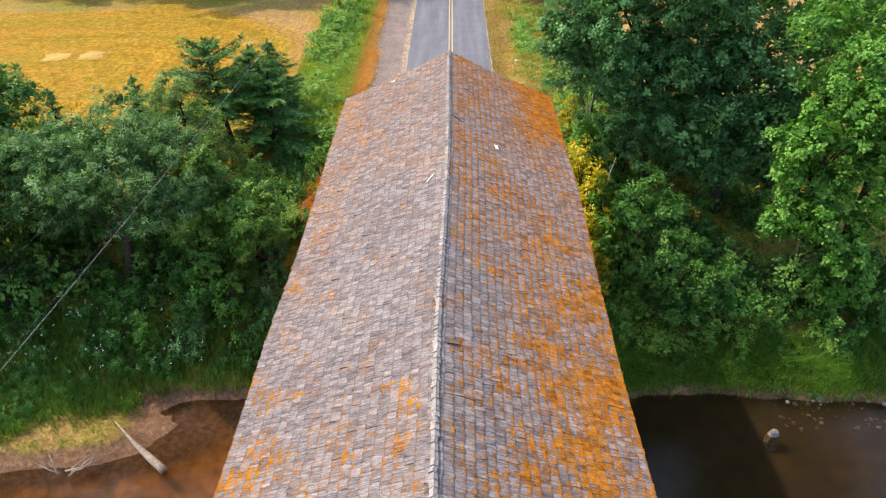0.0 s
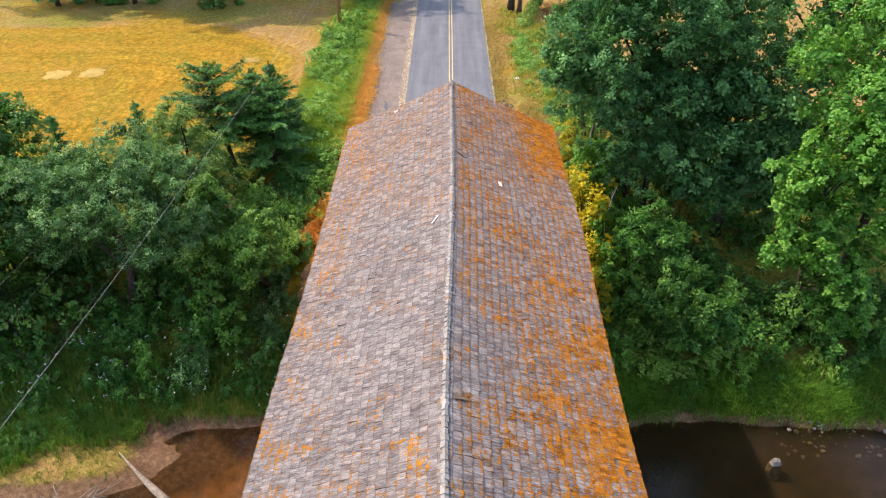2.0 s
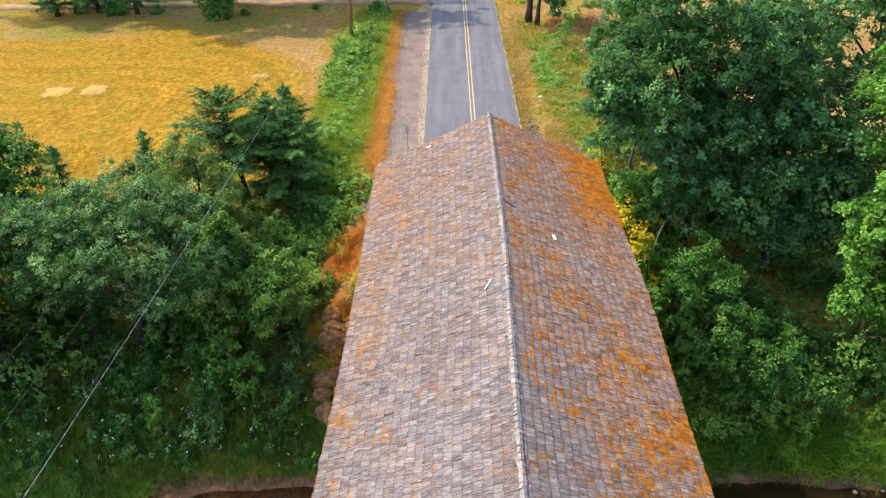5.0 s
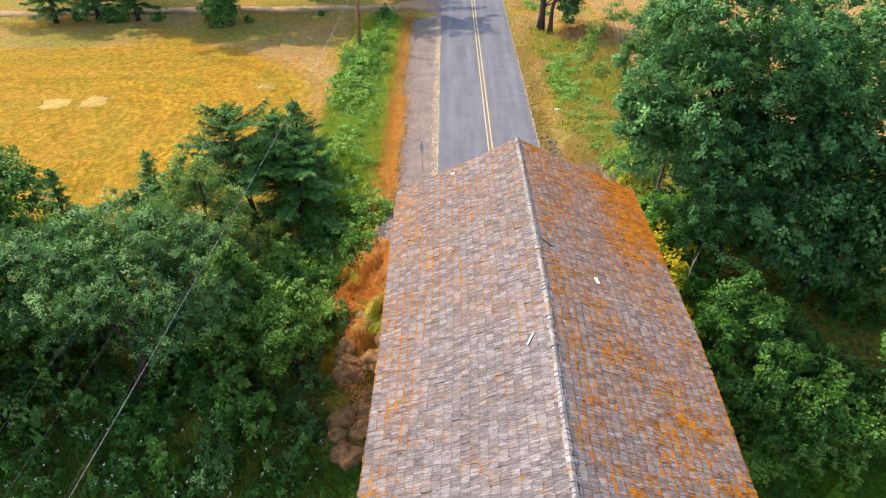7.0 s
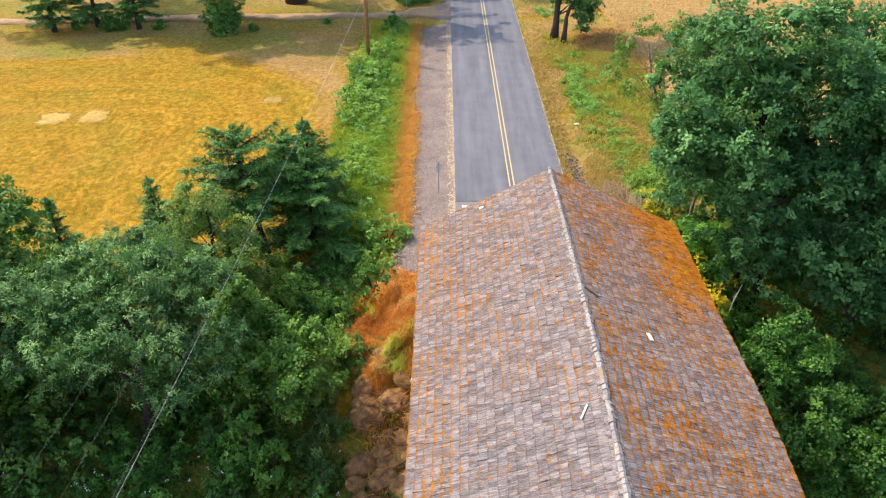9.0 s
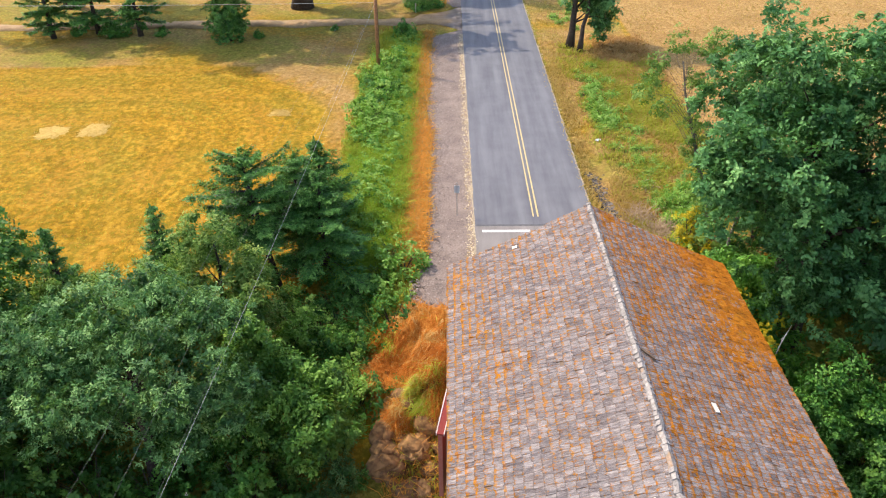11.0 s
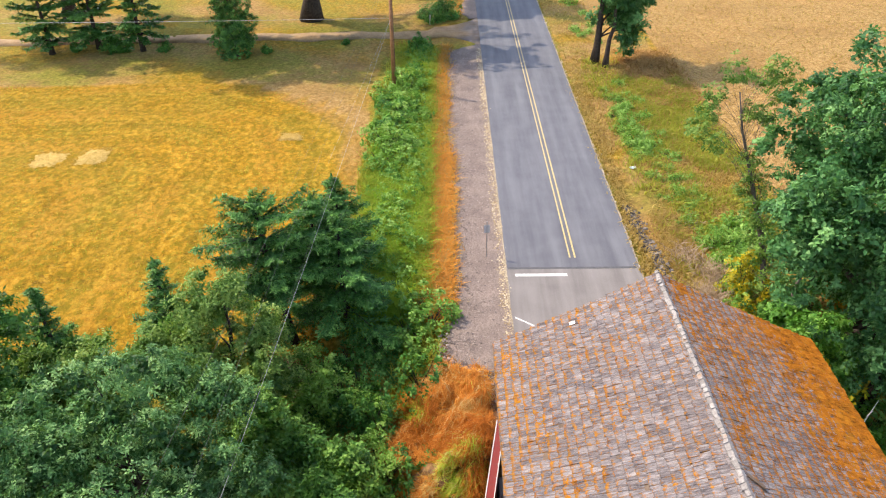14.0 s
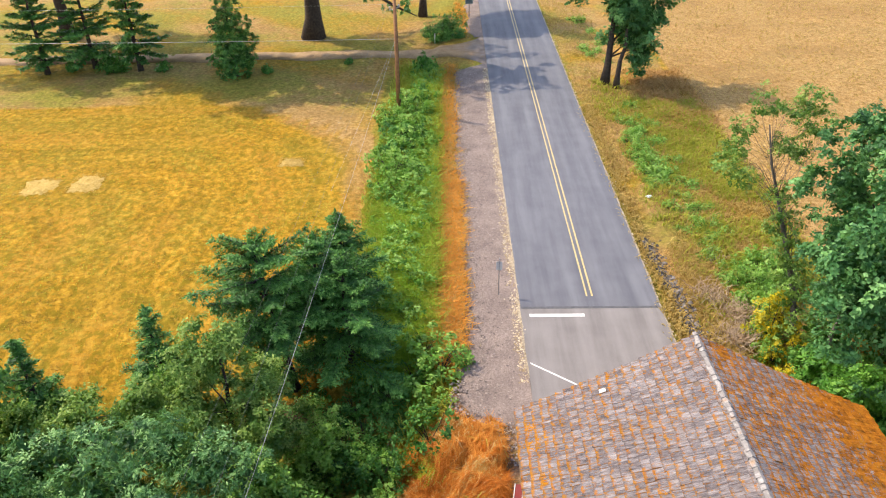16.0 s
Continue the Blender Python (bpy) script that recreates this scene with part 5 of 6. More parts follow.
# unseen outer crown lumps of both oaks spread far out to shade the lawn
tree("oak_tree", "massive old oak with a thick dark trunk", (-19.9, 90.0), (0.3, 0, 12.0), 0.95,
     [(-1, 0, 13, 6, 6, 4.0), (5.5, -3.5, 11.5, 5, 4, 2.6), (-5, -4, 11, 4.5, 4, 2.6), (9.5, -9.5, 11.0, 4.2, 3.6, 2.2), (1.0, -7.0, 10.5, 5, 3.6, 2.2), (-7.5, -6.5, 10.5, 4, 3.6, 2.2), (-5.5, -9.0, 11.5, 4, 3.0, 2.0), (-11.0, -5.0, 11.5, 4, 3.6, 2.4), (3.0, -9.0, 11.0, 4, 2.8, 2.0), (-9.0, -12.5, 11.5, 4.5, 3.0, 2.0), (-2.0, -12.0, 11.5, 4.5, 3.0, 2.0)], 900, 26, 0.65, (0.56, 0.42), L_MAPLE, 55, extra=18, bend=0.14)
tree("oak_tree", "old oak with a dark trunk beyond the spruces", (-44.6, 91.0), (0.3, 0, 12.0), 0.7,
     [(-1, 0, 13, 6, 6, 4.0), (4.5, -4.5, 11.5, 4.5, 4, 2.6), (-3, -5, 11.0, 4.5, 4, 2.6), (8, -8.5, 10.5, 4.5, 3.6, 2.2), (15, -8, 10.5, 4.5, 3.6, 2.2), (1, -9, 10.2, 4.2, 3.4, 2.0), (-6, -9, 11.0, 4.5, 3.4, 2.0), (10, -11, 11.0, 4.5, 3.0, 2.0)], 760, 30, 0.65, (0.56, 0.42), L_MAPLE, 56, extra=14, bend=0.14)
tree("maple_tree", "dark leafy roadside maple with a bare lower trunk", (6.0, 75.6), (0.3, 0, 9.0), 0.34,
     [(2.2, 0.2, 5.0, 1.9, 2.2, 2.4), (0.2, 0.4, 8.4, 3.2, 3.0, 2.6), (3.0, 0.4, 8.0, 2.6, 2.8, 2.8), (2.3, 0.4, 2.6, 1.3, 1.5, 1.5), (1.2, 0.9, 4.2, 1.2, 1.3, 1.6)], 800, 34, 0.34, (0.28, 0.2), L_MAPLE, 57, extra=14, bend=0.12, thick=0.32)
tree("maple_tree", "slim roadside maple leaning on its neighbour", (6.8, 74.9), (0.7, 0.2, 7.0), 0.24,
     [(0.8, 0.2, 6.6, 1.4, 1.4, 1.6)], 120, 40, 0.3, (0.28, 0.2), L_MAPLE, 58, extra=4)
# out of view: a tree added for the shade that crosses the lawn and the road
tree("maple_tree", "unseen roadside maple added to shade the lane mouth", (-9.4, 97.5), (0.2, 0, 12), 0.4,
     [(0, 0, 12.5, 5, 4.4, 3.4), (3.6, -2.0, 11.5, 4, 3.6, 2.6)], 620, 36, 0.5, (0.52, 0.4), L_MAPLE, 59, extra=10)

# ---- thickets, hedges and grass ----
rnd0 = random.Random(77)


def spots(n, x0, x1, y0, y1, size=(0.8, 1.2), keep=None):
    out = []
    while len(out) < n:
        x, y = rnd0.uniform(x0, x1), rnd0.uniform(y0, y1)
        if keep is None or keep(x, y):
            out.append((x, y, rnd0.uniform(*size)))
    return out


def thicket(name, label, category, r, h, clumps, per, leaf, material, seed, group, places, spread=0.2):
    model = bush(name, label, category, r, h, clumps, per, leaf, material, seed, group, spread, places[0][:2])
    scatter(model, places[1:], seed, 0.85, 1.2)


thicket("bramble_bush", "dense dark green bramble on the river bank", "bramble", 1.5, 1.9, 54, 18, (0.19, 0.13), L_BRAMBLE, 61, "brambles",
        spots(30, -25, -9.4, 27.0, 31.5, (0.55, 0.9)) + spots(7, -9.4, -7.8, 26.8, 33.5, (0.3, 0.45)) + spots(12, -25, -13.5, 25.4, 27.0, (0.4, 0.6)) + spots(14, -25, -14, 24.6, 25.9, (0.25, 0.4)) + spots(26, -25, -15.5, 20.5, 25.5, (0.28, 0.48), lambda x, y: y > 24.1 + 0.37 * (x + 15)) + [(-11.4, 29.9, 0.8), (-10.6, 29.4, 0.7), (-12.2, 29.3, 0.7), (-16.2, 30.0, 0.9), (-17.0, 29.6, 0.8), (-15.3, 29.8, 0.8), (-16.5, 29.0, 0.6), (-15.2, 28.7, 0.6), (-17.5, 28.6, 0.6), (-16.0, 29.6, 0.7)] + spots(7, -14, -7.5, 25.6, 27, (0.4, 0.6)) + spots(12, -11.5, -7.2, 32.5, 41.5, (0.6, 0.85)) + spots(22, 7.8, 24, 27.4, 31.5, (0.65, 1.0)) + spots(10, 9, 20, 32, 38, (0.9, 1.2)) + spots(8, 10, 22, 26.0, 27.5, (0.35, 0.55)) + [(-10.0, 38.4, 0.7), (-9.2, 39.6, 0.6), (-10.6, 39.6, 0.75), (-9.6, 41.0, 0.6), (-11.8, 38.8, 0.7), (-12.4, 39.8, 0.6)] + [(-20.6, 28.2, 0.6), (-22.6, 28.6, 0.7), (-21.6, 27.6, 0.6), (-24.0, 28.0, 0.6), (-18.2, 28.4, 0.6), (-19.4, 28.6, 0.6), (-15.4, 32.7, 1.0), (-14.6, 32.0, 0.9), (-12.6, 33.6, 0.9)] + spots(4, -12.5, -8.4, 32.5, 37.5, (0.6, 0.85)))
thicket("bank_shrub", "leafy mid-green shrub among the brambles", "shrub", 1.4, 2.6, 60, 22, (0.19, 0.13), L_ALDER, 62, "bank shrubs",
        spots(12, -24, -12, 30, 35, (0.8, 1.1)) + spots(7, -25, -18, 28.6, 31.5, (0.9, 1.3)) + spots(6, -23, -18.5, 32.5, 36, (1.0, 1.3)) + spots(5, 8.2, 9.4, 32, 42, (0.7, 0.9)) + spots(14, 9.4, 14, 28.5, 35, (0.9, 1.35)) + spots(10, 14, 22, 28.5, 31.5, (0.8, 1.1)) + spots(6, 8.8, 12, 38, 43, (0.6, 0.9)) + spots(14, 11, 23, 39, 46, (1.2, 1.8)))
# hedge green, brighter than the brambles, makes this bank growth look sunlit
thicket("bank_weed", "bright green leafy weeds beside the bridge", "weeds", 1.1, 1.9, 58, 20, (0.16, 0.11), L_HEDGE, 94, "bank weeds",
        spots(16, 8.6, 14.5, 26.7, 29.6, (0.5, 0.85)) + spots(8, 6.6, 8.6, 27.0, 31.0, (0.45, 0.7)) + spots(5, 14.5, 18, 26.6, 28.2, (0.4, 0.6)) + spots(9, -11.2, -8.6, 30.5, 36.5, (0.5, 0.75)) + spots(12, -12.5, -8.4, 33.0, 38.5, (0.65, 0.95)) + [(7.2, 43.3, 0.7), (7.8, 44.5, 0.75), (7.3, 45.7, 0.6), (8.5, 45.6, 0.8), (6.9, 42.2, 0.6), (8.2, 47.0, 0.7), (7.5, 47.4, 0.5)])
thicket("grey_shrub", "grey-green willow shrub on the bank", "shrub", 1.2, 2.0, 100, 28, (0.17, 0.08), L_WILLOW, 63, "grey shrubs",
        [(-10.2, 32.0, 0.9), (-8.9, 30.8, 0.6), (-8.8, 28.6, 0.6), (-9.0, 32.4, 0.7), (-9.4, 29.6, 0.65), (9.4, 30.0, 1.0), (10.6, 30.2, 1.3), (12.5, 28.4, 0.9), (-12.4, 27.0, 0.9)])
thicket("hedge_bush", "bright green leafy bush of the roadside hedge", "hedge", 1.25, 1.5, 54, 17, (0.2, 0.14), L_HEDGE, 64, "roadside hedge",
        [(-10.6 + rnd0.uniform(-0.5, 0.6), y, rnd0.uniform(0.6, 0.95)) for y in np.arange(56.5, 69, 1.1)]
        + [(-8.3 + rnd0.uniform(-0.5, 0.5), y, rnd0.uniform(0.5, 0.8)) for y in np.arange(56, 71, 1.1)]
        + [(-9.2 + rnd0.uniform(-0.5, 0.5), y, rnd0.uniform(0.55, 1.0)) for y in np.arange(56, 72, 1.3)]
        + [(-9.6 + rnd0.uniform(-1.0, 1.2), y, rnd0.uniform(0.45, 0.75)) for y in np.arange(44, 79, 1.3)]
        + [(-8.9 + rnd0.uniform(-0.9, 0.8), y, rnd0.uniform(0.5, 0.85)) for y in np.arange(43.5, 56, 0.95)] + [(-7.1, 39.0, 0.75), (-6.9, 41.2, 0.95), (-7.3, 40.2, 0.9), (-6.2, 41.6, 0.55), (-7.6, 42.6, 0.8), (-8.3, 52.5, 0.6), (-9.2, 50.2, 0.7), (-8.0, 47.5, 0.6)]
        + [(-7.9 + rnd0.uniform(-0.35, 0.25), y, rnd0.uniform(0.42, 0.62)) for y in np.arange(44.5, 79, 1.2)])
thicket("hedge_bramble", "dark green bramble mound in the roadside hedge", "bramble", 1.2, 1.2, 90, 26, (0.18, 0.13), L_BRAMBLE, 68, "roadside hedge",
        [(-10.0, 62.0, 0.9), (-9.4, 64.5, 1.0), (-10.6, 66.5, 0.8), (-8.6, 59.5, 0.8), (-8.4, 68.5, 0.8), (-9.0, 73.5, 0.8), (-8.4, 76.0, 0.9), (-7.9, 78.4, 0.8), (-9.4, 55.0, 0.9), (-10.0, 53.2, 0.6), (-8.9, 71.2, 0.7), (-9.6, 78.0, 0.6), (-9.6, 47.2, 0.6), (-8.4, 49.8, 0.55), (-9.4, 51.8, 0.6), (-8.3, 45.4, 0.6)])
thicket("verge_shrub", "low green shrub in the dry verge", "shrub", 0.9, 0.45, 30, 17, (0.15, 0.1), L_HEDGE, 65, "verge shrubs",
        spots(48, 5.3, 8.0, 57, 71, (0.5, 1.0)) + spots(18, 6.0, 8.6, 45.5, 57, (0.45, 0.85)) + spots(12, 7.8, 10.5, 42.5, 50, (0.8, 1.5)) + spots(8, 5.5, 8.0, 78, 100, (0.6, 1.1)) + spots(6, 6.5, 9, 51, 57, (0.5, 0.8)))
thicket("yellow_bush", "bright yellow autumn-coloured bush beside the bridge", "bush", 1.0, 2.9, 70, 24, (0.15, 0.11), L_YELLOW, 66, "yellow bushes",
        [(7.5, 43.4, 0.5), (8.4, 44.2, 0.45), (8.2, 42.2, 0.55), (7.1, 41.8, 0.5), (7.3, 40.6, 0.6), (6.9, 39.2, 0.65), (8.8, 45.2, 0.35), (7.0, 37.2, 1.1), (7.3, 35.4, 1.25), (7.4, 33.8, 1.3), (7.2, 32.2, 1.2), (7.2, 30.4, 1.1), (6.6, 28.4, 0.8)])
thicket("lime_sapling", "bright lime-green sapling in the shade", "sapling", 0.8, 3.2, 70, 26, (0.18, 0.14), L_LIME, 67, "saplings",
        [(-12.1, 29.3, 0.95), (-14.4, 26.8, 0.9), (-10.8, 28.6, 0.9), (7.3, 39.8, 0.8), (7.2, 37.6, 0.85), (8.1, 34.8, 1.2), (8.0, 33.0, 1.2), (7.8, 31.2, 1.15), (8.3, 35.6, 1.0), (8.7, 37.0, 1.1), (8.6, 34.0, 0.8), (9.3, 34.9, 1.0), (9.6, 33.4, 1.0), (7.8, 38.4, 0.8), (8.2, 36.4, 0.9), (8.4, 33.0, 0.8), (8.0, 31.6, 0.8), (13.6, 28.6, 0.6), (7.9, 40.6, 0.7), (9.0, 28.6, 0.8), (10.2, 27.6, 0.7), (8.4, 30.0, 0.85), (9.6, 29.6, 0.9), (11.0, 28.8, 0.7), (8.0, 27.4, 0.6), (12.2, 27.4, 0.4)])


def blades(name, label, pts, h, w, material, seed, per=7, droop=0.35, spread=0.16):
    """Tufts of bent blades at pts (x, y): one mesh."""
    rng = np.random.default_rng(seed)
    p = np.repeat(np.asarray(pts, float), per, 0)
    p = p + rng.normal(0, spread, p.shape)
    z = ground_z(p[:, 0], p[:, 1])
    n = len(p)
    hh = h * rng.uniform(0.5, 1.3, n)
    a = rng.uniform(0, 6.283, n)
    d = np.c_[np.cos(a), np.sin(a)]
    s = np.c_[-np.sin(a), np.cos(a)] * (w * rng.uniform(0.6, 1.3, n))[:, None]
    lean = hh * rng.uniform(0.2, 1.0, n) * droop
    b = np.c_[p, z - 0.04]
    m = np.c_[p + d * (lean * 0.35)[:, None], z + hh * 0.62]
    t = np.c_[p + d * lean[:, None] * 1.3, z + hh * rng.uniform(0.75, 1.0, n)]
    s3 = np.c_[s, np.zeros(n)]
    v = np.stack([b - s3 * 0.5, b + s3 * 0.5, m + s3 * 0.5, m - s3 * 0.5, t], 1).reshape(-1, 3)
    i = np.arange(n)[:, None] * 5
    f = np.concatenate([i + [0, 1, 2], i + [0, 2, 3], i + [3, 2, 4]])
    ob = new(name, fast_mesh(name, v, f, material))
    return tagged(ob, label, "grass", kind="stuff")


def area(n, x0, x1, y0, y1, seed, keep=None):
    rng = np.random.default_rng(seed)
    p = np.c_[rng.uniform(x0, x1, n), rng.uniform(y0, y1, n)]
    return p if keep is None else p[keep(p[:, 0], p[:, 1])]


def off_path(x, y):
    return (np.abs(x - 4.8 + 0.2 * wave(y, y * 0, 0.6, 2)) > 0.8) | (y > 58)


def dry_land(x, y):
    return (ground_z(x, y) > WATER_Z + 0.22) & (y > 23.5 + 0.37 * np.minimum(x + 15, 0))


blades("bank_grass", "rank green grass on the river bank", np.concatenate([area(3300, -27, -4.5, 23.8, 28.2, 1, dry_land), area(2600, -27, -14.2, 19.0, 24.6, 39, dry_land), area(3200, 6, 25, 23.9, 27.4, 2, dry_land), area(260, -7.5, -5.6, 25.5, 28.4, 9)]), 0.62, 0.03, L_BANK, 71, per=5, droop=0.6)


def shore_edge(x, y):
    bare = ((x - 14.6) / 1.0) ** 2 + ((y - 24.4) / 0.9) ** 2
    return (ground_z(x, y) > WATER_Z + 0.1) & (wave(x, y, 1.1, 5) + 0.6 * wave(x, y, 2.7, 8) > -0.6) & (bare > 1) & (y < 27.2 - 0.13 * np.maximum(x - 13, 0))


# blades brighter than the bank grass, so the shaded edge looks sunlit
blades("shore_grass", "lush bright grass hanging over the river edge", area(1900, 6.2, 19, 23.7, 27.2, 45, shore_edge), 0.7, 0.02, leaf_mat("shore_grass_blade", (0.06, 0.19, 0.018), (0.17, 0.34, 0.035), (0.38, 0.47, 0.085), 0.42, 0.7), 91, droop=1.1, spread=0.2)
blades("verge_grass", "green and yellowing grass of the road verge", np.concatenate([area(2000, -11.3, -7.2, 43, 58, 3), area(160, -8.4, -7.0, 38.0, 43, 36), area(1100, -11, -7.2, 58, 80, 5)]), 0.72, 0.045, L_GRASS, 72, droop=0.8, spread=0.22)
blades("lush_verge_grass", "tall lush green grass between hedge and gravel", np.concatenate([area(2500, -10.4, -7.9, 41.5, 58, 43), area(560, -9.4, -7.9, 58, 79, 44)]), 0.72, 0.05, L_VERGE, 90, droop=1.8, spread=0.24)
blades("roadside_grass", "short green and yellow grass beside the road", np.concatenate([area(1700, 7.6, 12.2, 47, 72, 4, lambda x, y: wave(x, y, 0.5, 8) + 0.5 * wave(x, y, 1.4, 3) > -0.45), area(500, 4.8, 7.8, 44, 76, 12, lambda x, y: wave(x, y, 0.7, 3) > -0.1)]), 0.36, 0.05, L_GRASS, 85, droop=1.3, spread=0.24)
blades("straw_verge_grass", "straw-coloured grass among the green verge", np.concatenate([area(1900, 3.3, 9, 42, 75, 6, off_path), area(500, 3.3, 8, 75, 110, 13), area(700, 3.2, 4.2, 41, 70, 7, off_path), area(3000, 7.4, 12.6, 46, 74, 14), area(800, -11, -7.2, 43, 58, 15), area(260, 4.6, 7.4, 40.5, 46, 16)]), 0.2, 0.055, L_STRAW, 73, per=4, droop=1.6, spread=0.22)
def ragged(x, y):
    return wave(x, y, 1.3, 4) + wave(x, y, 3.1, 7) * 0.6 > -0.55


blades("russet_field_edge_grass", "reddish-brown dry grass at the corner of the far field", area(900, 8.2, 12.6, 66, 79, 38, ragged), 0.3, 0.06, leaf_mat("russet_grass", (0.34, 0.18, 0.06), (0.5, 0.29, 0.11), (0.62, 0.42, 0.19), 0.3, 0.8), 87, droop=1.5, spread=0.24)
blades("orange_verge_grass", "tall dry orange grass along the gravel", np.concatenate([area(2200, -7.6, -6.1, 41.5, 58, 8, ragged), area(420, -7.1, -6.3, 57, 80, 10, ragged), area(260, -6.0, -4.9, 88.6, 120, 37, ragged)]), 0.3, 0.055, L_DRY, 74, droop=2.0, spread=0.22)
blades("golden_verge_grass", "golden straw mixed into the dry roadside grass", np.concatenate([area(1300, -7.5, -6.1, 42.0, 58, 28, ragged), area(500, -7.2, -6.2, 57, 80, 29, ragged)]), 0.26, 0.045, L_STRAW, 79, droop=2.0, spread=0.24)
blades("ditch_straw_grass", "thin dead tan grass along the ditch", area(420, 4.75, 6.3, 41.0, 50.5, 42), 0.28, 0.035, L_STRAW, 89, droop=1.6, spread=0.24)
blades("rock_grass", "yellowing grass growing over the abutment rocks", area(90, -7.2, -5.0, 28.2, 33.4, 33), 0.6, 0.035, L_GRASS, 83, droop=1.0, spread=0.2)
blades("dry_rock_grass", "dead orange grass over the abutment rocks", area(120, -7.2, -4.9, 28.2, 34.2, 34), 0.6, 0.03, L_DRY, 84, droop=1.2, spread=0.2)
blades("sandbar_grass", "thin grass on the sandbar", area(1100, -26, -14.0, 19.6, 24.2, 11, lambda x, y: (ground_z(x, y) > WATER_Z + 0.3) & ~dry_land(x, y)), 0.07, 0.03, L_BANK, 75)
blades("hay_stubble", "cut hay stubble and loose straw in the mown field", area(16000, -46, -11, 40, 73, 17, lambda x, y: (field_rows(x, y) > 0.4) & (np.sin(2.6 * field_rows(x, y) + 2.0 * wave(x, y, 0.5)) > -0.45)), 0.06, 0.035, L_HAY, 76, per=2, droop=2.6, spread=0.15)
blades("field_tufts", "small green regrowth tufts in the mown field", area(2400, -46, -11, 40, 73, 18, lambda x, y: (field_rows(x, y) > 0.6) & (wave(x, y, 0.22, 3) > -0.2)), 0.06, 0.045, L_GRASS, 77, per=3, droop=1.2, spread=0.12)
blades("far_stubble", "dry stubble in the brown field across the road", area(4500, 12.6, 46, 52, 104, 19), 0.14, 0.07, L_STRAW, 78, per=2, droop=2.0, spread=0.2)


def straw_mat(label, x, y, rx, ry, seed):
    """A dry pale spot: a thin, ragged mat of flattened straw, with loose stalks over its rim."""
    root = empty("straw_mat", pose(x, y, 0), label, "straw", "dry straw patches")
    n, rings, vs, fs = 56, 5, [], []
    for r in range(rings + 1):
        for i in range(n):
            a = 2 * math.pi * i / n
            k = r / rings * (1 + 0.09 * math.sin(3 * a + seed) + 0.07 * math.sin(7 * a + 2 * seed) + 0.08 * math.sin(17 * a + seed))
            sq = (abs(math.cos(a)) ** 4 + abs(math.sin(a)) ** 4) ** -0.25
            px, py = x + rx * k * sq * math.cos(a), y + ry * k * sq * math.sin(a)
            vs.append((px - x, py - y, float(ground_z(px, py)) + 0.06 - 0.07 * (r / rings) ** 6))
    fs = [(r * n + i, r * n + (i + 1) % n, (r + 1) * n + (i + 1) % n, (r + 1) * n + i) for r in range(rings) for i in range(n)]
    k = Nodes("flattened_straw", 0.9, spec=0.1)
    k.colour(k.ramp(k.noise(9, 6, 0.8), (0.32, (0.3, 0.19, 0.045)), (0.5, (0.44, 0.3, 0.09)), (0.68, (0.56, 0.41, 0.15))))
    k.bump(k.noise(20, 5, 0.8), 0.9, 0.03)
    hang("mat", mesh_from("mat", vs, fs, k.m, True), root)
    rng = np.random.default_rng(seed)
    q = rng.uniform(-1.15, 1.15, (260, 2)) * [rx, ry]
    a = rng.uniform(0, 3.14, 260)
    c = np.c_[q, ground_z(q[:, 0] + x, q[:, 1] + y) + 0.07]
    v, f = leaf_cloud(c, unit(rng.normal(0, 0.2, (260, 3)) + [0, 0, 1]), 0.3, 0.03, rng, 0.1, np.c_[np.cos(a), np.sin(a), a * 0])
    hang("loose_straw", fast_mesh("loose_straw", v, f, L_STRAW), root)["kind"] = "stuff"


straw_mat("pale mat of flattened straw in the mown field", -32.1, 58.4, 1.05, 1.1, 1)
straw_mat("pale mat of flattened straw in the mown field", -29.3, 58.8, 0.9, 1.2, 2)
straw_mat("small pale straw patch near the field's curved edge", -16.9, 61.6, 0.75, 0.6, 3)


def pebbles(name, label, pts, size, material, seed, height=None):
    """Loose stones too small to pick apart: one mesh of small faceted lumps."""
    rng = np.random.default_rng(seed)
    n = len(pts)
    r = size * rng.uniform(0.4, 1.3, n) ** 1.5
    base = np.array([[1, 0, 0], [0, 1, 0], [-1, 0, 0], [0, -1, 0], [0, 0, 0.8], [0, 0, -0.5]], float)
    v = base[None] * r[:, None, None] * rng.uniform(0.6, 1.3, (n, 6, 1))
    a = rng.uniform(0, 6.28, n)
    ca, sa = np.cos(a)[:, None], np.sin(a)[:, None]
    v = np.stack([v[:, :, 0] * ca - v[:, :, 1] * sa, v[:, :, 0] * sa + v[:, :, 1] * ca, v[:, :, 2]], 2)
    v += np.c_[pts, np.full(n, -0.03) if height is None else height][:, None, :]
    f = np.array([[0, 1, 4], [1, 2, 4], [2, 3, 4], [3, 0, 4]])
    fa = (np.arange(n)[:, None, None] * 6 + f[None]).reshape(-1, 3)
    tagged(new(name, fast_mesh(name, v.reshape(-1, 3), fa, material)), label, "gravel", kind="stuff")


def edge_band(n, x, w, y0, y1, seed):
    rng = np.random.default_rng(seed)
    y = rng.uniform(y0, y1, n)
    clump = 0.5 + 0.5 * wave(y, y * 0, 1.1, seed)
    keep = rng.uniform(0, 1, n) < 0.25 + 0.75 * clump
    return np.c_[x + rng.normal(0, w, n), y][keep]


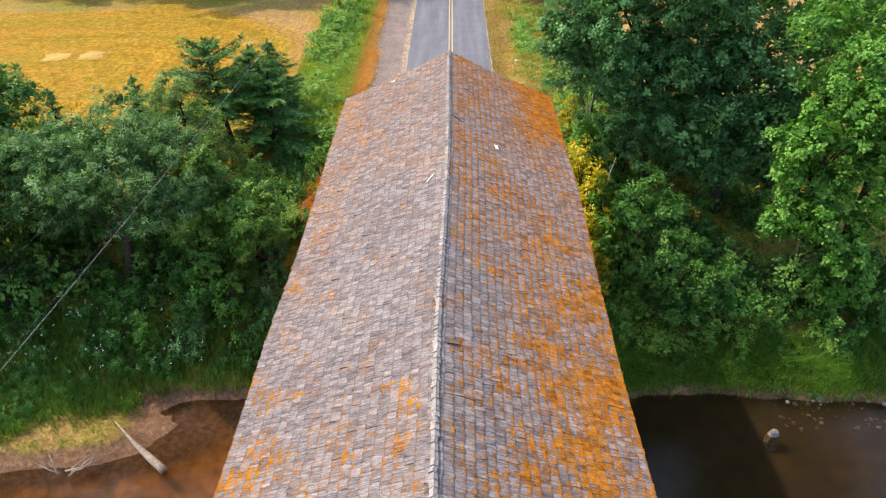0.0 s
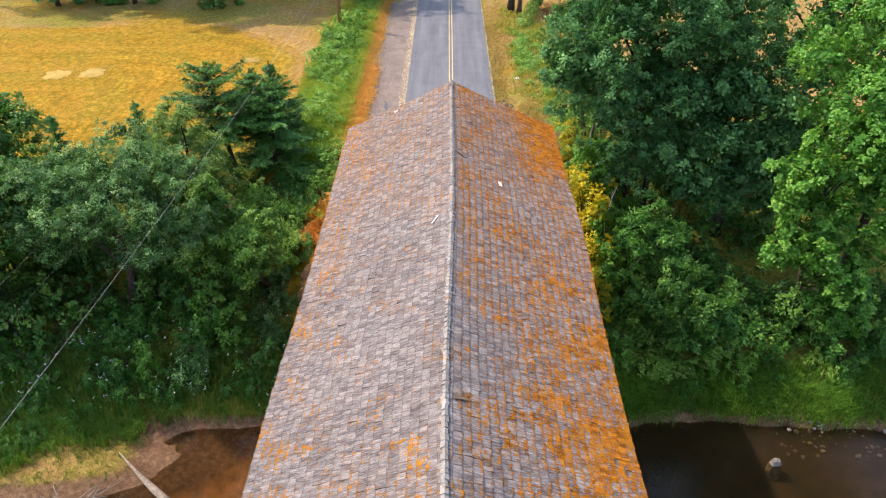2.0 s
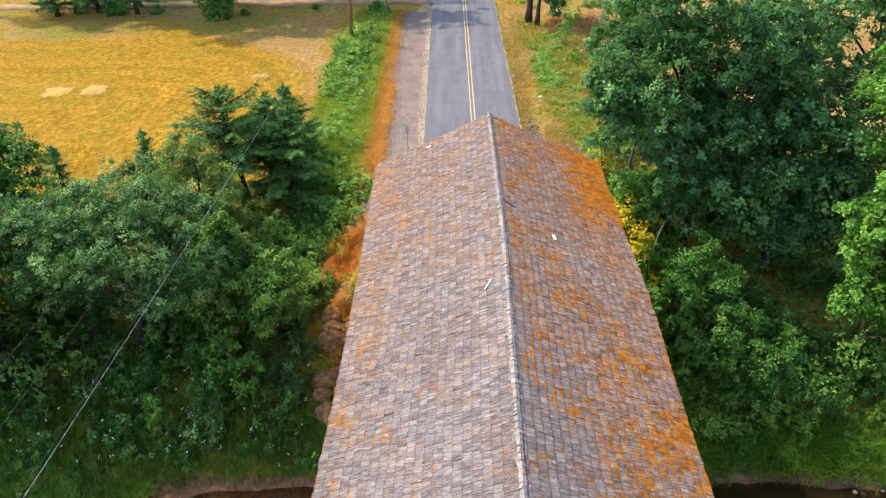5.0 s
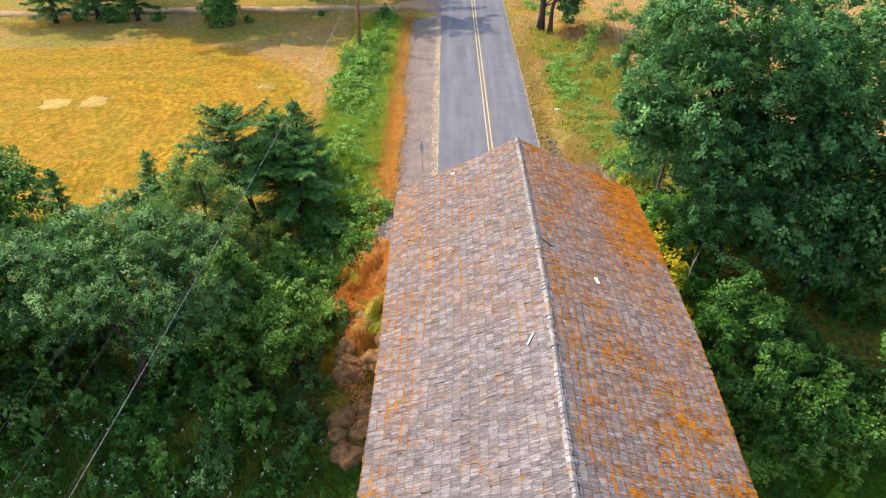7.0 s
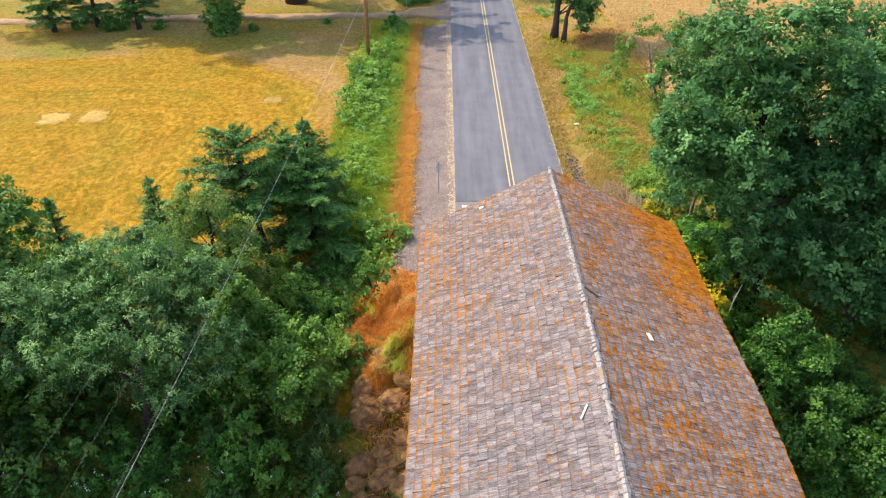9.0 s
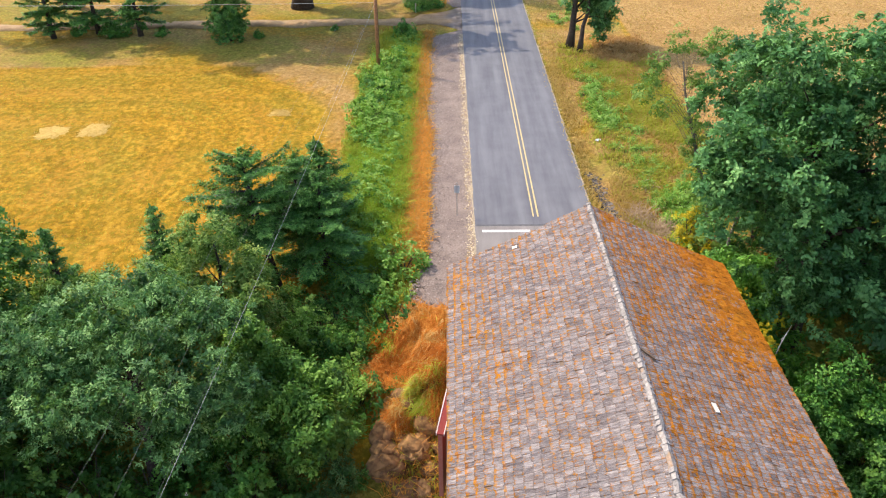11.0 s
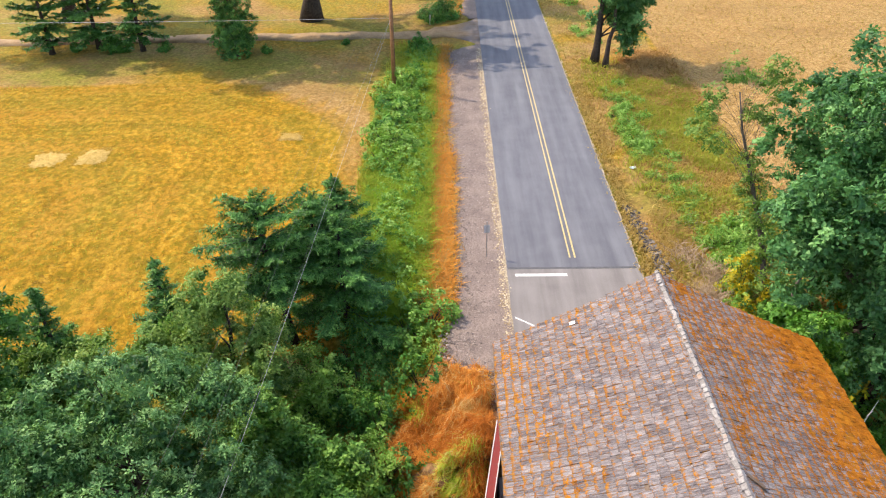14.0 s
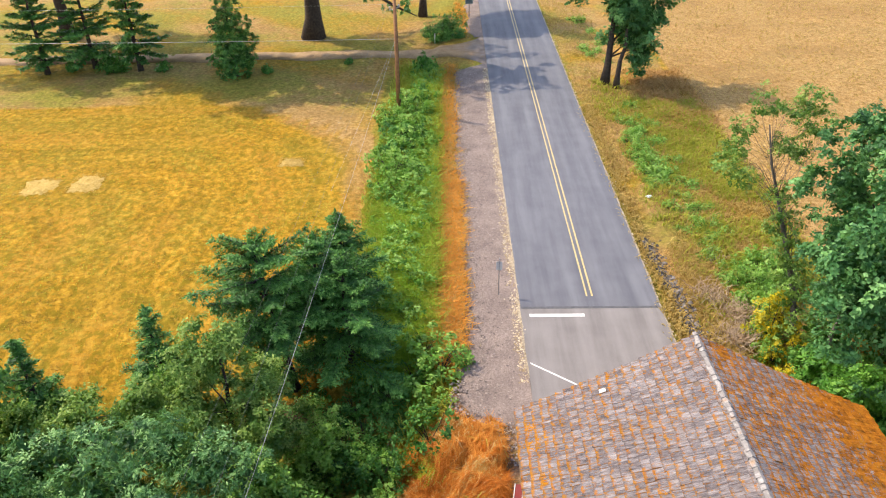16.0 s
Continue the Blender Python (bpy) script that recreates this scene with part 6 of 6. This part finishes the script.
pebbles("loose_gravel", "pale loose gravel along the road edge", np.concatenate([edge_band(5200, ROAD_L - 0.22, 0.13, 40, 79, 3), edge_band(500, ROAD_R + 0.12, 0.08, 42, 90, 4)]), 0.05, PEBBLE_PALE, 81)
pebbles("shoulder_stones", "mixed stones on the gravel shoulder", np.concatenate([edge_band(3600, -5.8, 0.4, 42, 79, 5), np.c_[RNG.uniform(-6.2, -3.6, 2600), RNG.uniform(39, 79, 2600)]]), 0.045, PEBBLE_GREY, 82)


def along_ditch(n, y0, y1, w, seed):
    rng = np.random.default_rng(seed)
    y = rng.uniform(y0, y1, n)
    return np.c_[4.4 - 0.06 * (y - 44) + rng.normal(0, w, n), y]


rubble = along_ditch(1500, 40.5, 51.5, 0.2, 6)
corner = area(1500, -6.6, -3.8, 35.8, 40.2, 41)
pebbles("corner_gravel", "loose grey gravel spilling down beside the bridge mouth", corner, 0.055, PEBBLE_GREY, 88, np.maximum(ground_z(corner[:, 0], corner[:, 1]), -0.09 - 0.3 * np.maximum(0, 38.2 - corner[:, 1])) + 0.02)
pebbles("ditch_rubble", "dark broken rubble lining the roadside ditch", rubble, 0.1, pebble_mat("dark_rubble", (0.035, 0.033, 0.034), (0.085, 0.078, 0.076), (0.19, 0.17, 0.16)), 86, ground_z(rubble[:, 0], rubble[:, 1]) + 0.03)


def flowers(pts, seed):
    """White bramble blossoms scattered over the bank thickets."""
    rng = np.random.default_rng(seed)
    z = ground_z(pts[:, 0], pts[:, 1]) + rng.uniform(0.6, 1.7, len(pts))
    c = np.repeat(np.c_[pts, z], 4, 0) + rng.normal(0, 0.035, (len(pts) * 4, 3))
    n = unit(np.array([0, -0.3, 1.0]) + rng.normal(0, 0.4, c.shape))
    v, f = leaf_cloud(c, n, 0.07, 0.06, rng)
    tagged(new("bramble_blossom", fast_mesh("bramble_blossom", v, f, PETAL)), "tiny white blossoms on the bank brambles", "flowers", kind="stuff")


flowers(area(90, -24, -8, 25.2, 29.5, 23), 24)

# ---- things on the bank and in the river ----
def stone_mesh(name, r, material, seed, squash=0.7):
    bm = bmesh.new()
    bmesh.ops.create_icosphere(bm, subdivisions=3, radius=1.0)
    rnd = random.Random(seed)
    off = Vector((rnd.uniform(0, 50), rnd.uniform(0, 50), rnd.uniform(0, 50)))
    cuts = [(Vector((rnd.gauss(0, 1), rnd.gauss(0, 1), rnd.gauss(0, 1))).normalized(), rnd.uniform(0.62, 0.88)) for _ in range(9)]
    for v in bm.verts:
        p = v.co.copy()
        for n, d in cuts:
            k = p.dot(n)
            if k > d:
                p -= n * (k - d)
        p *= 1 + 0.1 * noise.noise(p * 2.5 + off)
        v.co = Vector((p.x * r, p.y * r * rnd.uniform(0.97, 1.0) * 0.85, p.z * r * squash))
    me = bpy.data.meshes.new(name)
    bm.to_mesh(me)
    bm.free()
    me.materials.append(material)
    return me


def stones(name, label, category, places, material, seed, group, sink=0.3):
    """Each stone is a thing of its own, on one of four shapes."""
    rnd = random.Random(seed)
    shapes = [stone_mesh(name, 1.0, material, seed + i) for i in range(4)]
    for x, y, r in places:
        ob = new(name, rnd.choice(shapes))
        z = max(float(ground_z(x, y)), -99) + r * (0.7 - sink) * 0.6
        ob.matrix_basis = pose(x, y, z, rnd.uniform(-12, 12), rnd.uniform(-12, 12), rnd.uniform(0, 360)) @ Matrix.Diagonal((r, r, r, 1))
        tagged(ob, label, category, group)


rnd1 = random.Random(5)
rock = new("river_rock", stone_mesh("river_rock", 0.4, ROCK, 3, 1.9))
rock.matrix_basis = pose(14.1, 22.6, -6.17, 0, 0, 30)
tagged(rock, "pale grey boulder standing out of the shallow river", "rock")
stones("bank_stone", "small pale stone at the water's edge", "stone",
       [(rnd1.uniform(14.8, 20.5), rnd1.uniform(23.3, 24.9), rnd1.choice((0.05, 0.06, 0.08, 0.1, 0.14))) for _ in range(80)], ROCK, 20, "shore stones")
stones("abutment_rock", "brown riprap rock beside the bridge abutment", "rock",
       [(rnd1.uniform(-7.5, -5.3), rnd1.uniform(27.6, 34.0), rnd1.choice((0.35, 0.45, 0.6, 0.75))) for _ in range(56)], ROCK_BROWN, 30, "riprap rocks")
stones("mound_rock", "dark grey rock in the ditch at the bridge corner", "rock",
       [(4.4 + rnd1.gauss(0, 0.2), 44.0 + rnd1.gauss(0, 2.6), rnd1.choice((0.07, 0.09, 0.12, 0.16))) for _ in range(70)], ROCK, 40, "bridge corner rocks")

v, f = tube([(-14.7, 22.75, -5.0), (-14.1, 22.25, -5.2), (-13.4, 21.65, -5.36), (-12.7, 21.12, -5.46), (-12.2, 20.75, -5.56), (-11.95, 20.55, -5.6)], [0.02, 0.06, 0.1, 0.14, 0.17, 0.19], 10)
v = [p + Vector((noise.noise(p * 3), noise.noise(p * 3 + Vector((9, 0, 0))), noise.noise(p * 3 + Vector((0, 9, 0))))) * 0.05 for p in v]
log = new("driftwood_log", mesh_from("driftwood_log", v, f, DRIFTWOOD, True))
tagged(log, "bleached tapering driftwood log on the sandbar", "log")
drift = empty("driftwood_branch", pose(-15.7, 20.35, -5.3), "tangled bleached dead branch at the waterline", "branch")
for i in range(9):
    a = rnd1.choice((0.5, 0.9, 2.4, 2.9)) + rnd1.gauss(0, 0.25)
    b = Vector((rnd1.gauss(0, 0.35), rnd1.gauss(0, 0.2), 0.0))
    l = rnd1.uniform(0.5, 1.7)
    m = b + Vector((math.cos(a) * l * 0.5 + rnd1.gauss(0, 0.08), math.sin(a) * l * 0.5, rnd1.uniform(0.0, 0.18)))
    e = b + Vector((math.cos(a) * l, math.sin(a) * l, rnd1.uniform(0.0, 0.55)))
    spur = m.lerp(e, 0.4) + Vector((rnd1.gauss(0, 0.15), rnd1.gauss(0, 0.15), 0.12))
    v, f = join([tube([b, m, e], [0.045, 0.028, 0.008], 5), tube([m, spur], [0.02, 0.006], 4)])
    hang("twig", mesh_from("twig", v, f, DRIFTWOOD, True), drift)
v, f = join([tube([(7.9, 33.3, -0.8), (7.95, 33.35, 0.6), (8.1, 33.4, 1.6), (8.35, 33.5, 2.4)], [0.035, 0.03, 0.022, 0.008], 6),
             tube([(8.1, 33.4, 1.6), (8.02, 33.3, 1.9), (8.08, 33.2, 2.2)], [0.016, 0.012, 0.005], 5),
             tube([(7.95, 33.35, 0.6), (8.2, 33.2, 0.9), (8.4, 33.2, 1.0)], [0.02, 0.014, 0.005], 5)])
tagged(new("dead_branch", mesh_from("dead_branch", v, f, plain("peeled_wood", (0.45, 0.41, 0.37), (0.62, 0.58, 0.53), 7, 0.8), True)), "pale dead branch sticking out of the bank thicket", "branch")


def dead_brush(x, y, r, n, seed):
    rnd = random.Random(seed)
    z = float(ground_z(x, y))
    ps = []
    for _ in range(n):
        a, e = rnd.uniform(0, 6.28), rnd.uniform(0.1, 1.0)
        b = Vector((x + rnd.gauss(0, r * 0.4), y + rnd.gauss(0, r * 0.4), z))
        t = b + Vector((math.cos(a) * r * e, math.sin(a) * r * e, rnd.uniform(0.2, 0.9) * r))
        m = b.lerp(t, 0.5) + Vector((rnd.gauss(0, 0.1), rnd.gauss(0, 0.1), 0.12))
        ps.append(tube([b, m, t], [0.02, 0.014, 0.005], 4, False))
    v, f = join(ps)
    tagged(new("dead_brush", mesh_from("dead_brush", v, f, TWIG)), "heap of pale dead brushwood on the verge", "brushwood", "dead brush")


dead_brush(6.5, 44.9, 1.1, 210, 1)
dead_brush(5.9, 43.0, 1.0, 190, 2)
dead_brush(5.7, 46.2, 0.9, 120, 5)
dead_brush(7.0, 49.6, 0.5, 24, 3)


def bracken_heap(seed=100, n=40000):
    """Dead bracken beside the bridge: arching strands thrown over one another in a broad, uneven mound."""
    rng = np.random.default_rng(seed)
    root = empty("dead_bracken", pose(-6.5, 35.6, float(ground_z(-6.5, 35.6))), "broad heap of dead orange bracken beside the bridge", "dead bracken")
    x, y = rng.uniform(-9.0, -4.6, n), rng.uniform(32.4, 39.0, n)
    d = np.hypot((x + 6.3 + 0.4 * wave(x, y, 1.1, 1)) / 2.3, (y - 35.2 + 0.4 * wave(x, y, 0.9, 2)) / 3.0)
    keep = (d < 1 + 0.2 * wave(x, y, 1.7, 3) + 0.12 * wave(x, y, 4.1, 4)) & (wave(x, y, 1.9, 21) + 0.3 * wave(x, y, 5.0, 22) < 0.85)
    x, y, d = x[keep], y[keep], d[keep]
    n = len(x)
    top = (0.75 * np.sqrt(np.clip(1 - d ** 2, 0, 1)) + 0.42 * wave(x, y, 1.5, 5) + 0.34 * wave(x, y, 3.1, 6) + 0.2 * wave(x, y, 6.5, 16) + 0.1).clip(0.05)
    z = ground_z(x, y) + top * rng.uniform(0.45, 1.08, n)
    p = np.c_[x, y, z]
    a = 0.5 + 2.2 * wave(x, y, 1.1, 8) + rng.normal(0, 0.8, n)
    w = np.c_[np.cos(a), np.sin(a), rng.normal(0.0, 0.62, n)]
    l = rng.uniform(0.3, 1.0, n)[:, None]
    side = unit(np.cross(w, np.array([0, 0, 1.0]))) * rng.uniform(0.006, 0.014, n)[:, None]
    q0, q1, q2 = p - w * l * 0.5 - [0, 0, 0.1], p + [0, 0, 0.1], p + w * l * 0.5 - [0, 0, 0.16]
    o = np.array(root.location)
    v = np.stack([q0, q1 - side, q1 + side, q2], 1).reshape(-1, 3) - o
    i = np.arange(n)[:, None] * 4
    tone = np.repeat((0.5 + 0.4 * wave(x, y, 1.2, 9) + rng.normal(0, 0.25, n)).clip(0, 1), 4)
    green = (wave(x, y, 1.5, 12) + rng.normal(0, 0.25, n) + 0.22 * (y < 34) * (x > -6.6) > 0.78)
    pale = ~green & (wave(x, y, 2.2, 15) + rng.normal(0, 0.5, n) > 0.75)
    for name, pick, material in (("bracken", ~green & ~pale, L_BRACKEN), ("straw", pale, L_STRAW), ("green_growth", green, L_VERGE)):
        f = np.concatenate([(i + [0, 1, 2])[pick], (i + [1, 3, 2])[pick]])
        me = fast_mesh(name, v, f, material)
        me.attributes.new("tint", "FLOAT", "POINT").data.foreach_set("value", tone.astype(np.float32))
        hang(name, me, root)


bracken_heap()
dead_brush(-5.1, 37.3, 0.6, 46, 4)
bm = bmesh.new()
box(bm, -0.3, 0.3, -0.11, 0.11, -0.1, 0.1, 0.012)
me = bpy.data.meshes.new("timber_block")
bm.to_mesh(me)
bm.free()
me.materials.append(TIMBER)
block = new("timber_block", me)
block.matrix_basis = pose(-4.85, 36.75, float(ground_z(-4.85, 36.75)) + 0.08, 0, 4, 12)
tagged(block, "dark weathered timber offcut at the bridge corner", "timber")

# ---- pole, wires and signs ----
PX, PY = -10.35, 69.7
PZ = float(ground_z(PX, PY))
pole = empty("utility_pole", pose(PX, PY, PZ), "brown wooden utility pole carrying electric wires", "utility pole")
v, f = tube([(0, 0, -0.2), (0.03, 0, 4), (0.06, 0, 8.6)], [0.16, 0.14, 0.115], 12)
hang("shaft", mesh_from("shaft", v, f, POLE_WOOD, True), pole)
bm = bmesh.new()
box(bm, 0.16, 0.19, -0.02, 0.02, 0.4, 7.4, 0.004)
part("conduit", bm, BARK, pole)
for k, (dx, z) in enumerate(((-0.28, 7.9), (0.06, 8.75), (0.34, 8.05))):
    iv, jf = tube([(dx, 0, z - 0.14), (dx, 0, z - 0.04), (dx, 0, z + 0.05)], [0.03, 0.075, 0.05], 10)
    hang("insulator", mesh_from("insulator", iv, jf, GALV, True), pole, "grey insulator")
v, f = tube([(-0.34, 0, 7.72), (0.06, 0, 7.8), (0.42, 0, 7.95)], [0.035, 0.04, 0.035], 8)
hang("bracket", mesh_from("bracket", v, f, GALV, True), pole, "galvanised bracket arm")


def wire(points, r, label, sag=0.0, material=None):
    n = 24
    a, b = Vector(points[0]), Vector(points[1])
    pts = []
    for i in range(n + 1):
        t = i / n
        pts.append(a.lerp(b, t) - Vector((0, 0, 4 * sag * t * (1 - t))))
    v, f = tube(pts, [r] * len(pts), 6, False)
    tagged(new("overhead_wire", mesh_from("overhead_wire", v, f, material or WIRE, True)), label, "wire", "overhead wires")


wire([(PX, PY, 5.25), (-14.3, -25, 6.6)], 0.0065, "thick pale service cable hanging from the pole", 1.35)
wire([(PX - 0.05, PY, 5.6), (-14.15, -25, 6.8)], 0.0028, "thin grey wire beside the service cable", 1.35, DARK_WIRE)
wire([(PX - 0.3, PY, 7.75), (-13.0, -25, 9.6)], 0.0028, "thin overhead electric wire", 1.2, DARK_WIRE)
wire([(PX - 0.3, PY, 8.0), (-14.6, -25, 9.9)], 0.0028, "thin overhead electric wire", 1.2, DARK_WIRE)
wire([(PX, PY, 5.3), (-75, 70.6, 5.6)], 0.014, "pale cable running from the pole across the field", 0.25)
wire([(PX, PY, 7.7), (-75, 70.6, 7.8)], 0.006, "thin wire running from the pole across the field", 0.25)
wire([(PX, PY, 8.5), (-75, 70.6, 8.6)], 0.006, "thin wire running from the pole across the field", 0.25)
wire([(PX, PY, 5.2), (-13.8, 57.5, float(ground_z(-13.8, 57.5)))], 0.005, "steel guy wire anchoring the pole in the field", 0.0)

sign = empty("road_sign", pose(-4.27, 46.15, -0.1), "small grey road sign on a thin post in the gravel", "road sign")
bm = bmesh.new()
box(bm, -0.02, 0.02, -0.02, 0.02, -0.1, 2.1, 0.006)
part("post", bm, GALV, sign)
bm = bmesh.new()
box(bm, -0.14, 0.14, -0.012, 0.004, 1.45, 1.9, 0.004)
part("plate", bm, plain("sign_back", (0.5, 0.48, 0.48), (0.62, 0.6, 0.6), 5, 0.7, 0.0), sign)
far_sign = empty("road_sign", pose(-4.5, 96.0, -0.1), "dark-backed road sign beyond the side lane", "road sign")
bm = bmesh.new()
box(bm, -0.04, 0.04, -0.04, 0.04, -0.1, 2.2, 0.01)
part("post", bm, TIMBER, far_sign)
bm = bmesh.new()
box(bm, -0.38, 0.38, -0.05, -0.03, 1.3, 2.15, 0.006)
part("plate", bm, plain("sign_dark_back", (0.07, 0.1, 0.11), (0.12, 0.16, 0.17), 5, 0.6), far_sign)
marker = empty("marker_post", pose(-7.95, 87.6, float(ground_z(-7.95, 87.6))), "short pale marker post by the lane mouth", "marker post")
bm = bmesh.new()
box(bm, -0.06, 0.06, -0.06, 0.06, 0, 1.0, 0.02)
part("post", bm, WHITE_TRIM, marker)
# the oak's low limb
v, f = tube([(-19.2, 90.0, 5.6), (-16.5, 90.3, 5.2), (-14.0, 91.0, 3.6), (-11.8, 92.0, 2.0), (-9.8, 92.6, 0.9)], [0.34, 0.26, 0.19, 0.12, 0.04], 8)
oak_low = empty("fallen_limb", pose(0, 0, 0), "dark drooping oak limb with sparse leaves", "limb")
hang("limb", mesh_from("limb", v, f, BARK, True), oak_low)
hang("foliage", crown_mesh("foliage", [(-11.5, 92.0, 2.0, 1.8, 0.8, 0.7), (-14.5, 91, 3.4, 1.5, 0.7, 0.5)], 40, 26, 0.2, (0.22, 0.15), L_MAPLE, 91), oak_low)
thicket("lawn_bush", "dark rounded bush on the far lawn", "bush", 1.3, 1.6, 90, 28, (0.2, 0.14), L_BRAMBLE, 92, "lawn bushes",
        [(-36.0, 80.6, 0.5), (-31.6, 80.6, 0.55), (-39.8, 80.9, 0.45), (-22.3, 79.6, 0.4), (-8.6, 79.0, 0.9), (-15.5, 82.0, 0.35)])

thicket("juniper_bush", "dark needle-leaved shrub beside the lane mouth", "shrub", 1.4, 2.2, 110, 26, (0.24, 0.08), L_SPRUCE, 93, "lane mouth shrubs",
        [(-7.3, 88.4, 1.0), (-6.4, 88.9, 0.95), (-8.6, 90.2, 0.6)], 0.24)

# ---- small things on the roof and verge ----
def chip(name, label, x, y, l, w, turn, side, material):
    s = abs(x) / HALF * SLOPE
    p = roof_point(side, s, y)
    bm = bmesh.new()
    box(bm, -l / 2, l / 2, -w / 2, w / 2, -0.008, 0.012, 0.003)
    me = bpy.data.meshes.new(name)
    bm.to_mesh(me)
    bm.free()
    me.materials.append(material)
    ob = new(name, me)
    ob.matrix_basis = Matrix.Translation(p + Vector((0, 0, 0.062))) @ Matrix.Rotation(math.atan2(side * DROP, HALF), 4, "Y") @ pose(0, 0, 0, 0, 0, turn)
    tagged(ob, label, "wood chip", "loose roof pieces")


PALE = plain("fresh_split_wood", (0.5, 0.43, 0.38), (0.66, 0.6, 0.54), 12)
chip("loose_shingle", "pale loose shingle lying on the roof", 1.76, 24.35, 0.13, 0.3, 8, 1, PALE)
chip("loose_shingle", "pale split stick lying on the roof", -0.55, 21.2, 0.42, 0.05, 60, -1, PALE)
chip("loose_shingle", "pale broken shingle near the gable edge", -2.5, 32.05, 0.17, 0.13, 0, -1, PALE)
chip("loose_shingle", "brown slipped shingle below the ridge", 0.3, 25.6, 0.4, 0.1, -35, 1, TIMBER)
chip("loose_shingle", "grey slipped shingle below the ridge", 0.35, 13.1, 0.36, 0.1, 10, 1, TIMBER)
litter = new("plastic_litter", stone_mesh("plastic_litter", 0.22, plain("white_plastic", (0.6, 0.65, 0.68), (0.75, 0.8, 0.82), 6, 0.4), 60, 0.3))
litter.matrix_basis = pose(5.1, 56.0, float(ground_z(5.1, 56.0)) + 0.04)
tagged(litter, "scrap of pale plastic lying on the verge", "litter")

# ---- a pickup truck passing through the bridge ----
def pickup(x, y, z):
    """A white four-door pickup: nose towards -y."""
    root = empty("pickup_truck", pose(x, y, z), "white four-door pickup truck driving inside the bridge", "pickup truck")
    white = plain("white_car_paint", (0.62, 0.63, 0.64), (0.7, 0.7, 0.7), 2, 0.25, 0.0, 0.0)
    black = plain("black_plastic", (0.012, 0.012, 0.013), (0.02, 0.02, 0.02), 6, 0.6)
    glass = plain("dark_window_glass", (0.01, 0.015, 0.018), (0.02, 0.025, 0.03), 2, 0.05, 0.0, 0.0)

    def shell(name, sections, material, label=""):
        """A body from cross-sections along y: (y, half width low, half width high, z low, z high)."""
        bm = bmesh.new()
        rings = []
        for yy, w0, w1, z0, z1 in sections:
            zm = z0 + (z1 - z0) * 0.55
            rings.append([bm.verts.new(p) for p in ((-w0, yy, z0), (-w0 - 0.02, yy, zm), (-w1, yy, z1 - 0.05), (-w1 + 0.08, yy, z1), (w1 - 0.08, yy, z1), (w1, yy, z1 - 0.05), (w0 + 0.02, yy, zm), (w0, yy, z0))])
        for a, b in zip(rings, rings[1:]):
            for i in range(8):
                bm.faces.new((a[i], a[(i + 1) % 8], b[(i + 1) % 8], b[i]))
        bm.faces.new(rings[0][::-1])
        bm.faces.new(rings[-1])
        bmesh.ops.recalc_face_normals(bm, faces=bm.faces)
        return part(name, bm, material, root, label)

    shell("bonnet", [(-2.85, 0.9, 0.86, 0.55, 1.02), (-2.6, 0.96, 0.92, 0.5, 1.14), (-1.35, 0.97, 0.93, 0.5, 1.2)], white)
    shell("cab", [(-1.35, 0.97, 0.93, 0.5, 1.2), (-0.65, 0.97, 0.72, 0.5, 1.86), (0.85, 0.97, 0.74, 0.5, 1.88), (1.0, 0.97, 0.9, 0.5, 1.3)], white)
    for side in (-1, 1):
        bm = bmesh.new()
        box(bm, side * 0.93 - 0.04, side * 0.93 + 0.04, 1.0, 2.85, 0.55, 1.3, 0.02)
        part("bed_side", bm, white, root)
        bm = bmesh.new()
        box(bm, side * 1.12 - 0.11, side * 1.12 + 0.11, -1.05, -0.95, 1.15, 1.36, 0.03)
        part("mirror", bm, black, root, "black door mirror")
        bm = bmesh.new()
        box(bm, side * 0.72 - 0.14, side * 0.72 + 0.14, -2.88, -2.8, 0.85, 1.02, 0.02)
        part("headlight", bm, GALV, root, "clear headlight")
        for yy in (-1.85, 1.85):
            v, f = tube([(side * 0.72, yy, 0.4), (side * 0.75, yy, 0.4), (side * 0.97, yy, 0.4), (side * 0.99, yy, 0.4)], [0.36, 0.4, 0.4, 0.36], 20)
            tyre = hang("wheel", mesh_from("wheel", v, f, black), root, "black tyre")
            v, f = tube([(side * 0.985, yy, 0.4), (side * 1.0, yy, 0.4)], [0.24, 0.22], 14)
            hang("rim", mesh_from("rim", v, f, GALV), tyre, "steel rim")
    for name, b, mat_ in (("bed_floor", (-0.9, 0.9, 1.0, 2.85, 0.55, 0.72), black), ("tailgate", (-0.9, 0.9, 2.8, 2.9, 0.6, 1.28), white),
                          ("bumper", (-0.98, 0.98, -3.0, -2.82, 0.45, 0.72), black), ("grille", (-0.55, 0.55, -2.9, -2.83, 0.74, 1.02), black)):
        bm = bmesh.new()
        box(bm, *b, 0.02)
        part(name, bm, mat_, root)
    gv = [(-0.84, -1.3, 1.235), (0.84, -1.3, 1.235), (0.66, -0.7, 1.8), (-0.66, -0.7, 1.8)]
    hang("windscreen", mesh_from("windscreen", gv, [(0, 1, 2, 3)], glass), root, "tinted windscreen")
    return root


pickup(-1.6, 26.0, 0.0)
